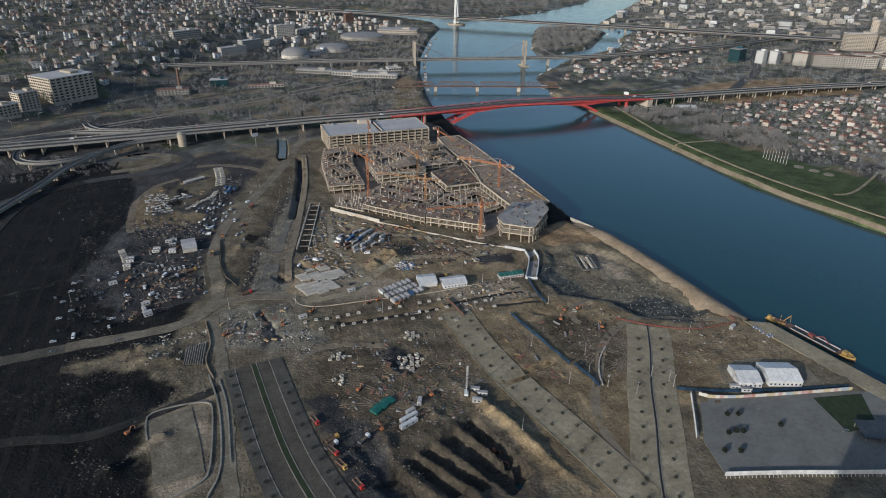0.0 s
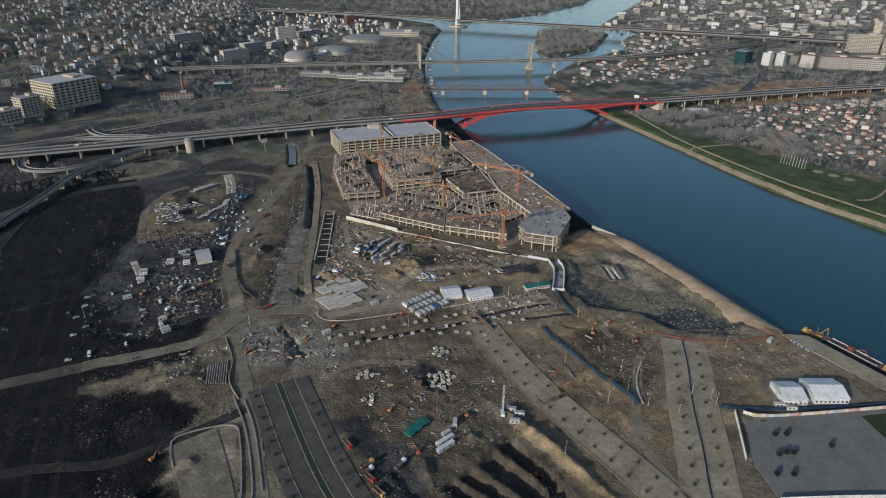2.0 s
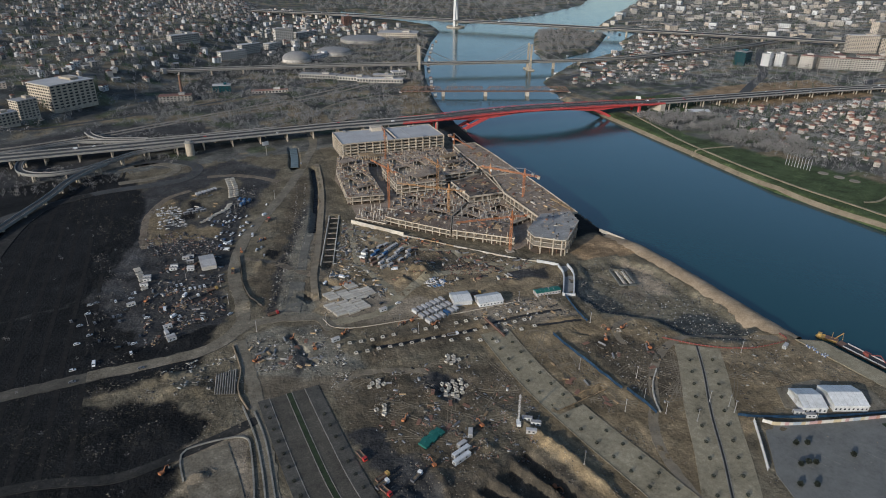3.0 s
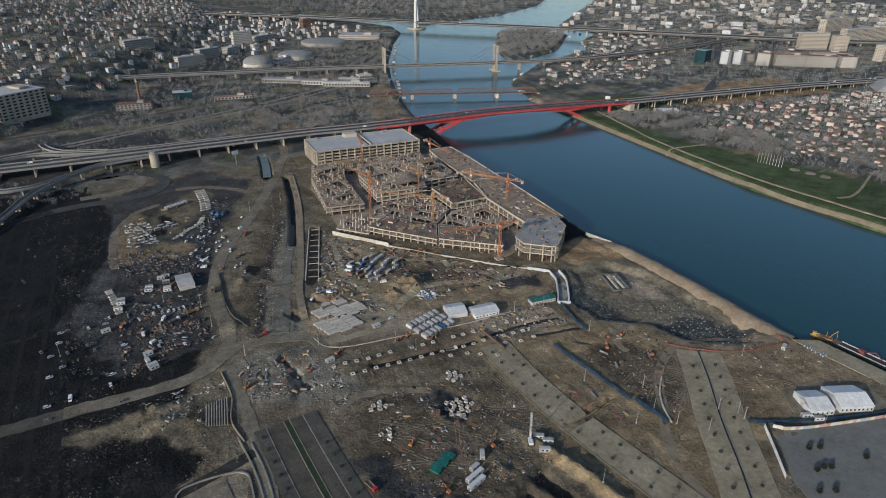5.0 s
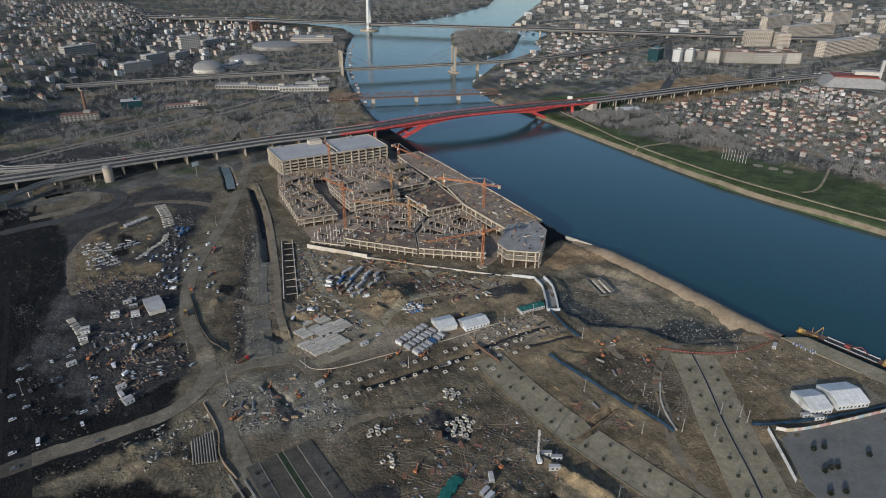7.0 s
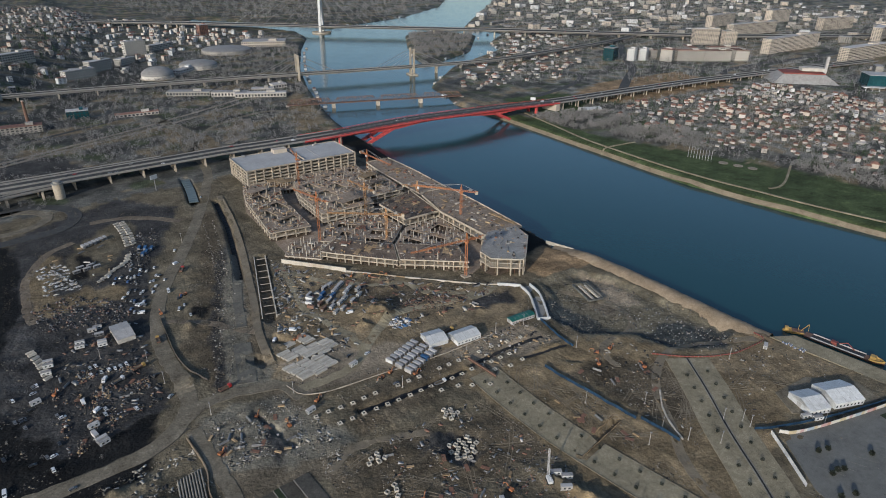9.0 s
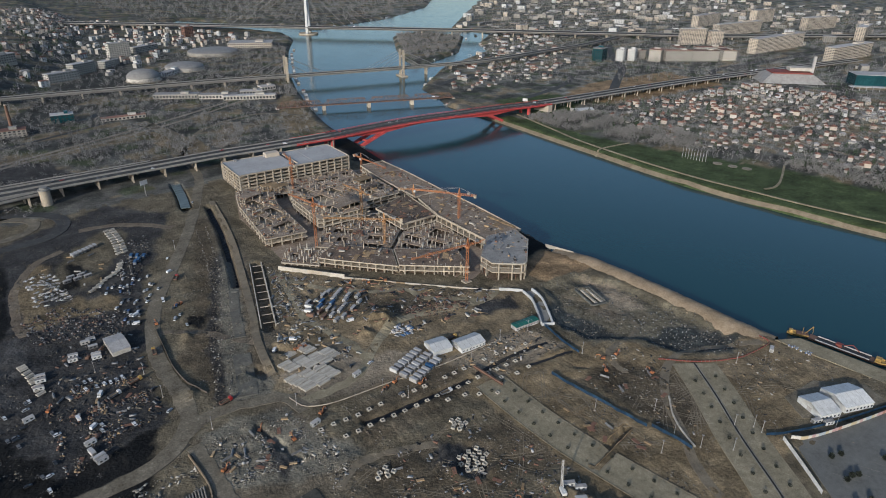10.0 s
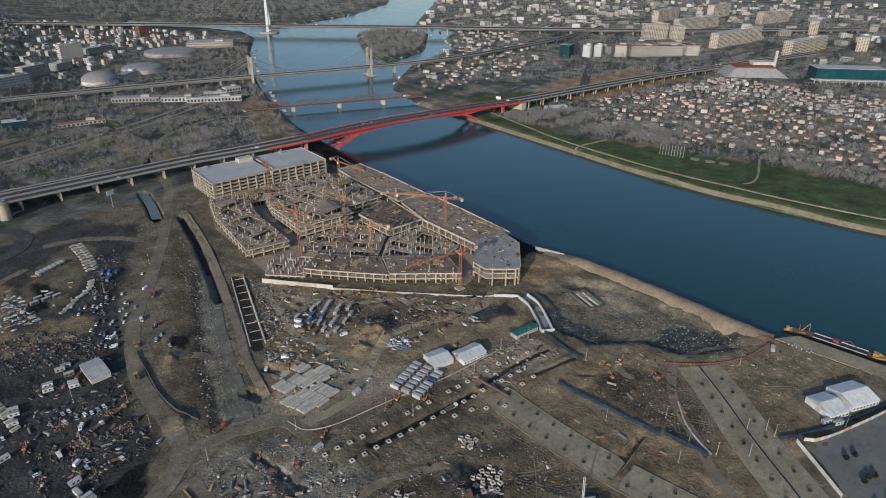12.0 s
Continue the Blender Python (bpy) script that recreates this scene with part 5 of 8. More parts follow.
tower_crane(269, 574, 13, 40, -91)
tower_crane(257, 480, 11, 24, -52, paint=OCHRE)

# ---- towns on both banks ----
HOUSES = []      # plan places that are taken: x, y, radius


def free(x, y, r):
    if HOUSES:
        H = np.array(HOUSES)
        if ((H[:, 0] - x) ** 2 + (H[:, 1] - y) ** 2 < (H[:, 2] + r) ** 2).any():
            return False
    HOUSES.append((x, y, r))
    return True


def make_house(sx, sy, h, rise, hip, roof, wall_mat, label, annex=False):
    b = thing("house", label, "house", group="houses of the town")
    w = Shape().box(0, 0, -4, sx, sy, 4 + h)
    if annex:
        w.box(sx / 2 + 1.8, -sy * .15, -4, 3.6, sy * .55, 4 + h * .6)
    if not hip:
        w.add([(-sx / 2, -sy / 2, h), (-sx / 2, sy / 2, h), (-sx / 2, 0, h + rise * .9), (sx / 2, -sy / 2, h), (sx / 2, sy / 2, h), (sx / 2, 0, h + rise * .9)], [(0, 2, 1), (3, 4, 5)])
    part("wall", w, wall_mat, b)
    r = Shape().gable(sx, sy, h, rise * 1.15, .9, hip=hip)
    if annex:
        r.box(sx / 2 + 1.9, -sy * .15, h * .6, 4.2, sy * .6, .25)
    top = part("roof", r, roof, b)
    if sx > 8.5:
        part("chimney", Shape().box(sx * .22, sy * .12, h + rise * .4, .8, .8, rise * .6 + .9), RUST, top)
    return b


KINDS = [make_house(9, 8, 3.4, 2.6, 0, TILE, RENDER, "small plastered house under a clay tile roof"),
         make_house(11, 8.5, 5.8, 2.8, 0, TILE, RENDER, "two-storey plastered house under a clay tile roof", True),
         make_house(8, 7, 3.2, 2.2, 2.5, TILE, RENDER, "small pale house under a hipped clay roof"),
         make_house(12, 9, 3.6, 2.0, 0, PALEROOF, RENDER, "low plastered house under a pale sheet roof", True),
         make_house(10, 10, 6.2, 2.4, 4, TILE, BEIGE, "square beige house under a hipped clay roof"),
         make_house(14, 10, 8.6, 2.6, 3, TILE, RENDER, "tall pale villa under a clay tile roof"),
         make_house(7, 5, 2.6, .7, 0, PALEROOF, RENDER, "flat little shed-like house with a pale roof")]
first = set()


def put_house(kind, x, y, turn, z=None, scale=1.0):
    m = pose(x * U, y * U, U * (lie(x, y) if z is None else z), 0, 0, turn) @ Matrix.Scale(scale, 4)
    if kind not in first:
        first.add(kind)
        KINDS[kind].matrix_basis = m
        return KINDS[kind]
    return copy_thing(KINDS[kind], m)


def sow(poly, n, kinds, r, seed, grain=None, keep=None):
    g = random.Random(seed)
    x0, x1, y0, y1 = min(p[0] for p in poly), max(p[0] for p in poly), min(p[1] for p in poly), max(p[1] for p in poly)
    made = tries = 0
    while made < n and tries < n * 40:
        tries += 1
        x, y = g.uniform(x0, x1), g.uniform(y0, y1)
        if not inside(np.array([x]), np.array([y]), poly)[0] or keep and not keep(x, y) or not free(x, y, r):
            continue
        put_house(g.choice(kinds), x, y, (grain if grain is not None else 0) + g.choice((0, 90, 180)) + g.uniform(-14, 14), scale=g.uniform(.75, 1.02))
        made += 1


clear_of_roads = lambda x, y: away(np.array([x]), np.array([y]), HIGHWAY)[0] > 26 and min(lie(x - 9, y), lie(x + 9, y), lie(x, y)) > -1


def block(name, label, x, y, sx, sy, h, turn, wall_mat, storeys, roof=PALEROOF, bays=None, z=None, step=0):
    """A large building with rows of windows; step adds a set-back upper part."""
    b = thing(name, label, "building", x, y, (lie(x, y) if z is None else z) - .5, turn)
    HOUSES.append((x, y, max(sx, sy) * .55))
    part("wall", Shape().box(0, 0, -4, sx, sy, h + 4), wall_mat, b)
    top = part("roof", Shape().box(0, 0, h + .004, sx + .6, sy + .6, .6), roof, b)
    st = h / storeys
    for k in range(storeys):
        g = Shape()
        for s in (-1, 1):
            n = bays or max(3, int(sx / 4.2))
            for i in range(n):
                g.box(-sx / 2 + (i + .5) * sx / n, s * sy / 2, k * st + st * .3, sx / n * .55, .3, st * .5)
            n = max(2, int(sy / 4.2))
            for i in range(n):
                g.box(s * sx / 2, -sy / 2 + (i + .5) * sy / n, k * st + st * .3, .3, sy / n * .55, st * .5)
        tagged(part("window_band", g, GLASS, b), kind="stuff")
    part("plant_room", Shape().box(sx * .2, 0, h + .6, sx * .18, sy * .5, 2.6), wall_mat, top)
    if step:
        part("upper_floor", Shape().box(-sx * .1, 0, h + .6, sx * .6, sy * .7, step), wall_mat, b)
        part("upper_roof", Shape().box(-sx * .1, 0, h + .6 + step, sx * .62, sy * .72, .4), roof, b)
    return b


# right bank: tall slabs and towers
for x, y, sx, sy, h, turn, st in ((1360, 850, 60, 16, 44, -28, 15), (1400, 815, 30, 16, 38, -28, 13), (1640, 880, 190, 18, 36, -6, 12), (1430, 690, 210, 18, 38, -3, 13), (1420, 545, 160, 18, 34, -6, 11), (1540, 470, 60, 20, 36, 10, 12),
                                  (1490, 400, 22, 22, 44, 10, 14), (1620, 430, 80, 20, 44, 20, 14), (1800, 640, 120, 20, 40, 10, 13), (1950, 800, 140, 20, 40, -10, 13), (2000, 980, 120, 20, 46, 0, 14), (1760, 1030, 150, 18, 40, 5, 13)):
    block("apartment_slab", "long beige panel-built apartment slab", x, y, sx, sy, h * .8, turn, BEIGE, st - 2)
for x, y, sx, sy, h, turn in ((1085, 770, 26, 22, 22, 20), (1120, 745, 52, 16, 20, -38), (1160, 712, 52, 16, 20, -38), (1205, 690, 26, 30, 20, -38), (1080, 815, 40, 16, 16, -30), (1230, 740, 60, 16, 18, -36), (1180, 780, 40, 16, 18, 50)):
    block("apartment_house", "pale apartment house under red-brown roofs", x, y, sx, sy, h, turn, RENDER, 6, TILE)
block("office_block", "dark glass-fronted office block beside white towers", 1000, 840, 26, 20, 24, 15, TEAL, 7)
block("office_block", "white slim office towers beside the motorway", 1030, 812, 16, 14, 22, 15, WHITE, 7)
block("office_block", "white slim office towers beside the motorway", 1050, 800, 14, 14, 22, 15, WHITE, 7)


def glass_hall():
    b = thing("glass_hall", "long dark teal glass-clad hall raised on white posts", "building", 1130, 392, lie(1130, 392), -52)
    HOUSES.append((1130, 392, 70))
    part("volume", Shape().box(0, 0, 6, 104, 34, 16), TEAL, b)
    part("roof", Shape().box(0, 0, 22, 105, 35, .7), ROOFGREY, b)
    part("podium", Shape().box(0, 0, -1, 90, 26, 6.9), CONCRETE, b)
    part("canopy", Shape().box(-4, -22, 5.2, 112, 10, .8), WHITE, b)
    for k in range(12):
        part("post", Shape().box(-56 + k * 9.5, -26, -1, .8, .8, 6.2), WHITE, b)


glass_hall()


def stepped_hall():
    b = thing("stepped_hall", "white truncated pyramid hall with a red crown band", "building", 1080, 520, lie(1080, 520), -50)
    HOUSES.append((1080, 520, 60))
    lo, hi = [(-50, -32), (50, -32), (50, 32), (-50, 32)], [(-32, -18), (32, -18), (32, 18), (-32, 18)]
    part("sloping_wall", Shape().add([(x, y, 0) for x, y in lo] + [(x, y, 13) for x, y in hi], [(0, 1, 5, 4), (1, 2, 6, 5), (2, 3, 7, 6), (3, 0, 4, 7), (4, 5, 6, 7)]), PALEROOF, b)
    part("crown_band", Shape().box(0, 0, 13, 62, 34, 2), NET, b)
    part("upper_block", Shape().box(16, 6, 16, 34, 18, 5), RENDER, b)
    part("sign_tower", Shape().box(44, 24, 0, 4, 4, 36), PALEROOF, b)


stepped_hall()
tower = block("tower_block", "tall plain apartment tower", 64, 19, 22, 24, 69, 23, BEIGE, 20)
# left bank: domed halls, offices, chimney
def dome(x, y, r, h, label, mat_, z=None):
    b = thing("domed_hall", label, "hall", x, y, lie(x, y) - .3)
    HOUSES.append((x, y, r + 4))
    vs, fs, n, m = [(0, 0, h + 6)], [], 28, 6
    for k in range(1, m + 1):
        a = k / m * math.pi / 2
        vs += [(r * math.sin(a) * math.cos(t * 2 * math.pi / n), r * math.sin(a) * math.sin(t * 2 * math.pi / n), 6 + h * math.cos(a)) for t in range(n)]
    fs += [(0, 1 + t, 1 + (t + 1) % n) for t in range(n)]
    for k in range(m - 1):
        fs += [(1 + k * n + t, 1 + (k + 1) * n + t, 1 + (k + 1) * n + (t + 1) % n, 1 + k * n + (t + 1) % n) for t in range(n)]
    part("dome", Shape().add(vs, fs), mat_, b)
    part("drum_wall", Shape().tube((0, 0, -2), (0, 0, 6.1), r - .4, n=28), RENDER, b)
    part("base_ring", Shape().tube((0, 0, -2), (0, 0, 1.2), r + 1.5, n=28), CONCRETE, b)
    return b


dome(259, 1168, 25, 12, "grey domed exhibition hall with a pale base", DOMEGREY)
dome(345, 1225, 32, 7, "wide low-domed exhibition hall", DOMEGREY)
dome(455, 1370, 48, 5, "very wide flat-domed exhibition hall", DOMEGREY)
block("exhibition_hall", "long flat exhibition hall with a pale roof", 560, 1420, 90, 50, 10, -30, BEIGE, 2)
block("exhibition_hall", "long white flat-roofed hall", 312, 1195, 50, 14, 7, 40, WHITE, 2)
for x, y, sx, sy, t in ((254, 1010, 60, 16, -35), (298, 972, 50, 14, -35), (345, 968, 30, 12, -25), (378, 985, 22, 14, 0), (330, 940, 70, 12, -30)):
    block("warehouse", "low flat-roofed warehouse with a pale roof", x, y, sx, sy, 6, t, RENDER, 1)
block("red_tower_block", "red and white apartment tower", 515, 1660, 22, 16, 24, 10, TILE, 8)
block("office_slab", "wide grey office slab with ribbon windows", -91, 924, 56, 46, 28, 35, CONCRETE, 8, ROOFGREY, bays=8)
block("office_slab", "stepped grey office wing with ribbon windows", -128, 872, 22, 18, 20, 35, CONCRETE, 7, bays=5)
block("office_slab", "stepped grey office wing with ribbon windows", -152, 838, 40, 14, 13, 35, CONCRETE, 4, bays=9)
block("low_office", "low pale office with a red roof", 36, 925, 40, 14, 8, -10, RENDER, 3, TILE)
block("low_office", "pale green glass office", 100, 960, 24, 14, 10, -10, TEAL, 3)
block("long_shed", "long low red-roofed shed", 160, 930, 50, 9, 4, -8, RENDER, 1, TILE)
for x, y, sx, h, t in ((200, 1290, 44, 18, 30), (160, 1240, 50, 14, 20), (300, 1440, 40, 26, 10), (250, 1330, 30, 12, 40), (90, 1330, 60, 14, 30), (360, 1480, 60, 12, 30)):
    block("hillside_block", "pale apartment block on the hillside", x, y, sx, 14, h, t, RENDER, max(4, int(h / 3)), PALEROOF)
c = thing("chimney_stack", "slim tapered red-brown factory chimney", "chimney", 46, 952, -.5)
part("shaft", Shape().tube((0, 0, 0), (0, 0, 30), 2.2, 1.3, 14), RUST, c)
part("rim", Shape().tube((0, 0, 29.4), (0, 0, 30.2), 1.55, n=14), CONCRETE, c)

sow([(640, 560), (720, 590), (860, 550), (880, 400), (860, 250), (630, 215), (625, 300), (655, 320), (612, 395), (600, 470)], 262, [0, 2, 3, 6, 0, 2, 0, 1, 4, 5], 4.6, 3, 20, clear_of_roads)
sow([(590, 790), (720, 780), (800, 760), (800, 900), (740, 900), (600, 830)], 25, [3, 6, 1, 0], 8, 4, 10, clear_of_roads)


def far_houses(name, label, poly, n, seed, size, storeys, r, roofs=True, keep=None):
    """Many small buildings in one mesh: walls, roofs and window bands."""
    g = random.Random(seed)
    sh = Shape()
    mats, slots = (RENDER, WHITE, BEIGE, TILE, PALEROOF, GLASS), []
    x0, x1, y0, y1 = min(p[0] for p in poly), max(p[0] for p in poly), min(p[1] for p in poly), max(p[1] for p in poly)
    made = tries = 0
    while made < n and tries < n * 30:
        tries += 1
        x, y = g.uniform(x0, x1), g.uniform(y0, y1)
        sx, sy, fl = g.uniform(*size), g.uniform(*size) * .7, g.randint(*storeys)
        if not inside(np.array([x]), np.array([y]), poly)[0] or not clear_of_roads(x, y) or not free(x, y, r * sx / size[1] / U):
            continue
        made += 1
        one, z, h, turn = Shape(), lie(x, y) * U, fl * 3.0, g.uniform(0, 360) if g.random() < .3 else 25 + g.choice((0, 90)) + g.uniform(-10, 10)
        one.box(0, 0, -5, sx, sy, 5 + h)
        k = len(one.f)
        if g.random() < .65 and roofs:
            one.gable(sx, sy, h + .02, g.uniform(1.6, 3), .4, hip=g.choice((0, 2, 3)))
        else:
            one.box(0, 0, h + .02, sx + .5, sy + .5, .5)
        k2 = len(one.f)
        for f in range(fl):
            m = max(2, int(sx / 6))
            for i in range(m):
                for s in (-1, 1):
                    one.box(-sx / 2 + (i + .5) * sx / m, s * sy / 2, f * 3 + .9, sx / m * .5, .2, 1.4)
        wall_slot, roof_slot = g.choice((0, 0, 1, 2)), 3 if k2 - k > 6 and g.random() < .7 else 4
        slots += [wall_slot] * k + [roof_slot] * (k2 - k) + [5] * (len(one.f) - k2)
        c, s = math.cos(radians(turn)), math.sin(radians(turn))
        sh.add([(x * U + a * c - b * s, y * U + a * s + b * c, z + d) for a, b, d in one.v], one.f)
    me = sh.mesh(name, *mats)
    me.polygons.foreach_set("material_index", np.array(slots, np.int32))
    me.update()
    return tagged(new(name, me), label, "houses", kind="stuff")


far_houses("hillside_houses", "crowded pale villas and houses among bare trees", [(-900, 760), (-420, 590), (-150, 830), (-70, 930), (20, 1060), (110, 1230), (200, 1450), (300, 1780), (380, 2300), (-200, 2500), (-900, 1900)], 1700, 5, (8, 16), (2, 3), 9)
far_houses("hillside_houses", "pale houses at the foot of the hill", [(110, 1200), (230, 1240), (330, 1300), (420, 1450), (560, 1500), (640, 1560), (560, 1850), (380, 2200), (300, 1750), (220, 1430)], 170, 6, (8, 18), (2, 4), 12)
far_houses("garden_houses", "small tiled houses among bare gardens", [(860, 560), (1000, 540), (1010, 300), (1000, 100), (880, 0), (640, 80), (630, 210), (860, 240), (885, 400)], 520, 7, (7, 12), (1, 2), 6)
far_houses("riverside_sheds", "sheds and workshops by the river inlet", [(600, 800), (720, 960), (930, 1070), (1150, 1290), (1300, 1250), (1000, 900), (800, 780)], 120, 8, (8, 20), (1, 2), 10)
far_houses("far_town", "far town of pale blocks and houses", [(1150, 1430), (1480, 1720), (1880, 2090), (2700, 2500), (2900, 700), (2300, 100), (1500, 80), (1250, 250), (1250, 480), (1500, 640), (1500, 1000), (1200, 1100)], 480, 9, (12, 42), (1, 6), 22, False)

# ---- woods ----


def wood(name, label, pts, heights, seed, twigs=46, spread=.36, material=None, evergreen=False):
    """Many trees: tapered trunk, limbs and a loose crown of twigs."""
    g = np.random.RandomState(seed)
    n = len(pts)
    base = np.array(pts)
    base = np.c_[base, on_sheet(base[:, 0], base[:, 1])]
    base, H = base * U, np.array(heights)
    tris = []
    for k in range(3):
        a0, a1 = k * 2.094, (k + 1) * 2.094
        r = H * .022
        lo0 = base + np.stack([np.cos(a0) * r, np.sin(a0) * r, -.3 + r * 0], 1)
        lo1 = base + np.stack([np.cos(a1) * r, np.sin(a1) * r, -.3 + r * 0], 1)
        tris.append(np.stack([lo0, lo1, base + np.stack([0 * H, 0 * H, H * .8], 1)], 1))
    R = H * spread
    for k in range(5):
        a = g.uniform(0, 6.28, n)
        z0 = H * g.uniform(.25, .5, n)
        tip = base + np.stack([np.cos(a) * R * .8, np.sin(a) * R * .8, z0 + H * g.uniform(.18, .38, n)], 1)
        p = base + np.stack([0 * H, 0 * H, z0], 1)
        tris.append(np.stack([p, p + np.stack([0 * H, 0 * H, H * .025], 1), tip], 1))
    for k in range(twigs):
        d = g.normal(size=(n, 3))
        d /= np.linalg.norm(d, axis=1)[:, None]
        rad = g.uniform(.35, 1, n) ** .6
        if evergreen:
            zz = g.uniform(.1, 1, n)
            c = base + np.stack([d[:, 0] * R * (1.05 - zz), d[:, 1] * R * (1.05 - zz), H * zz], 1)
        else:
            c = base + np.stack([d[:, 0] * R * rad, d[:, 1] * R * rad, H * .62 + d[:, 2] * H * .36 * rad], 1)
        out = d * np.array([1, 1, .8]) + g.normal(size=(n, 3)) * .45 + np.array([0, 0, .25])
        out /= np.linalg.norm(out, axis=1)[:, None]
        ln = (H * g.uniform(.10, .22, n))[:, None]
        w = np.cross(out, g.normal(size=(n, 3)))
        w /= np.linalg.norm(w, axis=1)[:, None]
        wd = (H * g.uniform(.02, .055, n))[:, None] * (1.5 if evergreen else 1)
        tris.append(np.stack([c - w * wd, c + w * wd, c + out * ln], 1))
    V = np.stack(tris, 1).reshape(-1, 3)
    return tagged(new(name, tri_mesh(name, V, material or TWIG)), label, "trees", kind="stuff")


def scatter(poly, n, seed, keep=None, gap=0.0):
    g = np.random.RandomState(seed)
    x0, x1, y0, y1 = min(p[0] for p in poly), max(p[0] for p in poly), min(p[1] for p in poly), max(p[1] for p in poly)
    X, Y = g.uniform(x0, x1, n * 4), g.uniform(y0, y1, n * 4)
    ok = inside(X, Y, poly)
    if gap:
        ok &= rough(X, Y, gap, seed % 5) > -.25
    ok &= (river_side(X, Y) > 6) & (away(X, Y, HIGHWAY) > 20)
    X, Y = X[ok][:int(n * 1.6)], Y[ok][:int(n * 1.6)]
    ok = np.ones(len(X), bool)
    for hx, hy, hr in HOUSES:
        if x0 < hx < x1 and y0 < hy < y1:
            ok &= (X - hx) ** 2 + (Y - hy) ** 2 > (hr * .75 + 1.0) ** 2
    return np.stack([X, Y], 1)[ok][:n]


def grow(name, label, poly, n, lo, hi, seed, **kw):
    gap = kw.pop("gap", 0)
    p = scatter(poly, n, seed, gap=gap)
    return wood(name, label, p, np.random.RandomState(seed + 1).uniform(lo, hi, len(p)), seed, **kw)


grow("bare_trees", "bare brown winter trees among the houses", [(560, 640), (720, 600), (900, 560), (960, 380), (960, 200), (900, 0), (640, 60), (600, 200), (590, 330), (570, 400), (540, 560)], 1900, 4.5, 9, 11, twigs=34)
grow("bare_trees", "belt of bare winter trees beside the grass", [(545, 640), (640, 580), (640, 460), (612, 400), (590, 405), (565, 470), (540, 560)], 1000, 5, 11, 12, gap=45)
grow("bare_trees", "bare winter trees beside the grass", [(600, 330), (650, 320), (640, 215), (640, 60), (610, 60), (598, 215)], 600, 4, 10, 13)
grow("bare_trees", "bare wood on the wooded island", ISLAND, 600, 9, 16, 14)
grow("bare_trees", "dense bare wood on the far headland", [(850, 1640), (985, 1705), (1200, 1782), (1570, 2045), (2000, 2500), (1500, 3600), (500, 3600), (560, 2000), (640, 2080), (820, 1780)], 2600, 14, 24, 15, twigs=40)
grow("bare_trees", "bare trees on the wooded hillside", [(-900, 760), (-420, 560), (-130, 800), (-70, 880), (30, 1010), (120, 1180), (220, 1420), (330, 1750), (420, 2300), (-200, 2600), (-900, 2000)], 6000, 8, 16, 16, twigs=30)
grow("bare_trees", "bare trees along the near bank", [(345, 770), (420, 985), (490, 1140), (600, 1340), (690, 1500), (640, 1560), (420, 1330), (150, 1120), (60, 1000), (-40, 870), (60, 760), (180, 720)], 2600, 4, 11, 17, gap=70, twigs=34)
grow("bare_trees", "bare scrub round the interchange", [(-300, 640), (-60, 600), (60, 690), (150, 700), (300, 700), (340, 760), (160, 800), (-60, 830), (-140, 780), (-330, 700)], 1300, 2.5, 7, 18, gap=60, twigs=36)
grow("bare_trees", "bare trees of the far town", [(700, 990), (930, 1090), (1170, 1310), (1480, 1740), (1880, 2100), (2600, 2200), (2600, 300), (1500, 200), (960, 250), (960, 560), (900, 640), (700, 760), (580, 800)], 5200, 6, 14, 19, twigs=26)
grow("evergreen_trees", "dark evergreen trees on the hillside", [(-900, 800), (-120, 880), (110, 1200), (320, 1800), (-200, 2200), (-900, 1800)], 700, 8, 17, 21, twigs=60, spread=.25, material=PINE, evergreen=True)
grow("bare_trees", "bare garden trees between the houses", [(560, 640), (720, 600), (960, 560), (1010, 300), (960, 60), (640, 60), (600, 200), (590, 330), (570, 400)], 1900, 4, 9, 41, twigs=28)
grow("bare_trees", "bare trees round the far blocks", [(640, 800), (930, 1090), (1170, 1310), (1480, 1740), (1880, 2100), (2600, 2200), (2500, 200), (1400, 200), (1000, 300), (1000, 560), (760, 740)], 9000, 7, 15, 42, twigs=16, spread=.45)
grow("bare_trees", "bare trees along lanes below the hill", [(-60, 850), (60, 740), (340, 780), (420, 980), (600, 1340), (640, 1600), (420, 1700), (220, 1420), (120, 1180), (30, 1010)], 2200, 5, 11, 43, twigs=30, gap=50)
grow("evergreen_trees", "dark evergreens between the bare trees", [(560, 640), (960, 560), (960, 100), (640, 60), (590, 330)], 260, 5, 11, 44, twigs=60, spread=.24, material=PINE, evergreen=True)
grow("evergreen_trees", "dark evergreens in the far town", [(640, 800), (1480, 1740), (2400, 1900), (2400, 300), (1000, 300), (1000, 560)], 700, 7, 14, 45, twigs=40, spread=.3, material=PINE, evergreen=True)
grow("bare_scrub", "low bare scrub in the dark yard", [(-60, 150), (-26, 150), (-30, 300), (-8, 350), (-34, 400), (-40, 560), (-300, 640), (-400, 250)], 320, 1.2, 3.5, 46, twigs=40, gap=40)

# ---- things on the building site ----
site = random.Random(21)


def ground_thing(name, label, category, x, y, turn=0, group="", sink=.05, size=1.0):
    return thing(name, label, category, x, y, lie(x, y) - sink / U, turn, group, size=size)


PROTO = {}


def repeat(key, build, x, y, turn, z=None, sink=.05):
    """The first of a kind is built, the rest are copies."""
    m = pose(x * U, y * U, U * lie(x, y) - sink if z is None else z * U, 0, 0, turn)
    if key not in PROTO:
        PROTO[key] = build()
        PROTO[key].matrix_basis = m
        return PROTO[key]
    return copy_thing(PROTO[key], m)


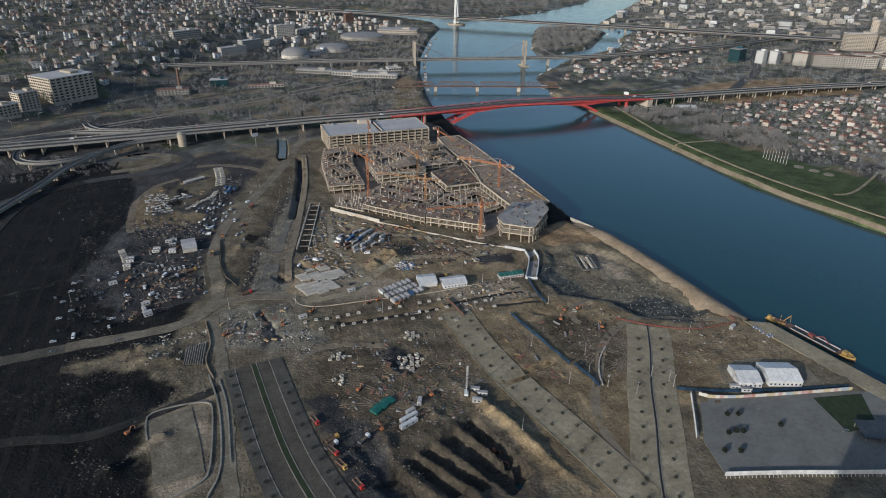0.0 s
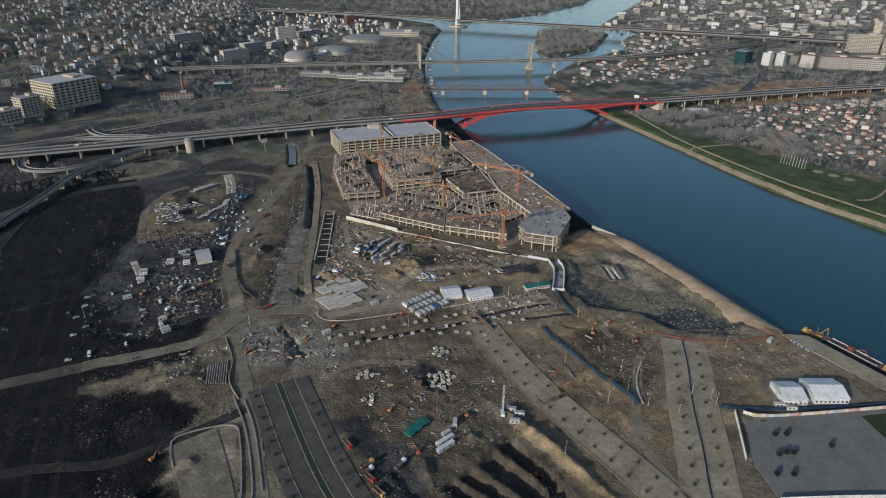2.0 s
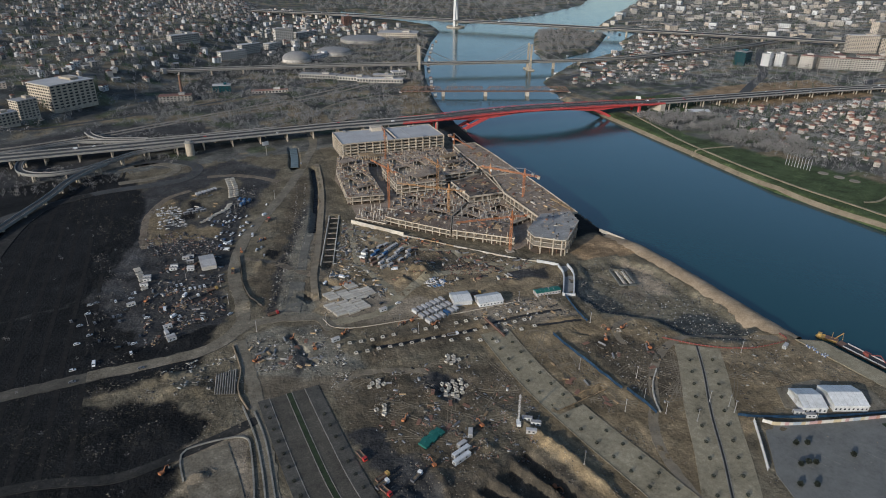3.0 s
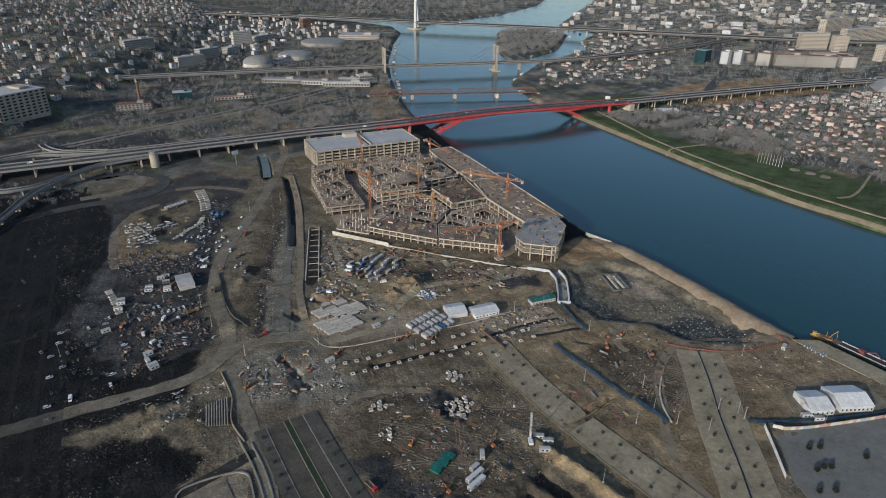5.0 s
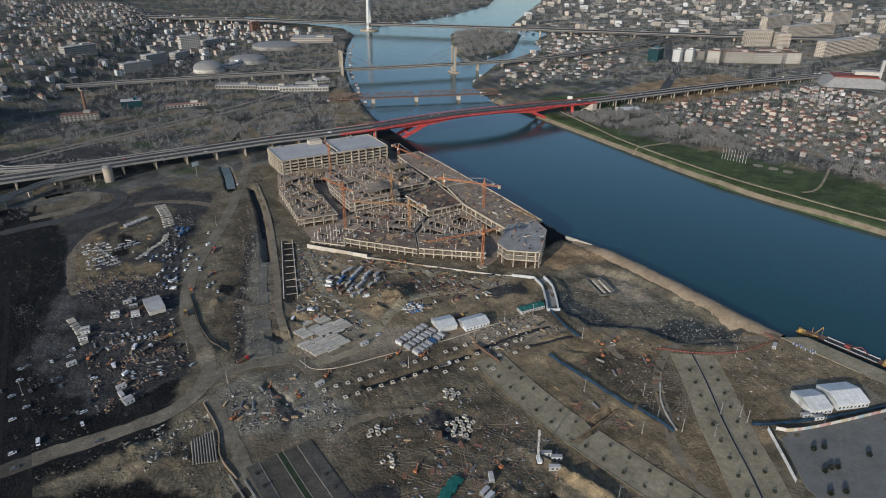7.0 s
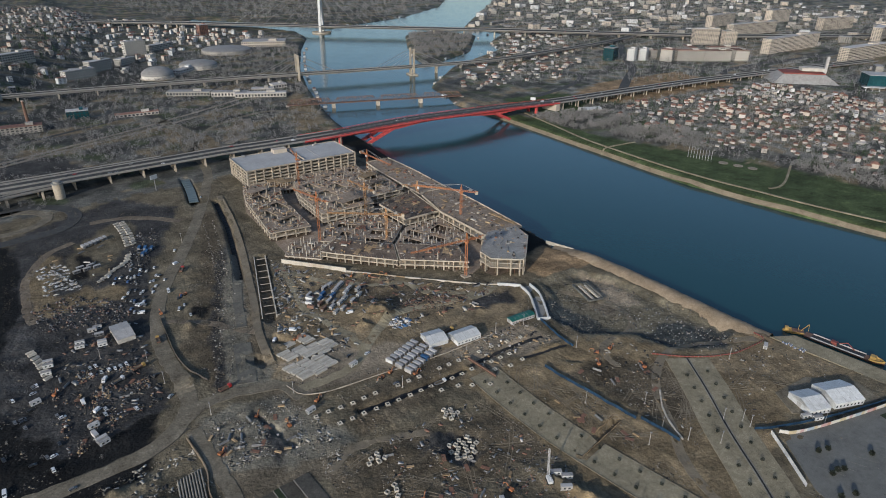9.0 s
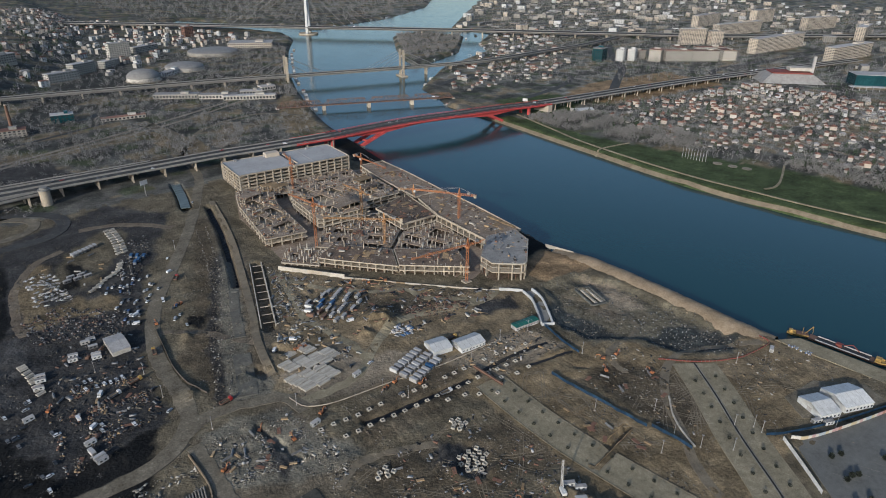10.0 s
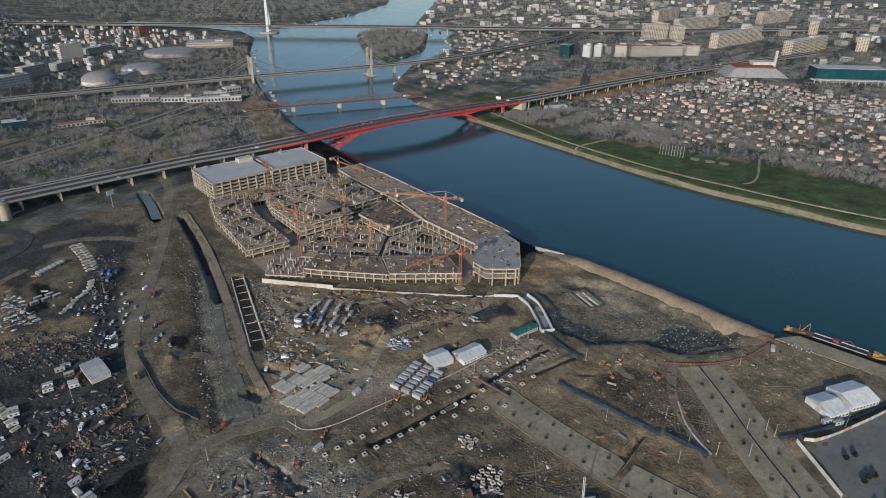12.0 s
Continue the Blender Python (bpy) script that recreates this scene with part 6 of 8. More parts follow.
def cabin_of(paint, roof, L, label):
    def build():
        c = thing("site_cabin", label, "container", group="site cabins and containers")
        w, h = 2.45, 2.6
        b = Shape().box(0, 0, .15, L, w, h - .15)
        body = part("body", b, paint, c)
        part("roof", Shape().box(0, 0, h, L + .12, w + .12, .14).box(0, 0, h + .14, L - .5, w - .5, .06), roof, c)
        part("door", Shape().box(-L / 2 - .03, 0, .2, .06, 1.9, 2.1), STEEL, body)
        part("window", Shape().box(L * .2, -w / 2 - .06, 1.0, 1.2, .06, 1.0), GLASS, body)
        part("window", Shape().box(-L * .2, -w / 2 - .06, 1.0, 1.2, .06, 1.0), GLASS, body)
        return c
    return build


CABINS = {"white": cabin_of(WHITE, PALEROOF, 6.1, "white steel site cabin with a grey roof"), "grey": cabin_of(PALEROOF, ROOFGREY, 6.1, "grey steel shipping container"),
          "blue": cabin_of(BLUE, BLUE, 6.1, "blue steel shipping container"), "rust": cabin_of(RUST, RUST, 6.1, "rust-red steel shipping container"),
          "long": cabin_of(WHITE, WHITE, 12.2, "long white steel site cabin"), "dark": cabin_of(CARS[5], ROOFGREY, 6.1, "dark grey site cabin")}


def cabin(kind, x, y, turn, z=None):
    return repeat("cabin_" + kind, CABINS[kind], x, y, turn, z)


for r in range(3):
    for k in range(7):
        cabin("blue" if (r, k) == (0, 4) else site.choice(("white", "grey", "dark", "grey", "grey")), 110.6 + k * 3.25 - r * 1.3, 295.8 + k * .9 + r * 6.3, 103 + site.uniform(-2, 2))
for x, y, t, k in ((108, 393, 120, "white"), (105.5, 389, 120, "white"), (104, 384, 120, "rust"), (110, 384, 30, "rust"), (109, 378, 30, "rust"), (113, 389, 30, "blue"), (117, 393, 30, "blue"), (116, 384, 30, "dark"), (121, 388, 30, "blue"),
                   (114, 377, 30, "white"), (120, 378, 30, "white"), (113, 370.5, 25, "white"), (125, 381, 30, "white"), (124, 391, 30, "white"), (128, 394, 30, "grey"), (129, 386, 30, "white"), (133, 389, 30, "grey"), (137, 385, 30, "white"), (134, 379, 30, "white"), (118, 371, 30, "grey"),
                   (127, 375, 30, "dark"), (121, 398, 30, "dark"), (132, 397, 30, "white"), (110, 397, 30, "dark"), (126, 400, 30, "grey")):
    x, y = 118.5 + (x - 120) * 1.0, 381 + (y - 384) * 1.02
    cabin(k, x, y, t)
cabin("long", 79, 196, 16)
cabin("long", 80.5, 199.6, 16)
cabin("grey", 83, 203.5, 16)
cabin("white", 89, 207, 60)
for x, y, t, k in ((-11, 425, -12, "white"), (-12, 420.5, -12, "white"), (0, 436, -10, "white"), (-3, 434.5, -10, "grey"), (-1, 427, -10, "dark"), (-2, 416, -12, "white"), (-1.6, 419, -12, "grey"), (-28, 413, -12, "white"), (-27.5, 416.2, -12, "grey"), (-30, 406, -10, "white"),
                   (-21, 352, 12, "white"), (-22, 345, 100, "grey"), (-20, 337, 14, "white"), (-20.4, 340, 14, "grey"), (-38, 385, 12, "white"), (92, 318, 10, "white"), (272, 193, 20, "white"), (116, 204, -35, "white"), (118, 200, -35, "white"), (113, 196, -35, "grey"), (58, 300, 10, "white")):
    cabin(k, x, y, t)


def shed(name, label, x, y, sx, sy, h, rise, turn, roof, wall_mat, windows=True):
    b = ground_thing(name, label, "tent hall" if wall_mat is WHITE else "shed", x, y, turn, sink=.1)
    sx, sy = sx * U, sy * U
    w = Shape().box(0, 0, 0, sx, sy, h)
    w.add([(-sx / 2, -sy / 2, h), (-sx / 2, sy / 2, h), (-sx / 2, 0, h + rise * .97), (sx / 2, -sy / 2, h), (sx / 2, sy / 2, h), (sx / 2, 0, h + rise * .97)], [(0, 2, 1), (3, 4, 5)])
    part("wall", w, wall_mat, b)
    part("roof", Shape().gable(sx, sy, h + .03, rise, .25), roof, b)
    if windows:
        n = int(sx / 2.6)
        for i in range(n):
            part("window", Shape().box(-sx / 2 + (i + .5) * sx / n, -sy / 2 - .02, h * .35, 1.1, .08, h * .3), GLASS, b)
    part("gate", Shape().box(-sx / 2 - .03, 0, 0, .08, 3.4, h * .85), PALEROOF, b)
    for i in range(1, int(sx / 4)):
        part("roof_rib", Shape().add([(-sx / 2 + i * 4 - .1, s * (sy / 2 + .2), h + .31) for s in (-1, 1)] + [(-sx / 2 + i * 4 + .1, s * (sy / 2 + .2), h + .31) for s in (-1, 1)] + [(-sx / 2 + i * 4 - .1, 0, h + rise + .36), (-sx / 2 + i * 4 + .1, 0, h + rise + .36)], [(0, 2, 5, 4), (4, 5, 3, 1)]), PALEROOF, b)
    return b


shed("tent_hall", "white gabled tent hall with a row of windows", 241, 158, 11, 14, 4.2, 2.8, -26, WHITE, WHITE)
shed("tent_hall", "larger white gabled tent hall with a row of windows", 257.5, 152, 16, 15, 4.4, 3.0, -26, WHITE, WHITE)
shed("tent_hall", "white gabled storage tent beside the cabins", 138, 309.5, 11, 11.5, 3.4, 2.2, -12, WHITE, WHITE, False)
shed("tent_hall", "white gabled storage tent beside the cabins", 152.5, 301.5, 15, 10, 3.4, 2.2, -8, WHITE, WHITE)
shed("site_shed", "green-roofed long site shed with white posts", 190, 295, 16, 5, 3, .8, -8, GREEN, PALEROOF)
shed("site_shed", "grey long shed among parked vehicles", 9, 420, 9, 17, 3.4, 1.4, 0, PALEROOF, RENDER, False)
shed("white_hall", "low white hall beside the bridge abutment", 632, 596, 28, 14, 5, 2, -25, WHITE, RENDER)
cabin("white", 231, 155, -26), cabin("white", 234, 151, -26)


# concrete units, footings, pipes
def slab_bundle():
    s = thing("slab_stack", "stack of long grey precast concrete slabs", "stack", group="stacks of precast slabs")
    for k in range(3):
        for j in range(3):
            part("slab", Shape().box(0, (j - 1) * 1.3, .1 + k * .42, 9.5 - k * .2, 1.15, .36), PIPE, s)
    part("bearer", Shape().box(-3, 0, 0, .2, 3.8, .1).box(3, 0, 0, .2, 3.8, .1), FORM, s)
    return s


for r, row in enumerate(((66, 332, 5), (73.5, 331.5, 5), (81, 330, 4), (69, 344, 3), (76.5, 344, 4), (84, 342, 4), (83, 353, 3), (90.5, 341, 3), (76, 354, 2))):
    for k in range(row[2]):
        repeat("slabs", slab_bundle, row[0] + k * .8 + site.uniform(-.3, .3), row[1] - 3.0 * (k - 1.5) + site.uniform(-.2, .2), 8 + site.uniform(-3, 3))


def footing():
    f = thing("concrete_footing", "pale concrete footing with a raised socket in the brown fill", "footing", group="rows of footings")
    part("base", Shape().box(0, 0, 0, 3.2, 3.0, .35), PAVING, f)
    s = Shape()
    for a, b, c, d in ((0, -1.0, 2.4, .4), (0, 1.0, 2.4, .4), (-1.0, 0, .4, 1.6), (1.0, 0, .4, 1.6)):
        s.box(a, b, .35, c, d, .8)
    part("socket", s, PIPE, f)
    # black floor stands in for the shade inside the socket
    part("socket_floor", Shape().box(0, 0, .35, 1.6, 1.6, .1), BLACKM, f)
    return f


for k in range(17):
    repeat("footing", footing, 64 + k * 6.05, 284.6 - k * .6 + site.uniform(-.3, .3), -8 + site.uniform(-5, 5))
for k in range(14):
    if k not in (6, 10):
        repeat("footing", footing, 58 + k * 6.0, 295 - k * .62 + site.uniform(-.3, .3), -8 + site.uniform(-5, 5))
for x, y in ((150, 287), (158, 285), (167, 283), (176, 281), (145, 270), (153, 268), (162, 268), (128, 268), (122, 272), (136, 262), (115, 275)):
    repeat("footing", footing, x + site.uniform(-1, 1), y + site.uniform(-1, 1), site.uniform(-10, 10))


def ring_block():
    f = thing("concrete_block", "white hollow concrete block in a loose heap", "concrete block", group="heaps of concrete blocks")
    s = Shape()
    for a, b, c, d in ((0, -1.0, 2.4, .4), (0, 1.0, 2.4, .4), (-1.0, 0, .4, 1.6), (1.0, 0, .4, 1.6)):
        s.box(a, b, 0, c, d, 1.5)
    part("shell", s, PIPE, f)
    # bottom painted black to deepen the shade of the hollow
    part("bottom", Shape().box(0, 0, 0, 1.6, 1.6, .15), BLACKM, f)
    return f


for cx, cy, n, sp in ((97.5, 239.5, 17, 5.4), (106.5, 259, 8, 3.2), (64.5, 257, 6, 3.0), (60, 238, 4, 3)):
    for k in range(n):
        a, r = k * 2.4, 1.15 * sp * math.sqrt((k + .5) / n)
        repeat("ring", ring_block, cx + r * math.cos(a) * 1.2, cy + r * math.sin(a), site.uniform(0, 180))


def pole(h, lean=0):
    def build():
        p = thing("light_mast", "slim white site mast on a small base", "mast", group="site masts")
        part("shaft", Shape().tube((0, 0, 0), (lean, 0, h), .15, .1, 6), PALEROOF, p)
        part("foot", Shape().box(0, 0, 0, 1, 1, .4), CONCRETE, p)
        part("lamp", Shape().box(lean, 0, h, 1.4, .5, .35), STEEL, p)
        return p
    return build


for x, y in ((161, 225), (182, 207), (185, 171), (247, 200), (169, 294), (187, 290), (193, 257), (200, 178), (205, 168), (101, 288), (145, 291), (22, 327), (58, 317), (12, 387), (13, 363), (176, 181), (160, 190), (173, 192), (95, 300), (-6, 404), (121, 170), (40, 500), (75, 520), (-60, 372), (206, 172), (234, 148)):
    repeat("pole", pole(9), x, y, site.uniform(0, 180))


# fences
def fence(name, label, pts, panel, h, material, post=None, lean=0.0, gap=(), thick=.08, mats=None, post_label=""):
    f = thing(name, label, "fence", kind="structure")
    P = smooth(pts, panel)
    acc = np.r_[0, np.cumsum(np.linalg.norm(np.diff(P[:, :2], axis=0), axis=1))]
    n = int(acc[-1] / panel)
    at = lambda s: (float(np.interp(s, acc, P[:, 0])), float(np.interp(s, acc, P[:, 1])))
    for k in range(n):
        a, b = at(k * panel), at((k + .97) * panel)
        if any(g0 < k < g1 for g0, g1 in gap):
            continue
        z = min(lie(*a), lie(*b)) - .1
        m = mats[k % len(mats)] if mats else material
        part("panel", Shape().beam((*a, z + h / 2), (*b, z + h / 2), thick, h), m, f)
        if post:
            d = Vector((b[0] - a[0], b[1] - a[1], 0)).normalized()
            o = Vector((-d.y, d.x, 0)) * lean
            part("post", Shape().beam((*a, z), (*a, z + h + .1), .16).beam((a[0] + o.x, a[1] + o.y, z), (*a, z + h * .8), .14), post, f)
    return f


fence("blue_hoarding", "blue corrugated sheet hoarding across the dirt", [(167, 256), (168, 231), (170, 203)], 1.76, 1.87, HOARDING, None, 0)
fence("blue_hoarding", "blue corrugated sheet hoarding across the dirt", [(171.5, 202), (172, 192), (172, 181)], 1.76, 1.87, HOARDING, None, 0)
fence("blue_hoarding", "blue corrugated sheet hoarding beside the channel", [(199, 291), (195, 275), (192, 258)], 1.76, 1.73, HOARDING, None, 0)
fence("blue_hoarding", "blue sheet hoarding behind the tents", [(205, 166), (214, 160), (240, 148), (272, 136), (284, 132)], 1.92, 1.58, HOARDING, None, 0)
fence("mesh_fence", "red plastic mesh fence curving along the pit", [(219, 228), (232, 214), (248, 203), (262, 199), (279, 197), (281, 205)], 2.0, .85, NET, STEEL, 0, thick=.05)
fence("painted_wall", "long hoarding wall painted with faded colour panels", [(211, 158), (213, 155), (226, 149), (253, 139.5), (283, 130)], 1.92, 2.02, WHITE, None, 0, mats=[MURAL[2], MURAL[2], MURAL[0], MURAL[0], MURAL[2], MURAL[1], MURAL[2], MURAL[3], MURAL[3], MURAL[0], MURAL[2], MURAL[1], MURAL[1], MURAL[4], MURAL[2]], thick=.25)
fence("white_hoarding", "white panel hoarding on braced frames", [(208, 160), (198, 148), (188, 136.5)], 1.68, 2.16, WHITE, WHITE, 1.4)
fence("white_hoarding", "white panel hoarding on braced frames along the car park", [(183, 116.5), (208, 106), (229, 96.5), (262, 82)], 1.76, 2.30, WHITE, WHITE, -1.5)
fence("timber_fence", "leaning timber post fence beside the road", [(30, 424), (27, 400), (25, 382), (26, 364), (30, 352)], 2.08, 1.22, BARK, BARK, 0, thick=.05)
fence("kerb_wall", "low pale concrete kerb wall round the yard", [(58, 324), (60, 314), (64, 311), (74, 307), (99, 303), (131, 297), (168, 294)], 3.0, .6, CONCRETE, None, 0, thick=.25)
fence("kerb_wall", "low broken kerb wall beside the service road", [(8, 318), (8, 296), (4, 280), (6, 262)], 2.6, 1.0, SAND, None, 0, thick=.5)

fence("barrier", "row of pale concrete barriers beside the promenade", [(196, 208), (186, 200), (178, 190), (174, 182)], 2.0, .9, PIPE, None, 0, thick=.6)
# channel, ramp and basin walls
CH = thing("drain_channel", "long pale concrete-walled drainage channel", "channel", kind="structure")
for p, q in (((111.5, 462), (83.2, 386)), ((104.5, 464.5), (75.3, 388))):
    for k in range(14):
        a, b = [(p[0] + (q[0] - p[0]) * t, p[1] + (q[1] - p[1]) * t) for t in (k / 14, (k + .98) / 14)]
        part("wall_panel", Shape().beam((*a, -1.0), (*b, -1.0), .6, 3.6), PIPE, CH)
for k in range(9):
    x, y = 108 - k * 3.3, 459 - k * 8.6
    part("strut", Shape().beam((x + 3.4, y - 1.3, .2), (x - 3.4, y + 1.3, .2), .35), CONCRETE, CH)
RP = thing("underpass_ramp", "curved white-walled concrete underpass ramp", "ramp", kind="structure")
part("floor", strip([(220, 320), (217, 310), (208, 297), (200, 287)], -3, 3, .1, .4, 3), DECKING, RP)
for o in (-3.2, 3.2):
    part("side_wall", strip([(220, 320), (217, 310), (208, 297), (200, 287)], o - .35, o + .35, 1.8, 3.4, 3), WHITE, RP)
part("end_wall", Shape().beam((203.5, 284.5, 0), (197, 288.5, 0), .6, 3.4), WHITE, RP)
part("side_wall", strip([(208, 333), (214, 327), (218, 322)], -.3, .3, 1.5, 3, 3), WHITE, RP)
girder = ground_thing("steel_girder", "rust-red steel girder lying on the ground", "girder", 141, 275, 92, size=U)
part("web", Shape().box(0, 0, .5, 20, .12, 1.1), RUST, girder)
part("flange", Shape().box(0, 0, 1.6, 20, .9, .1), RUST, girder)
part("flange", Shape().box(0, 0, .4, 20, .9, .1), RUST, girder)
field = thing("pile_field", "rows of pale pile heads standing in the low bed", "piles", 262, 228, 0, 0, kind="structure")
HEAD = Shape().box(0, 0, -.6, .34, .34, 1.1).mesh("pile_head", PALEROOF)
for k in range(72):
    x, y = 236 + k % 8 * 3.7 + k // 8 * .9 + site.uniform(-1.3, 1.3), 262 - k // 8 * 6 - k % 8 * .8 + site.uniform(-1.8, 1.8)
    part("pile_head", HEAD, PALEROOF, field, at=pose(x - 262, y - 228, lie(x, y)))
basin = ground_thing("sheeted_basin", "slate block-lined settling basin", "basin", 247, 292, 70, size=U)
for x, y, sx, sy in ((0, -5, 20, 1), (0, 5, 20, 1), (-10, 0, 1, 10), (10, 0, 1, 10)):
    part("wall", Shape().box(x, y, 0, sx, sy, 1.3), MUD, basin)
for k in range(16):
    part("block", Shape().box(-8 + k % 8 * 2.2, -2.5 + k // 8 * 4, 0, 1.6, 1.4, .9, k * 17 % 40), PIPE, basin)


# planted pits and shrubs
def shrub_mesh(h, r, n, seed):
    g = np.random.RandomState(seed)
    d = g.normal(size=(n, 3))
    d /= np.linalg.norm(d, axis=1)[:, None]
    c = d * np.array([r, r, h * .42]) * (g.uniform(.4, 1, n) ** .5)[:, None] + np.array([0, 0, h * .55])
    w = np.cross(d, g.normal(size=(n, 3)))
    w /= np.linalg.norm(w, axis=1)[:, None]
    out = d + g.normal(size=(n, 3)) * .5
    s = g.uniform(.1, .22, n)[:, None] * h
    return np.stack([c - w * s * .5, c + w * s * .5, c + out * s], 1).reshape(-1, 3)


def planter():
    p = thing("planted_tub", "small dark evergreen shrub in a square planting pit", "shrub", group="shrubs along the promenades")
    part("leaves", tri_mesh("leaves", shrub_mesh(1.9, 1.05, 170, 5), DUSKY), DUSKY, p)
    return p


for path, offs, s0, s1, gap in ((WALK, (-4.6, 4.2), 4, 170, 9.5), (PLAZA, (-5.8, 5.8), 12, 150, 10)):
    for o in offs:
        s = s0 + (3 if o > 0 else 0)
        while s < s1:
            (x, y), turn = along(path, s)
            a = radians(turn)
            repeat("planter", planter, x + math.sin(a) * o, y - math.cos(a) * o, turn, z=lie(x, y) + .2)
            s += gap
for s in range(6, 150, 8):
    (x, y), turn = along(AVE, s)
    a = radians(turn)
    repeat("planter", planter, x + math.sin(a) * 12, y - math.cos(a) * 12, turn, z=lie(x, y) + .32)
    if s > 20:
        repeat("planter", planter, x - math.sin(a) * 10.5, y + math.cos(a) * 10.5, turn, z=lie(x, y) + .32)


# ---- the visitors' car park by the river ----
def patch(name, label, category, plan, z, material):
    return solo(name, Shape().prism(plan, z - .6, z), material, label, category, "structure")


LOTMAT = mat("grey_lot_asphalt", [(.10, .098, .088), (.138, .135, .122), (.168, .164, .15)], .07, .9, fine=12)
patch("car_park_surface", "empty grey asphalt car park with faint bay lines", "car park", [(210, 156), (282, 129), (300, 120), (300, 70), (262, 84), (229, 98), (184, 118), (190, 134)], .25, LOTMAT)
patch("lawn", "dark green lawn beside the car park", "lawn", [(259, 134), (283, 126.5), (268, 109), (252, 112)], .33, LAWN)
patch("river_road", "pale paved quay road along the river", "road", [(284, 196), (296, 188), (303, 90), (290, 90)], .3, PROM)
patch("tent_yard", "dark grey yard round the tent halls", "yard", [(229, 160), (238, 172), (262, 168), (278, 150), (272, 138), (240, 150)], .2, DUSTROAD)
for k in range(9):
    x0, y0 = 205 + k * 6.2, 134 - k * 2.2
    solo("bay_line", Shape().box(x0, y0, .255, .14, 9, .006, 22), PAVING, "thin white parking bay line", "marking", "structure")
lamp_canopy = ground_thing("solar_canopy", "low dark solar-panelled canopy", "canopy", 262, 106, -28, size=U)
part("panel_roof", Shape().add([(-8, -5, 2.2), (8, -5, 2.2), (8, 5, 3.6), (-8, 5, 3.6), (-8, -5, 2.4), (8, -5, 2.4), (8, 5, 3.8), (-8, 5, 3.8)], [(3, 2, 1, 0), (4, 5, 6, 7), (0, 1, 5, 4), (1, 2, 6, 5), (2, 3, 7, 6), (3, 0, 4, 7)]), GLASS, lamp_canopy)
for x in (-7, 0, 7):
    part("post", Shape().box(x, -4.4, 0, .3, .3, 2.3).box(x, 4.4, 0, .3, .3, 3.6), STEEL, lamp_canopy)


def lot_tree():
    t = thing("evergreen_tree", "small dark evergreen tree in the car park", "tree", group="trees in the car park")
    part("trunk", Shape().tube((0, 0, -.2), (0, 0, 2.6), .16, .07, 7).beam((0, 0, 1.2), (.7, .3, 2.2), .06).beam((0, 0, 1.3), (-.6, .4, 2.3), .06), BARK, t)
    part("crown", tri_mesh("crown", shrub_mesh(3.0, 1.25, 420, 8), DUSKY), DUSKY, t)
    return t


for x, y in ((212, 142), (216.5, 140), (203, 133), (207, 132.5), (209.5, 131), (228, 127), (199, 123), (193, 126)):
    repeat("lot_tree", lot_tree, x, y, site.uniform(0, 360), .25)


# ---- vehicles ----
def wheels(parent, xs, w, r):
    me = Shape().tube((0, -w / 2 - .12, 0), (0, .12 - w / 2, 0), r, n=10).tube((0, w / 2 - .12, 0), (0, w / 2 + .12, 0), r, n=10).beam((0, -w / 2, 0), (0, w / 2, 0), .1).mesh("axle", RUBBER)
    for x in xs:
        part("axle", me, RUBBER, parent, at=pose(x, 0, r))


def car_of(paint, name):
    def build():
        c = thing("car", name + " parked hatchback car", "car", group="cars on the site and roads")
        prof = [(-2.1, .35), (2.05, .35), (2.1, .75), (1.2, .95), (-2.0, 1.0), (-2.12, .7)]
        n = len(prof)
        part("body", Shape().add([(x, s * .87, z) for s in (-1, 1) for x, z in prof], [tuple(range(n)), tuple(range(2 * n - 1, n - 1, -1))] + [(i, n + i, n + (i + 1) % n, (i + 1) % n) for i in range(n)]), paint, c)
        part("cabin", Shape().add([(-1.95, -.82, .96), (1.15, -.82, .96), (1.15, .82, .96), (-1.95, .82, .96), (-1.6, -.68, 1.45), (.45, -.68, 1.45), (.45, .68, 1.45), (-1.6, .68, 1.45)], [(0, 1, 5, 4), (1, 2, 6, 5), (2, 3, 7, 6), (3, 0, 4, 7)]), GLASS, c)
        part("roof", Shape().box(-.58, 0, 1.44, 2.1, 1.38, .06), paint, c)
        wheels(c, (-1.3, 1.3), 1.62, .32)
        return c
    return build


NAMES = ("white", "silver", "black", "red", "blue", "dark grey")


def car(k, x, y, turn, z=None):
    return repeat("car%d" % k, car_of(CARS[k], NAMES[k]), x, y, turn, z)


def van():
    c = thing("van", "white panel van parked on the dirt", "van", group="vans on the site")
    prof = [(-2.8, .4), (2.7, .4), (2.8, .95), (2.1, 1.3), (1.5, 2.25), (-2.75, 2.35)]
    n = len(prof)
    part("body", Shape().add([(x, s * .98, z) for s in (-1, 1) for x, z in prof], [tuple(range(n)), tuple(range(2 * n - 1, n - 1, -1))] + [(i, n + i, n + (i + 1) % n, (i + 1) % n) for i in range(n)]), CARS[0], c)
    part("windscreen", Shape().add([(2.08, -.86, 1.36), (2.08, .86, 1.36), (1.56, .8, 2.2), (1.56, -.8, 2.2)], [(0, 1, 2, 3)]), GLASS, c)
    for s in (-1, 1):
        part("side_window", Shape().box(1.25, s * .985, 1.4, .9, .03, .6), GLASS, c)
    part("bumper", Shape().box(2.78, 0, .35, .12, 1.9, .25), RUBBER, c)
    wheels(c, (-1.7, 1.8), 1.8, .36)
    return c


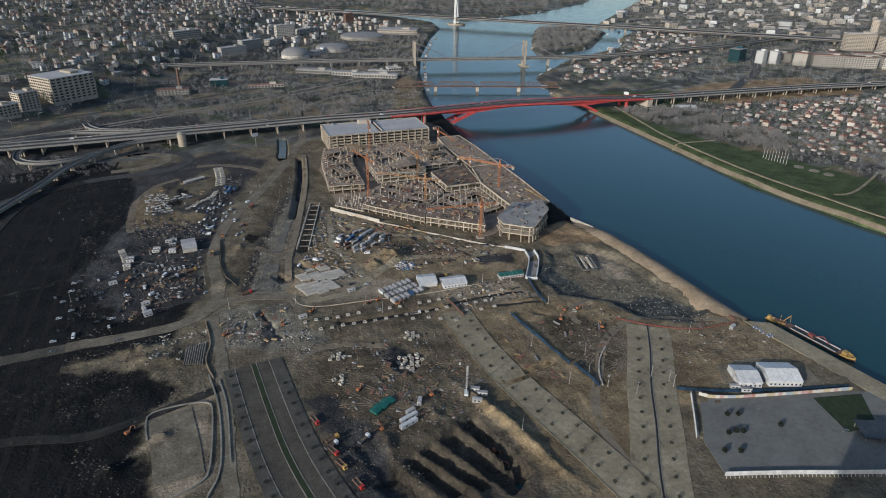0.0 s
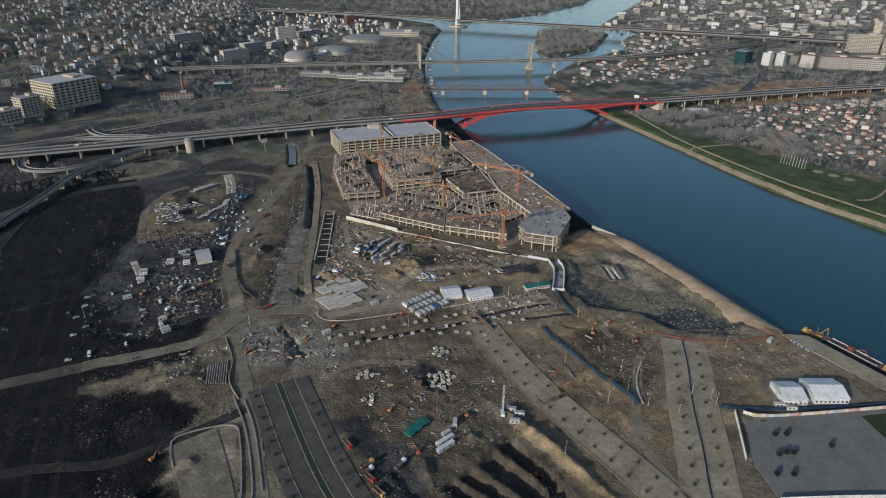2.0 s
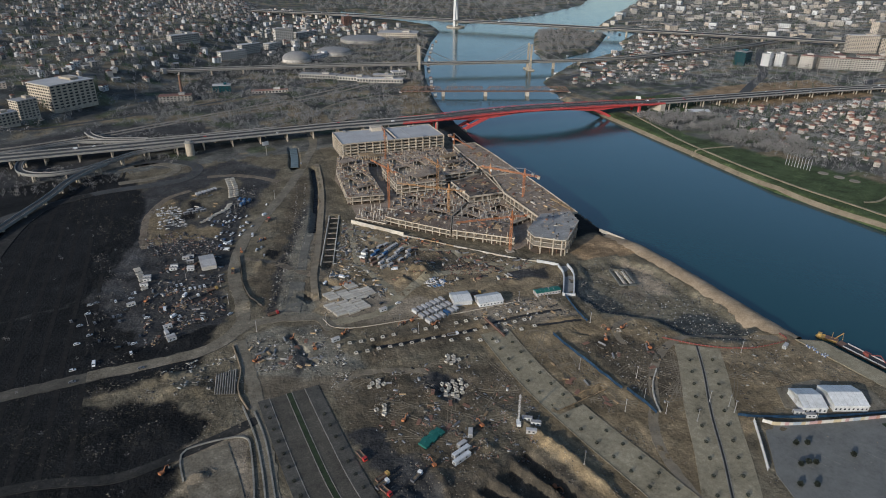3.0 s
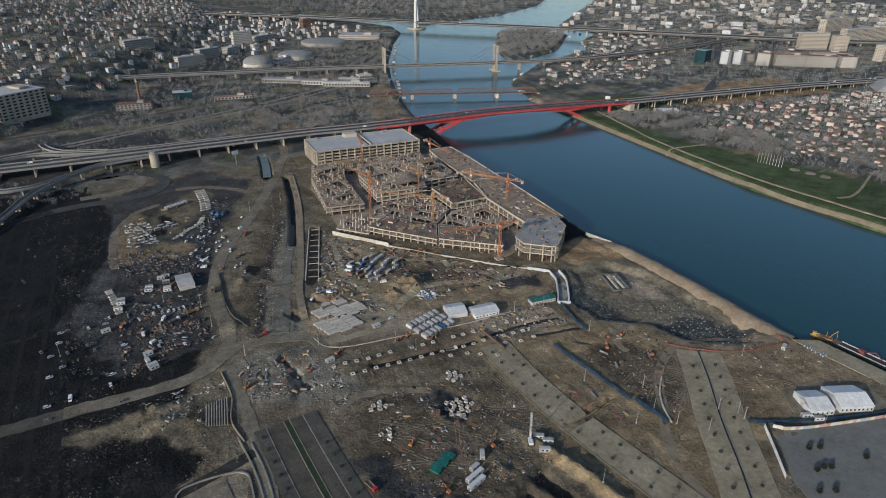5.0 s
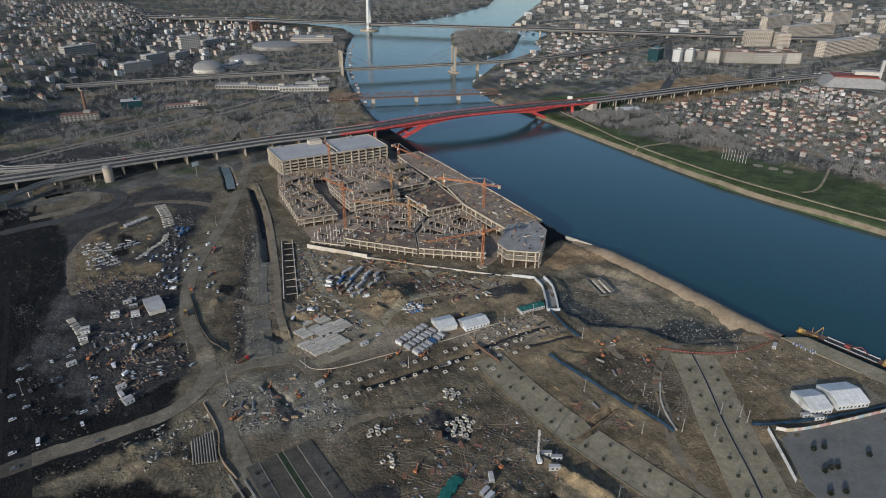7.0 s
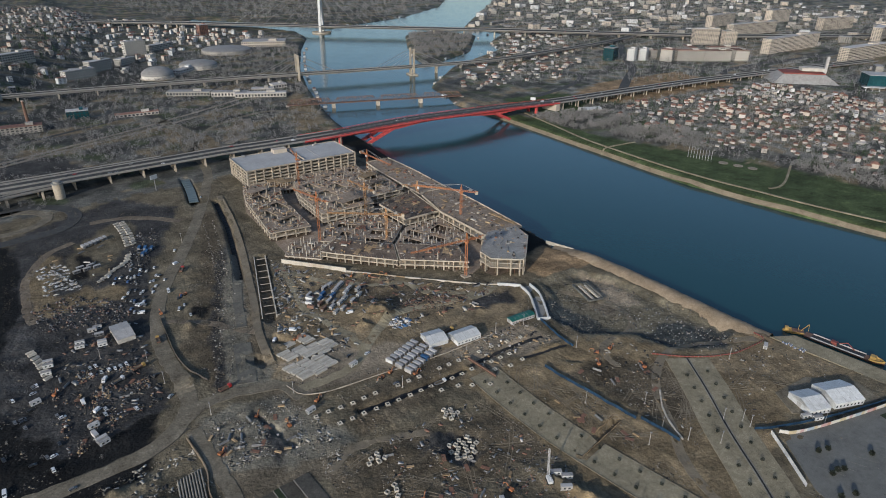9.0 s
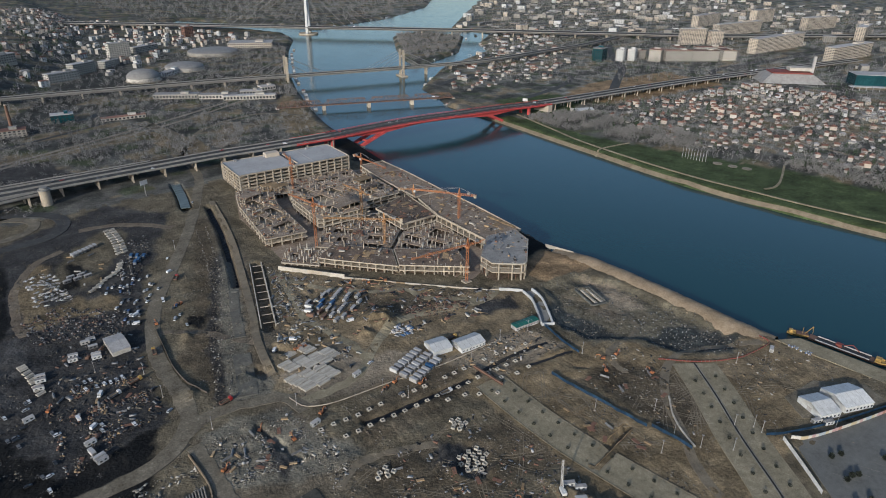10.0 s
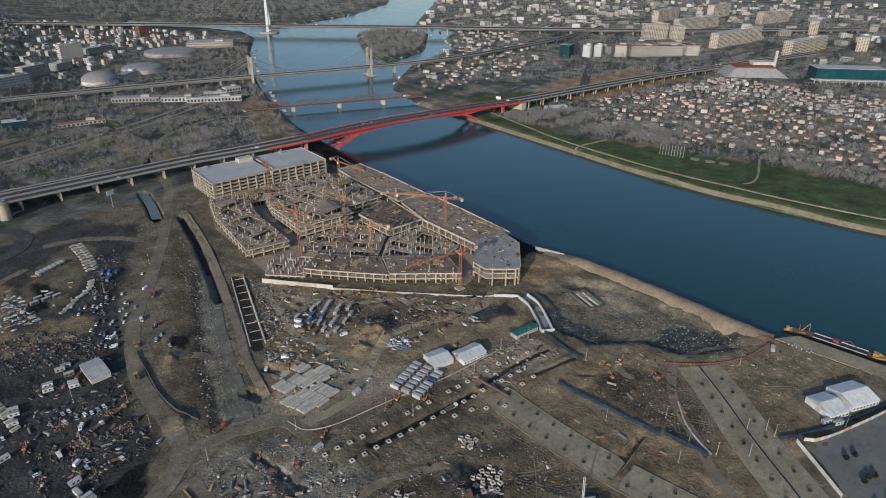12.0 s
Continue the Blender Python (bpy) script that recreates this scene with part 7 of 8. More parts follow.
def truck_of(cab_paint, bed, label):
    def build():
        c = thing("dump_truck", label, "truck", group="trucks on the site")
        part("chassis", Shape().box(0, 0, .7, 8.2, .9, .3), STEEL, c)
        part("cab", Shape().add([(2.3, -1.2, .8), (4.3, -1.2, .8), (4.3, 1.2, .8), (2.3, 1.2, .8), (2.3, -1.15, 2.9), (4.0, -1.15, 2.9), (4.0, 1.15, 2.9), (2.3, 1.15, 2.9)], [(3, 2, 1, 0), (4, 5, 6, 7), (0, 1, 5, 4), (1, 2, 6, 5), (2, 3, 7, 6), (3, 0, 4, 7)]), cab_paint, c)
        part("windscreen", Shape().add([(4.24, -1.0, 1.75), (4.24, 1.0, 1.75), (4.07, 1.0, 2.7), (4.07, -1.0, 2.7)], [(0, 1, 2, 3)]), GLASS, c)
        b = Shape().box(-1.2, 0, 1.05, 6.2, 2.4, .15)
        for x, y, sx, sy in ((-1.2, -1.2, 6.2, .12), (-1.2, 1.2, 6.2, .12), (1.85, 0, .12, 2.4), (-4.25, 0, .12, 2.4)):
            b.box(x, y, 1.2, sx, sy, 1.1)
        part("tipper_body", b, bed, c)
        part("load", Shape().box(-1.2, 0, 1.2, 5.9, 2.2, .6), DIRT, c)
        wheels(c, (3.3, -1.8, -3.1), 2.1, .5)
        return c
    return build


def excavator():
    c = thing("excavator", "orange tracked excavator with its arm lowered", "excavator", group="excavators on the site")
    for s in (-1, 1):
        part("track", Shape().add([(x, s * 1.2 + w, z) for w in (-.3, .3) for x, z in ((-1.9, .1), (1.9, .1), (2.2, .5), (1.9, .9), (-1.9, .9), (-2.2, .5))], [tuple(range(6)), tuple(range(11, 5, -1))] + [(i, 6 + i, 6 + (i + 1) % 6, (i + 1) % 6) for i in range(6)]), RUBBER, c)
    part("house", Shape().box(-.7, 0, 1.05, 3.4, 2.5, 1.3).box(-1.9, 0, 1.2, .9, 2.4, 1.5), ORANGE, c)
    part("cab", Shape().box(.9, .75, 1.1, 1.4, 1.0, 1.8), GLASS, c)
    boom = part("boom", Shape().beam((1.0, -.3, 1.9), (3.2, -.3, 4.3), .45).beam((3.2, -.3, 4.3), (5.4, -.3, 3.6), .4), ORANGE, c)
    part("arm", Shape().beam((5.3, -.3, 3.8), (6.0, -.3, 1.4), .35), ORANGE, boom)
    part("bucket", Shape().add([(5.5, -.9, .2), (6.5, -.9, .4), (6.4, -.9, 1.4), (5.7, -.9, 1.3), (5.5, .3, .2), (6.5, .3, .4), (6.4, .3, 1.4), (5.7, .3, 1.3)], [(0, 1, 2, 3), (7, 6, 5, 4), (0, 4, 5, 1), (1, 5, 6, 2), (2, 6, 7, 3), (3, 7, 4, 0)]), STEEL, boom)
    return c


for k, (x, y) in enumerate(((-12, 399), (-9.5, 399), (-13, 392), (-8.5, 391.5), (-5, 391), (-2.5, 390), (.2, 390.5), (3, 391), (26, 446), (23.5, 437), (44, 453), (60, 488), (-21, 372), (-17, 362), (-9, 383), (-57, 332), (117, 362), (72, 366), (83, 366))):
    car(0 if k % 3 else 1, x, y, 95 + site.uniform(-8, 8)) if k < 8 else repeat("van", van, x, y, site.uniform(0, 360))
for x, y, t in ((37, 462, 60), (32, 463, 60), (30, 455, 65), (45, 418, 80), (-14, 361, 100), (-15, 357, 95), (12, 372, 20), (103, 322, 10), (94, 326, 30), (86, 366, 150), (80, 369, 20), (94, 357, 60), (252, 113, -8), (100, 292, 0), (12, 351, 30), (-3, 352, 100), (-66, 320, 5), (-36, 318, 5), (66, 509, 60), (47, 470, 58), (118, 600, 65)):
    car(site.choice((0, 0, 1, 1, 2, 5, 4, 5)), x, y, t)
for k in range(46):
    x, y = site.uniform(20, 48), site.uniform(425, 500)
    if away(np.array([x]), np.array([y]), ROAD_WEST)[0] > 5.5:
        car(site.choice((0, 0, 1, 1, 2, 4, 5)), x, y, 60 + site.uniform(-10, 10))
for k in range(26):
    car(site.choice((0, 1, 2, 5, 5)), site.uniform(-72, -30), site.uniform(330, 400), site.choice((10, 100)) + site.uniform(-8, 8))
for n, (x, y, t) in enumerate(((42.3, 214.7, -78), (46, 200.5, 18), (44.6, 197, 20), (44.4, 193.5, -70), (45.3, 185, -72), (58.2, 195, 30), (48.3, 172.5, -75), (7, 383, 12), (-4, 378, 20), (34, 340, 10), (150, 312, 0), (118, 280, -5), (60, 476, 60), (22, 402, 80))):
    k = n % 3
    repeat("truck%d" % k, truck_of((CARS[3], YELLOW, CARS[0])[k], (RUST, RUST, CARS[5])[k], ("red dump truck with a rusty tipper", "yellow dump truck with a rusty tipper", "white dump truck with a grey tipper")[k]), x, y, t)
for x, y, t in ((66.7, 227.8, 40), (67, 198, 100), (107, 163, -60), (50, 442, 200), (-30, 386, 60), (80, 357, 10), (84, 356, 190), (197, 247, 120), (190, 240, 60), (32, 429, 90), (108, 170, -70), (64, 305, 30), (46, 298, 90), (103, 301, 20), (97, 300, 200), (205, 244, 10), (-32, 240, 40), (38, 314, 45), (96, 210, 100), (160, 388, 140), (142, 400, 50), (112, 292, 10), (206, 224, 80), (16, 300, 30), (150, 392, 130)):
    repeat("digger", excavator, x, y, t).scale = (.8, .8, .8)


def drill_rig():
    c = ground_thing("drill_rig", "white lattice piling rig with a tall leaning mast", "piling rig", 111, 203, 60)
    part("carrier", Shape().box(0, 0, .8, 5, 2.6, 1.6), WHITE, c)
    part("track", Shape().box(0, -1.3, 0, 5.4, .7, .9), RUBBER, c)
    part("track", Shape().box(0, 1.3, 0, 5.4, .7, .9), RUBBER, c)
    part("mast", lattice(Shape(), (2.6, 0, .8), (4.4, 0, 19), .8, .09, 1.5), PALEROOF, c)
    part("stay", Shape().beam((-1.5, 0, 2.2), (4.0, 0, 9.5), .2), WHITE, c)
    part("cab", Shape().box(1.4, -.9, 2.4, 1.4, 1.0, 1.4), GLASS, c)


drill_rig()


# ---- boats on the river ----
def boat_hull(L, w, h, paint, parent, name="hull"):
    plan = [(-L / 2, -w / 2), (L * .36, -w / 2), (L / 2, 0), (L * .36, w / 2), (-L / 2, w / 2)]
    low = [(x * .96, y * .8) for x, y in plan]
    n = len(plan)
    return part(name, Shape().add([(x, y, -.8) for x, y in low] + [(x, y, h) for x, y in plan], [tuple(range(n - 1, -1, -1)), tuple(range(n, 2 * n))] + [(i, (i + 1) % n, n + (i + 1) % n, n + i) for i in range(n)]), paint, parent)


def work_barge(x, y, turn, L, label, paint, crane):
    b = thing("work_barge", label, "barge", x, y, WATER_Z, turn, size=1.0)
    boat_hull(L, 6, 1.3, paint, b)
    part("deck_rail", Shape().box(-2, -2.8, 1.3, L * .7, .12, .6).box(-2, 2.8, 1.3, L * .7, .12, .6), YELLOW, b)
    part("hold", Shape().box(-3, 0, 1.3, L * .55, 4.6, .9), RUST, b)
    part("wheelhouse", Shape().box(L * .33, 0, 1.3, 2.6, 3, 2.4), WHITE if crane else YELLOW, b)
    part("wheelhouse_window", Shape().box(L * .33 + 1.72, 0, 2.6, .08, 3.2, .9), GLASS, b)
    if crane:
        part("deck_crane", Shape().box(-1, 0, 2.2, 4, 3, 2).beam((0, 0, 4), (9, 0, 7.5), .6).beam((9, 0, 7.5), (12, 0, 4.5), .45), NET, b)
    else:
        part("boom", Shape().beam((-L * .3, 0, 1.6), (-L * .62, 0, 9), .45).beam((-L * .62, 0, 9), (-L * .66, 0, 3), .25), YELLOW, b)
        part("mast", Shape().tube((-L * .2, 0, 1.3), (-L * .2, 0, 7), .15), YELLOW, b)
    return b


work_barge(308.3, 193, 118, 15, "yellow dredger with a raised boom at the quay", YELLOW, False)


def cargo_barge():
    b = thing("cargo_barge", "long brown cargo barge with yellow bow and a red deck crane", "barge", 311.3, 167.5, WATER_Z, -86, size=1.0)
    L, w = 54, 7.6
    boat_hull(L, w, 1.5, RUST, b)
    part("coaming", Shape().box(-4, w / 2 - .5, 1.5, L * .66, .3, .9).box(-4, .5 - w / 2, 1.5, L * .66, .3, .9), PALEROOF, b)
    part("hold_floor", Shape().box(-4, 0, 1.5, L * .66, w - 1.4, .12), BLACKM, b)
    part("foredeck", Shape().prism([(L * .31, -w * .45), (L * .40, -w * .42), (L * .485, 0), (L * .40, w * .42), (L * .31, w * .45)], 1.5, 2.1), YELLOW, b)
    part("bulwark", Shape().beam((L * .32, -w * .47, 2.3), (L * .41, -w * .43, 2.5), .2, .9).beam((L * .41, -w * .43, 2.5), (L * .49, 0, 2.8), .2, .9).beam((L * .49, 0, 2.8), (L * .41, w * .43, 2.5), .2, .9).beam((L * .41, w * .43, 2.5), (L * .32, w * .47, 2.3), .2, .9), YELLOW, b)
    part("wheelhouse", Shape().box(L * .35, 0, 2.1, 3.4, 3.6, 2.2).box(L * .35, 0, 4.3, 3.9, 4.1, .2), YELLOW, b)
    crane = part("deck_crane", Shape().tube((-6, 0, 1.6), (-6, 0, 2.6), 1.6, n=12).box(-6.6, 0, 2.6, 4.4, 3.0, 1.7), NET, b, "red slewing deck crane")
    part("boom", Shape().beam((-4.4, 0, 3.6), (1.5, .6, 6.4), .55).beam((1.5, .6, 6.4), (6.5, 1, 2.6), .45), NET, crane)
    part("crane_cab", Shape().box(-4.2, -1.0, 2.8, 1.3, 1.1, 1.6), GLASS, crane)
    part("bollard", Shape().tube((L * .44, 0, 2.1), (L * .44, 0, 2.8), .3, n=8), STEEL, b)


cargo_barge()


def house_boat(k):
    def build():
        b = thing("house_boat", ("white", "grey", "brown")[k] + " moored house boat with a flat roof", "boat", group="moored house boats")
        part("pontoon", Shape().box(0, 0, -.4, 16, 7, 1.0), STEEL, b)
        part("cabin", Shape().box(-.8, 0, .6, 12, 5.6, 2.8), (WHITE, PALEROOF, BEIGE)[k], b)
        part("roof", Shape().box(-.8, 0, 3.4, 12.8, 6.4, .3), (WHITE, TILE, PALEROOF)[k], b)
        part("window_band", Shape().box(-.8, -2.82, 1.4, 9, .08, 1.1), GLASS, b)
        part("gangway", Shape().box(9.5, 0, .7, 4, 1.2, .2), FORM, b)
        return b
    return build


for n, (x, y, t) in enumerate(((378, 845, 70), (392, 884, 70), (400, 905, 66), (412, 930, 68), (424, 958, 66), (449, 1018, 66), (458, 1040, 66), (466, 1058, 64), (480, 1085, 62), (497, 1120, 62), (512, 1150, 62), (540, 1205, 62), (562, 1245, 60), (585, 1290, 60), (620, 1345, 60),
                               (552, 800, 100), (536, 752, 120), (600, 880, 30), (640, 915, 30), (690, 948, 30), (760, 985, 28), (800, 1004, 30), (850, 1030, 30), (905, 1055, 30), (965, 1120, 50), (985, 1150, 55), (1000, 1170, 60), (770, 1060, 30), (850, 1098, 35), (905, 1150, 45), (1040, 1260, 55), (1100, 1290, 60), (745, 1135, 60), (1030, 1435, 10), (985, 1420, 20), (880, 1655, 30), (930, 1680, 30), (1010, 1716, 10), (1100, 1748, 10), (1180, 1775, 15))):
    repeat("house_boat%d" % (n % 3), house_boat(n % 3), x, y, t, z=WATER_Z)


# ---- quay goods, flags and traffic ----
def drum_stack():
    d = thing("goods_pallet", "pallet of mixed white and blue goods on the quay", "pallet", group="goods on the quay")
    part("pallet", Shape().box(0, 0, 0, 1.6, 1.6, .15), FORM, d)
    for i in (-.4, .4):
        for j in (-.4, .4):
            part("drum", Shape().tube((i, j, .15), (i, j, 1.1), .35, n=10), CARS[4] if i * j > 0 else WHITE, d)
    return d


for k in range(34):
    repeat("drums", drum_stack, 284 + k % 6 * 1.9 + site.uniform(-.4, .4), 189 - k // 6 * 2.2 + site.uniform(-.4, .4), site.uniform(0, 90))
for k in range(9):
    y = 406 - k * 2.9
    def flag_pole():
        p = thing("flag_pole", "slim white flag pole on the riverside lawn", "pole", group="flag poles on the lawn")
        part("shaft", Shape().tube((0, 0, 0), (0, 0, 15), .28, .16, 6), WHITE, p)
        part("foot", Shape().tube((0, 0, 0), (0, 0, .4), .6, n=8), CONCRETE, p)
        return p
    repeat("flag_pole", flag_pole, 551.5 + k * .5, y, 0)
for x, y in ((560, 372), (563, 358), (566, 345)):
    s = solo("round_bed", Shape().tube((x, y, .1), (x, y, .5), 4.5, n=18), PALE, "pale round paved bed in the lawn", "paving", "structure")
for path, n, seed in ((cut(HIGHWAY, -420, 290), 24, 1), (cut(HIGHWAY, 291, 604), 12, 2), (cut(HIGHWAY, 606, 1390), 34, 3), (RAILWAY, 0, 4), (FAR_BRIDGE, 14, 5)):
    L, g = path_length(path), random.Random(seed)
    for k in range(n):
        (x, y, z), turn = along(path, g.uniform(5, L - 5))
        a, side = radians(turn), g.choice((-1, 1))
        o = side * g.choice((3, 6, 9))
        kind = g.random()
        px, py = x + math.sin(a) * o, y - math.cos(a) * o
        if kind < .16:
            repeat("van", van, px, py, turn + (180 if side < 0 else 0), z=z + .13)
        else:
            car(g.choice((0, 0, 1, 2, 5, 3)), px, py, turn + (180 if side < 0 else 0), z=z + .13)


def billboard(x, y, turn):
    b = ground_thing("billboard", "white billboard on a tall steel post", "billboard", x, y, turn)
    part("post", Shape().tube((0, 0, 0), (0, 0, 14), .5, n=8), STEEL, b)
    part("board", Shape().box(0, 0, 14, 9, .5, 5), WHITE, b)


billboard(585, 655, -60), billboard(94, 640, 20), billboard(205, 640, 0)

# ---- loose goods and rubble ----


def pieces(name, label, category, pts, size, mats, seed, flat=.6, long=1.0):
    """Many loose blocks in one mesh; each is a skewed box."""
    g = np.random.RandomState(seed)
    n = len(pts)
    c = np.c_[pts, on_sheet(pts[:, 0], pts[:, 1])] * U
    s = g.uniform(size[0], size[1], n) * g.uniform(.6, 1.2, n)
    a = g.uniform(0, 6.28, n)
    corner = np.array([(-1, -1, 0), (1, -1, 0), (1, 1, 0), (-1, 1, 0), (-1, -1, 1), (1, -1, 1), (1, 1, 1), (-1, 1, 1)], float)
    V = corner[None] * np.stack([s * long, s * g.uniform(.5, 1, n), s * flat * g.uniform(.6, 1.5, n)], 1)[:, None] + g.normal(size=(n, 8, 3)) * (s * .12)[:, None, None]
    x = V[..., 0] * np.cos(a)[:, None] - V[..., 1] * np.sin(a)[:, None]
    y = V[..., 0] * np.sin(a)[:, None] + V[..., 1] * np.cos(a)[:, None]
    V = np.stack([x, y, V[..., 2] - .1], -1) + c[:, None]
    quad = np.array([(4, 5, 6, 7), (0, 1, 5, 4), (1, 2, 6, 5), (2, 3, 7, 6), (3, 0, 4, 7)])
    F = (quad[None] + (np.arange(n) * 8)[:, None, None]).reshape(-1, 4).astype(np.int32)
    me = bpy.data.meshes.new(name)
    me.vertices.add(n * 8), me.loops.add(len(F) * 4), me.polygons.add(len(F))
    me.vertices.foreach_set("co", V.astype(np.float32).ravel())
    me.loops.foreach_set("vertex_index", F.ravel())
    me.polygons.foreach_set("loop_start", np.arange(0, len(F) * 4, 4, dtype=np.int32))
    for m in mats:
        me.materials.append(m)
    me.polygons.foreach_set("material_index", np.repeat(g.randint(0, len(mats), n), 5).astype(np.int32))
    me.update()
    me.validate()
    return tagged(new(name, me), label, category, kind="stuff")


def sown(poly, n, seed, gap=0, keep=.0):
    g = np.random.RandomState(seed)
    x0, x1, y0, y1 = min(p[0] for p in poly), max(p[0] for p in poly), min(p[1] for p in poly), max(p[1] for p in poly)
    X, Y = g.uniform(x0, x1, n * 5), g.uniform(y0, y1, n * 5)
    ok = inside(X, Y, poly)
    if gap:
        ok &= rough(X, Y, gap, seed % 5) > keep
    for p, h in FLAT[:7]:
        ok &= away(X, Y, p) > h * .95
    return np.stack([X, Y], 1)[ok][:n]


SITE = [(-20, 100), (290, 100), (282, 200), (225, 330), (118, 440), (100, 560), (60, 470), (25, 350), (-20, 300)]
SOILED = (ROCK, DIRT, DARK, PALE)
pieces("rubble", "loose stones and clods over the building site", "rubble", sown(SITE, 14000, 31, 20, .25), (.13, .5), SOILED, 31)
pieces("rubble", "broken concrete and stones in heaps", "rubble", sown([(8, 262), (60, 262), (58, 322), (12, 320)], 2600, 32, 10, .15), (.12, .4), (ROCK, PIPE, DIRT, DARK, ROCK), 32)
pieces("rubble", "rows of broken stone beside the site road", "rubble", np.concatenate([np.stack([np.interp(t, [0, 1], [99 + o, 27 + o]), np.interp(t, [0, .5, 1], [545, 415, 338])], 1) + np.random.RandomState(5).normal(size=(len(t), 2)) * .45 for o in (1, 8) for t in [np.linspace(0, 1, 300)]]), (.2, .55), (ROCK, PIPE, DARK, ROCK), 33)
pieces("rubble", "scattered slate and stone in the low bed", "rubble", sown([(232, 322), (262, 318), (276, 290), (277, 215), (262, 204), (232, 222), (226, 245), (205, 262), (203, 285), (222, 300)], 3600, 34, 8, .3), (.12, .4), (ROCK, MUD, MUD, DARK), 34)
pieces("scrap", "scrap metal, crates and machine parts in the yard", "scrap", sown([(-24, 449), (16, 432), (22, 458), (-6, 486), (-26, 478)], 1700, 35, 5, .1), (.25, .8), (DARK, RUST, STEEL, DARK, DARK, BLACKM, ROCK), 35, .8)
pieces("scrap", "scrap, pallets and crates round the yard", "scrap", sown([(-34, 335), (8, 352), (8, 388), (-30, 405)], 1100, 36, 6, .3), (.25, .7), (DARK, RUST, STEEL, FORM, DARK, ROCK), 36, .8)
pieces("scrap", "crates and machine parts beside the road", "scrap", sown([(30, 470), (62, 530), (68, 560), (52, 555), (26, 490)], 700, 37, 6, .1), (.3, .9), (DARK, STEEL, BLACKM, ROCK, DARK), 37, .8)
pieces("building_goods", "bundles of pale pipes and boards in the goods yard", "goods", sown([(-16, 490), (4, 490), (2, 536), (-14, 540)], 420, 38, 5, .2), (.3, .7), (WHITE, PALEROOF, PIPE, ROCK), 38, .7, 2.4)
pieces("rebar_bundles", "rusty reinforcement bundles and timber before the frames", "goods", sown([(124, 430), (200, 338), (206, 330), (186, 326), (150, 365), (112, 430)], 1300, 39, 9, .35), (.2, .5), (REBAR, FORM, DIRT, ROCK, RUST, DARK), 39, .5, 2.2)
pieces("rebar_bundles", "cut reinforcement and boards beside the pits", "goods", sown([(60, 200), (110, 185), (130, 215), (92, 225), (70, 222)], 900, 40, 7, .2), (.2, .5), (REBAR, STEEL, ROCK, DIRT, DARK), 40, .4, 2.2)
pieces("rubble", "stones and scraps beside the channel", "rubble", sown([(112, 455), (122, 430), (104, 392), (84, 372), (88, 392)], 1100, 47, 6, .1), (.15, .6), (ROCK, STEEL, DARK, PIPE), 47)
for poly, n, seed, label, size, mats, long in (
        ([(10, 264), (58, 264), (58, 300), (12, 318)], 420, 61, "concrete blocks, kerb stones and boards at the avenue's head", (.2, .65), (PIPE, ROCK, ROCK, ROCK, STEEL, DARK), 2.2),
        ([(64, 340), (104, 332), (112, 440), (96, 420)], 360, 62, "boards, pipes and blocks beside the drain works", (.3, 1.0), (PIPE, FORM, ROCK, STEEL, DARK), 2.4),
        ([(118, 430), (150, 392), (206, 336), (180, 318), (140, 330), (112, 345), (106, 400)], 320, 63, "boards, panels and steel lying before the frames", (.3, 1.2), (PIPE, FORM, REBAR, DARK, DARK, STEEL), 2.6),
        ([(140, 274), (190, 268), (192, 296), (136, 298)], 320, 64, "blocks and boards along the footings", (.25, .8), (PIPE, ROCK, DARK, FORM), 1.8),
        ([(232, 318), (258, 314), (272, 288), (275, 216), (262, 208), (236, 224), (228, 262), (206, 270), (206, 290)], 420, 65, "pale blocks, pipes and debris over the low bed", (.2, .7), (ROCK, ROCK, PALE, DARK, MUD), 2.2),
        ([(64, 205), (120, 200), (126, 262), (70, 262), (52, 230)], 240, 66, "machine parts and boards on the brown ground", (.2, .8), (DARK, STEEL, ROCK, REBAR, PALEROOF), 2.0),
        ([(174, 250), (226, 240), (276, 200), (280, 172), (214, 170), (176, 190)], 300, 67, "scattered boards and blocks on the clay", (.2, .7), (ROCK, DARK, PIPE, FORM), 2.0),
        ([(-26, 340), (10, 352), (20, 440), (-20, 440)], 260, 68, "crates, boards and machine parts in the yard", (.3, 1.2), (DARK, DARK, STEEL, RUST, BLACKM, ROCK), 2.2),
        ([(-24, 286), (8, 286), (8, 316), (-30, 312)], 240, 69, "pale spoil blocks and pipes beside the road", (.25, .8), (ROCK, PALE, PIPE, DARK), 1.8)):
    pieces("site_clutter", label, "clutter", sown(poly, n, seed, 8, .1), size, mats, seed, .5, long)
pieces("tarped_goods", "heap of blue-grey wrapped building goods", "goods", sown([(128, 338), (136, 342), (142, 336), (136, 329), (129, 331)], 70, 92), (.6, 1.1), (PALEROOF, ROOFGREY, PALEROOF, BLUE), 92, .8, 1.5)
pieces("rebar_bundles", "rusty reinforcement and dark brush before the frames", "goods", sown([(145, 352), (160, 353), (180, 340), (184, 330), (166, 331), (148, 342)], 420, 93), (.25, .7), (REBAR, DARK, DARK, RUST, DIRT), 93, .5, 2.2)
shore = np.random.RandomState(9)
edge = np.concatenate([np.stack([np.interp(t, [0, .1, .4, .7, 1], [287, 290, 298, 305, 314]), np.interp(t, [0, .1, .4, .7, 1], [350, 376, 437, 510, 600])], 1) for t in [shore.uniform(0, 1, 900)]]) + shore.normal(size=(900, 2)) * np.array([2.6, 1.5])
pieces("shore_rocks", "dark rocks and broken concrete along the shore", "rocks", edge, (.5, 1.7), (ROCK, DARK, DARK, MUD), 91, .8)
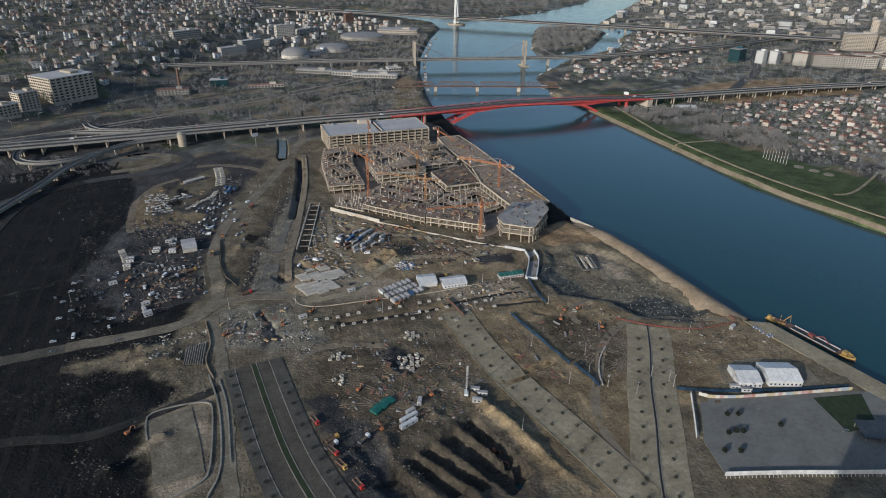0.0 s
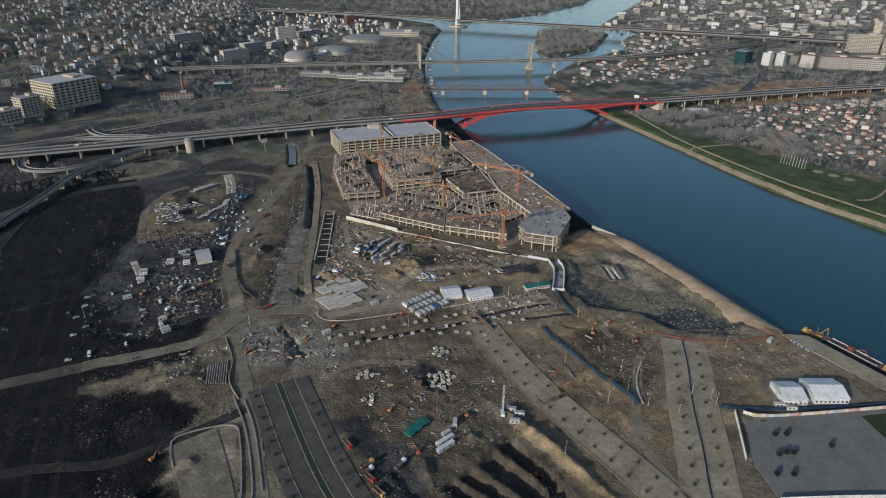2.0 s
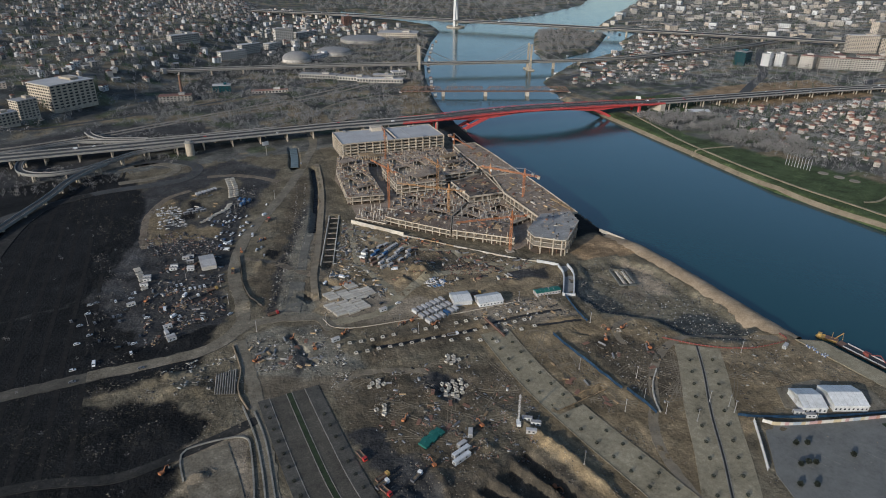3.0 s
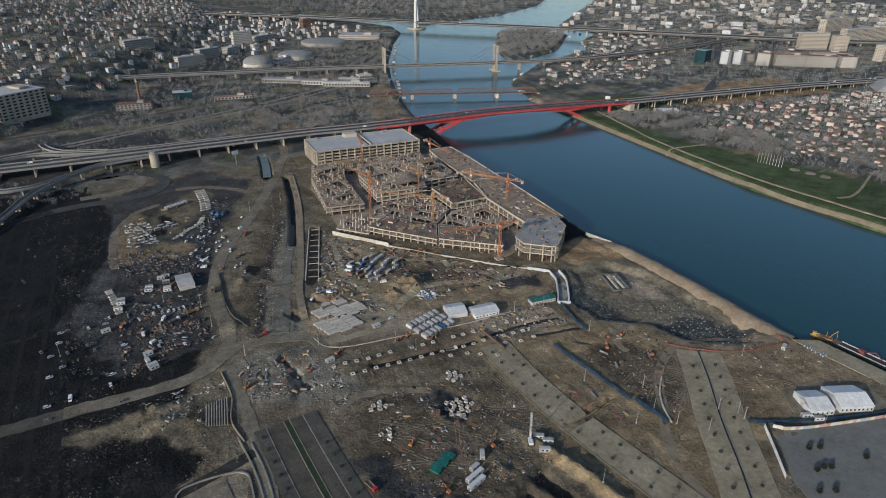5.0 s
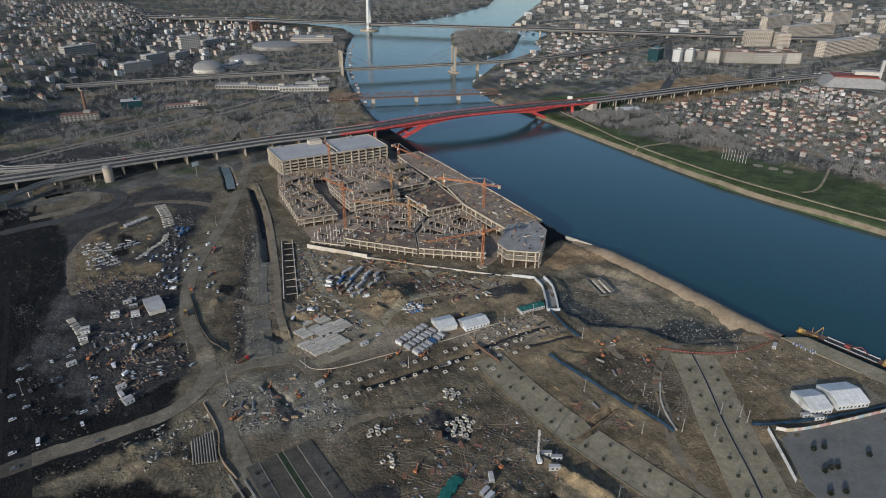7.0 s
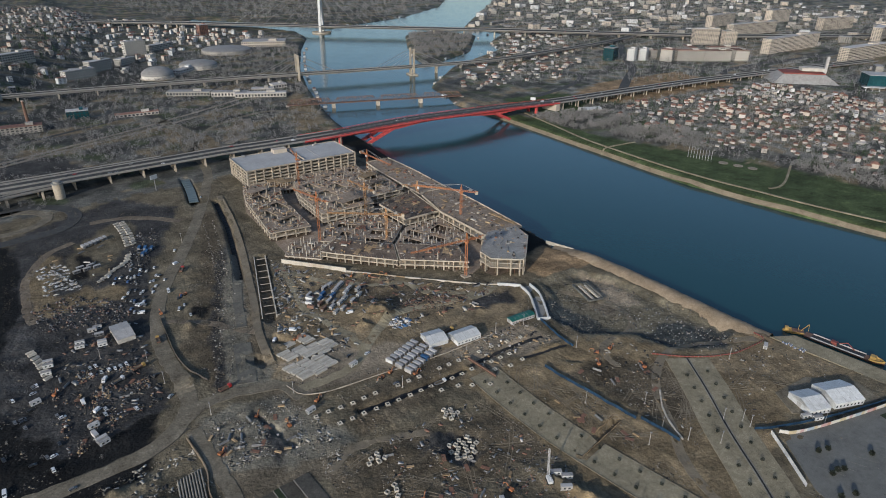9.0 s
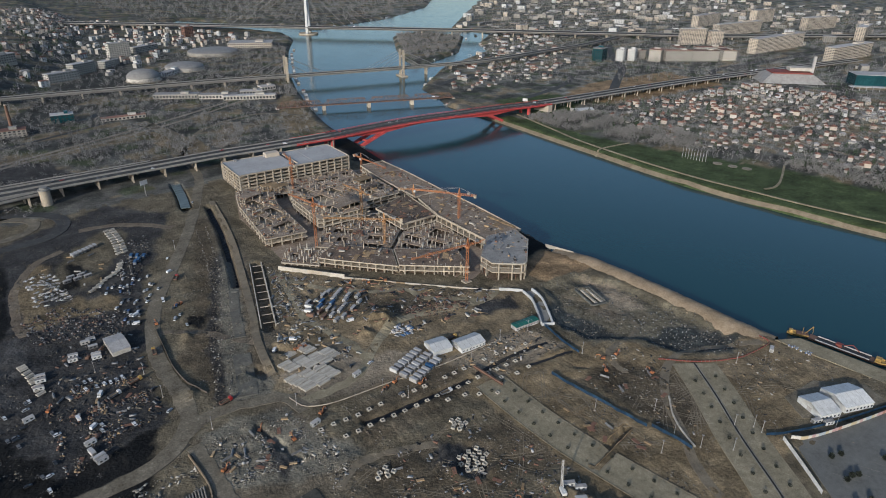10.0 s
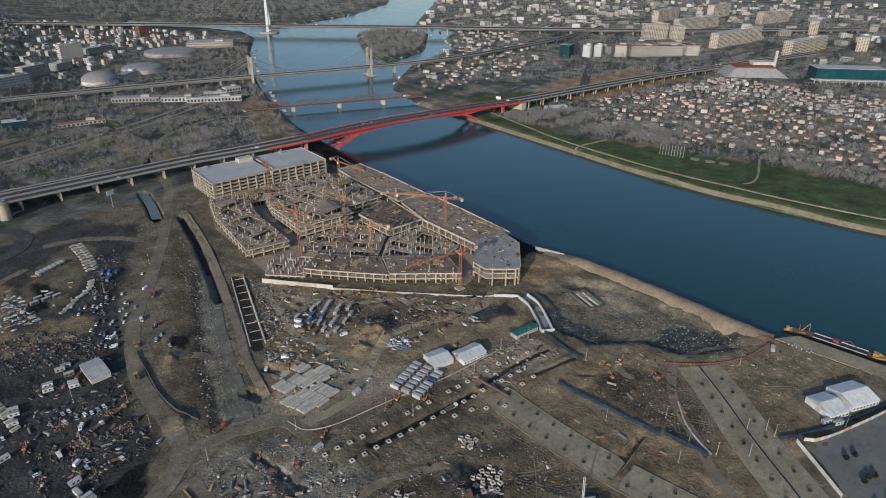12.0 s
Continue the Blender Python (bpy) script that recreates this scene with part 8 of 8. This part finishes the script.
pieces("rubble", "clods and stones in the dark yard", "rubble", sown([(-60, 150), (-26, 150), (-30, 300), (-8, 350), (-34, 400), (-60, 560)], 1500, 48, 20, .2), (.15, .6), (DARK, ROCK, DARK), 48)


def white_row(path, n, label):
    def build():
        p = thing("pipe_stack", label, "stack", group="stacks in the goods yard")
        for k in range(4):
            part("pipe", Shape().tube((-2.6, -1.2 + k * .8, .4), (2.6, -1.2 + k * .8, .4), .38, n=10), PIPE, p)
        for k in range(3):
            part("pipe", Shape().tube((-2.6, -.8 + k * .8, 1.06), (2.6, -.8 + k * .8, 1.06), .38, n=10), PIPE, p)
        return p
    P = smooth(path, 1.0)
    for k in range(n):
        q = P[int(k * (len(P) - 1) / max(1, n - 1))]
        repeat("pipe_stack", build, float(q[0]), float(q[1]), 20 + site.uniform(-10, 10))


white_row([(51, 583), (50, 560), (47, 538)], 10, "stack of white plastic pipes")
white_row([(47, 583), (46, 560), (43, 538)], 10, "stack of white plastic pipes")
white_row([(39, 520), (34, 510), (24, 502), (15, 493)], 10, "stack of white plastic pipes")
white_row([(-33, 432), (-31, 418), (-30, 402)], 9, "stack of white plastic pipes")
for k in range(5):
    cabin("dark", 6 + k * 3, 514 + (k % 2) * 4.5, 12)
for k in range(7):
    cabin("grey", 18 + k * 2.6, 553 + k * 1.2, 100)
for x, y, t in ((48, 527, 62), (51, 524, 62), (54.5, 521.5, 62), (50, 518, 62), (47, 515, 62)):
    cabin("blue", x, y, t)
low_wall = thing("shore_wall", "low pale concrete wall at the water below the frames", "wall", kind="structure")
for k in range(6):
    a, b = [(281.7 + 5.3 * t, 358.2 - 21.3 * t, -1.0) for t in (k / 6, (k + .97) / 6)]
    part("wall_panel", Shape().beam(a, b, .35, 2.6), PIPE, low_wall)
yellow_row = thing("formwork_row", "row of yellow timber formwork girders on the riverside deck", "formwork", 271.4, 394, 8.72)
for k in range(14):
    part("girder_form", Shape().box(.25 * math.sin(k), -14 + k * 2.05, .05, 2.6, 1.5, .5 + .25 * (k % 3), 4 * (k % 2)), FORM, yellow_row)
tarp = thing("tarpaulin_stack", "goods stacked under bright green tarpaulins", "stack", 73, 212, lie(73, 212), 25, size=1.0)
for k in range(5):
    part("tarpaulin", Shape().gable(3.2, 6, 1.2, .5, .1, x=k * 3.4 - 7, y=(k % 2) * .8).box(k * 3.4 - 7, (k % 2) * .8, 0, 3.2, 6, 1.2), GREEN, tarp)


# ---- stacks and machines about the site ----
def goods_of(k):
    def build():
        g = thing("material_pile", ("stack of timber boards on bearers", "pallet of grey blocks under sheeting", "bundle of steel tubes on the dirt", "low heap of rusty reinforcement mesh")[k], "stack", group="stacks of building material")
        if k == 0:
            for j in range(2):
                part("board_layer", Shape().box(0, (j % 2) * .1, .12 + j * .4, 4.2 - j * .1, 1.3, .37), FORM, g)
            part("bearer", Shape().box(-1.3, 0, 0, .15, 1.3, .12).box(1.3, 0, 0, .15, 1.3, .12), FORM, g)
        elif k == 1:
            part("pallet", Shape().box(0, 0, 0, 1.3, 1.3, .14), FORM, g)
            part("block_pack", Shape().box(0, 0, .14, 1.2, 1.2, 1.1), PIPE, g)
            part("sheeting", Shape().gable(1.2, 1.2, 1.25, .15, .06), BLUE if site.random() < .5 else PALEROOF, g)
        elif k == 2:
            for j in range(2):
                part("tube", Shape().tube((-3, j * .7 - .35, .35), (3, j * .7 - .35, .35), .34, n=7), STEEL, g)
            for j in range(1):
                part("tube", Shape().tube((-3, 0, .94), (3, 0, .94), .34, n=7), STEEL, g)
        else:
            for j in range(2):
                part("mesh_sheet", Shape().box(.2 * j, .15 * j, .05 + j * .16, 5, 2.2, .12, j * 4), REBAR, g)
        return g
    return build


GOODS = [build_ for build_ in map(goods_of, range(4))]
for poly, n, kinds, seed in (([(118, 432), (196, 340), (200, 330), (170, 318), (150, 350), (112, 410)], 26, (0, 3, 3, 2), 1), ([(10, 264), (40, 262), (56, 318), (14, 318)], 24, (0, 1, 2, 3), 2), ([(140, 292), (186, 292), (186, 272), (142, 274)], 16, (0, 1, 0), 3),
                             ([(60, 222), (92, 196), (110, 204), (118, 226), (88, 254), (66, 256)], 16, (2, 3, 0), 4), ([(152, 236), (164, 200), (168, 182), (150, 190), (146, 230)], 10, (0, 2, 3), 5), ([(-32, 340), (6, 352), (8, 396), (-28, 402)], 18, (0, 1, 2, 3), 6),
                             ([(86, 372), (100, 400), (118, 440), (110, 448), (90, 396)], 14, (0, 2, 3), 7), ([(-14, 490), (30, 500), (40, 560), (6, 560), (-10, 540)], 22, (1, 2, 2, 0), 8), ([(174, 250), (206, 232), (212, 212), (192, 206), (176, 222)], 7, (2, 3), 9)):
    for x, y in sown(poly, n, 60 + seed):
        k = site.choice(kinds)
        repeat("goods%d" % k, GOODS[k], float(x), float(y), site.uniform(0, 180))
# furrowed clay, modelled as nine long flat-topped ridges
piles = thing("sheet_pile_stack", "rows of long grey-tan clay furrows side by side", "stack", 0, 288, lie(0, 288), 78, size=1.0)
for k in range(9):
    part("clay_ridge", Shape().add([(-13 + k * .3, k * 1.5 - 6, 0), (13 - k * .4, k * 1.5 - 6, 0), (13 - k * .4, k * 1.5 - 5, 0), (-13 + k * .3, k * 1.5 - 5, 0), (-13 + k * .3, k * 1.5 - 5.7, .7), (13 - k * .4, k * 1.5 - 5.7, .7), (13 - k * .4, k * 1.5 - 5.3, .7), (-13 + k * .3, k * 1.5 - 5.3, .7)], [(3, 2, 1, 0), (4, 5, 6, 7), (0, 1, 5, 4), (1, 2, 6, 5), (2, 3, 7, 6), (3, 0, 4, 7)]), PAVING, piles)
form = thing("trench_formwork", "row of timber formwork boards along a trench", "formwork", kind="structure")
for k in range(15):
    for s, o in ((-1, 2.3), (1, 2.3)):
        x, y = 134 + k * 2.05, 206 + k * .21
        part("board", Shape().box(x, y + s * o, lie(x, y + s * o) - .8, 1.9, .15, 1.2, 6), FORM, form)


# dry weeds and bushes over the open ground
pieces("rubble", "row of broken stones among dry brush", "rubble", sown([(90, 490), (95, 490), (73, 436), (52, 389), (39, 350), (30, 340), (34, 352), (47, 391), (67, 436)], 380, 71), (.25, .8), (ROCK, PIPE, DARK, DIRT), 71)
for poly, n, lo, hi, seed, gap, label in (
        ([(130, 296), (226, 244), (284, 198), (284, 162), (232, 166), (180, 152), (152, 120), (150, 200)], 1500, .5, 1.6, 81, 22, "dry weeds on the clay between the promenades"),
        ([(46, 260), (126, 262), (128, 205), (60, 205)], 700, .4, 1.3, 82, 18, "dry weeds on the brown ground"),
        ([(-62, 316), (-8, 312), (8, 300), (-2, 262), (-62, 262)], 900, .5, 2.0, 83, 16, "dry brush on the spoil banks"),
        ([(28, 345), (44, 352), (84, 470), (112, 560), (104, 560), (74, 480), (30, 390)], 900, .6, 2.2, 84, 14, "bare brush along the works road"),
        ([(88, 490), (94, 490), (72, 436), (51, 389), (38, 350), (31, 340), (32, 352), (45, 391), (65, 436)], 700, .7, 2.2, 88, 0, "dry brush in a belt beside the gravel"),
        ([(64, 345), (104, 332), (200, 326), (150, 392), (112, 440), (96, 400)], 800, .4, 1.2, 85, 18, "dry weeds round the frames"),
        ([(-120, 640), (-30, 440), (-26, 330), (8, 350), (12, 420), (90, 590), (60, 640)], 1500, .8, 3.0, 86, 20, "bare brush over the old yard"),
        ([(-130, 320), (-62, 316), (-62, 200), (-140, 200)], 500, .8, 2.5, 87, 24, "bare brush on the dark ground")):
    grow("dry_brush", label, poly, n, lo, hi, seed, gap=gap, twigs=22, spread=.6, material=BRUSH)
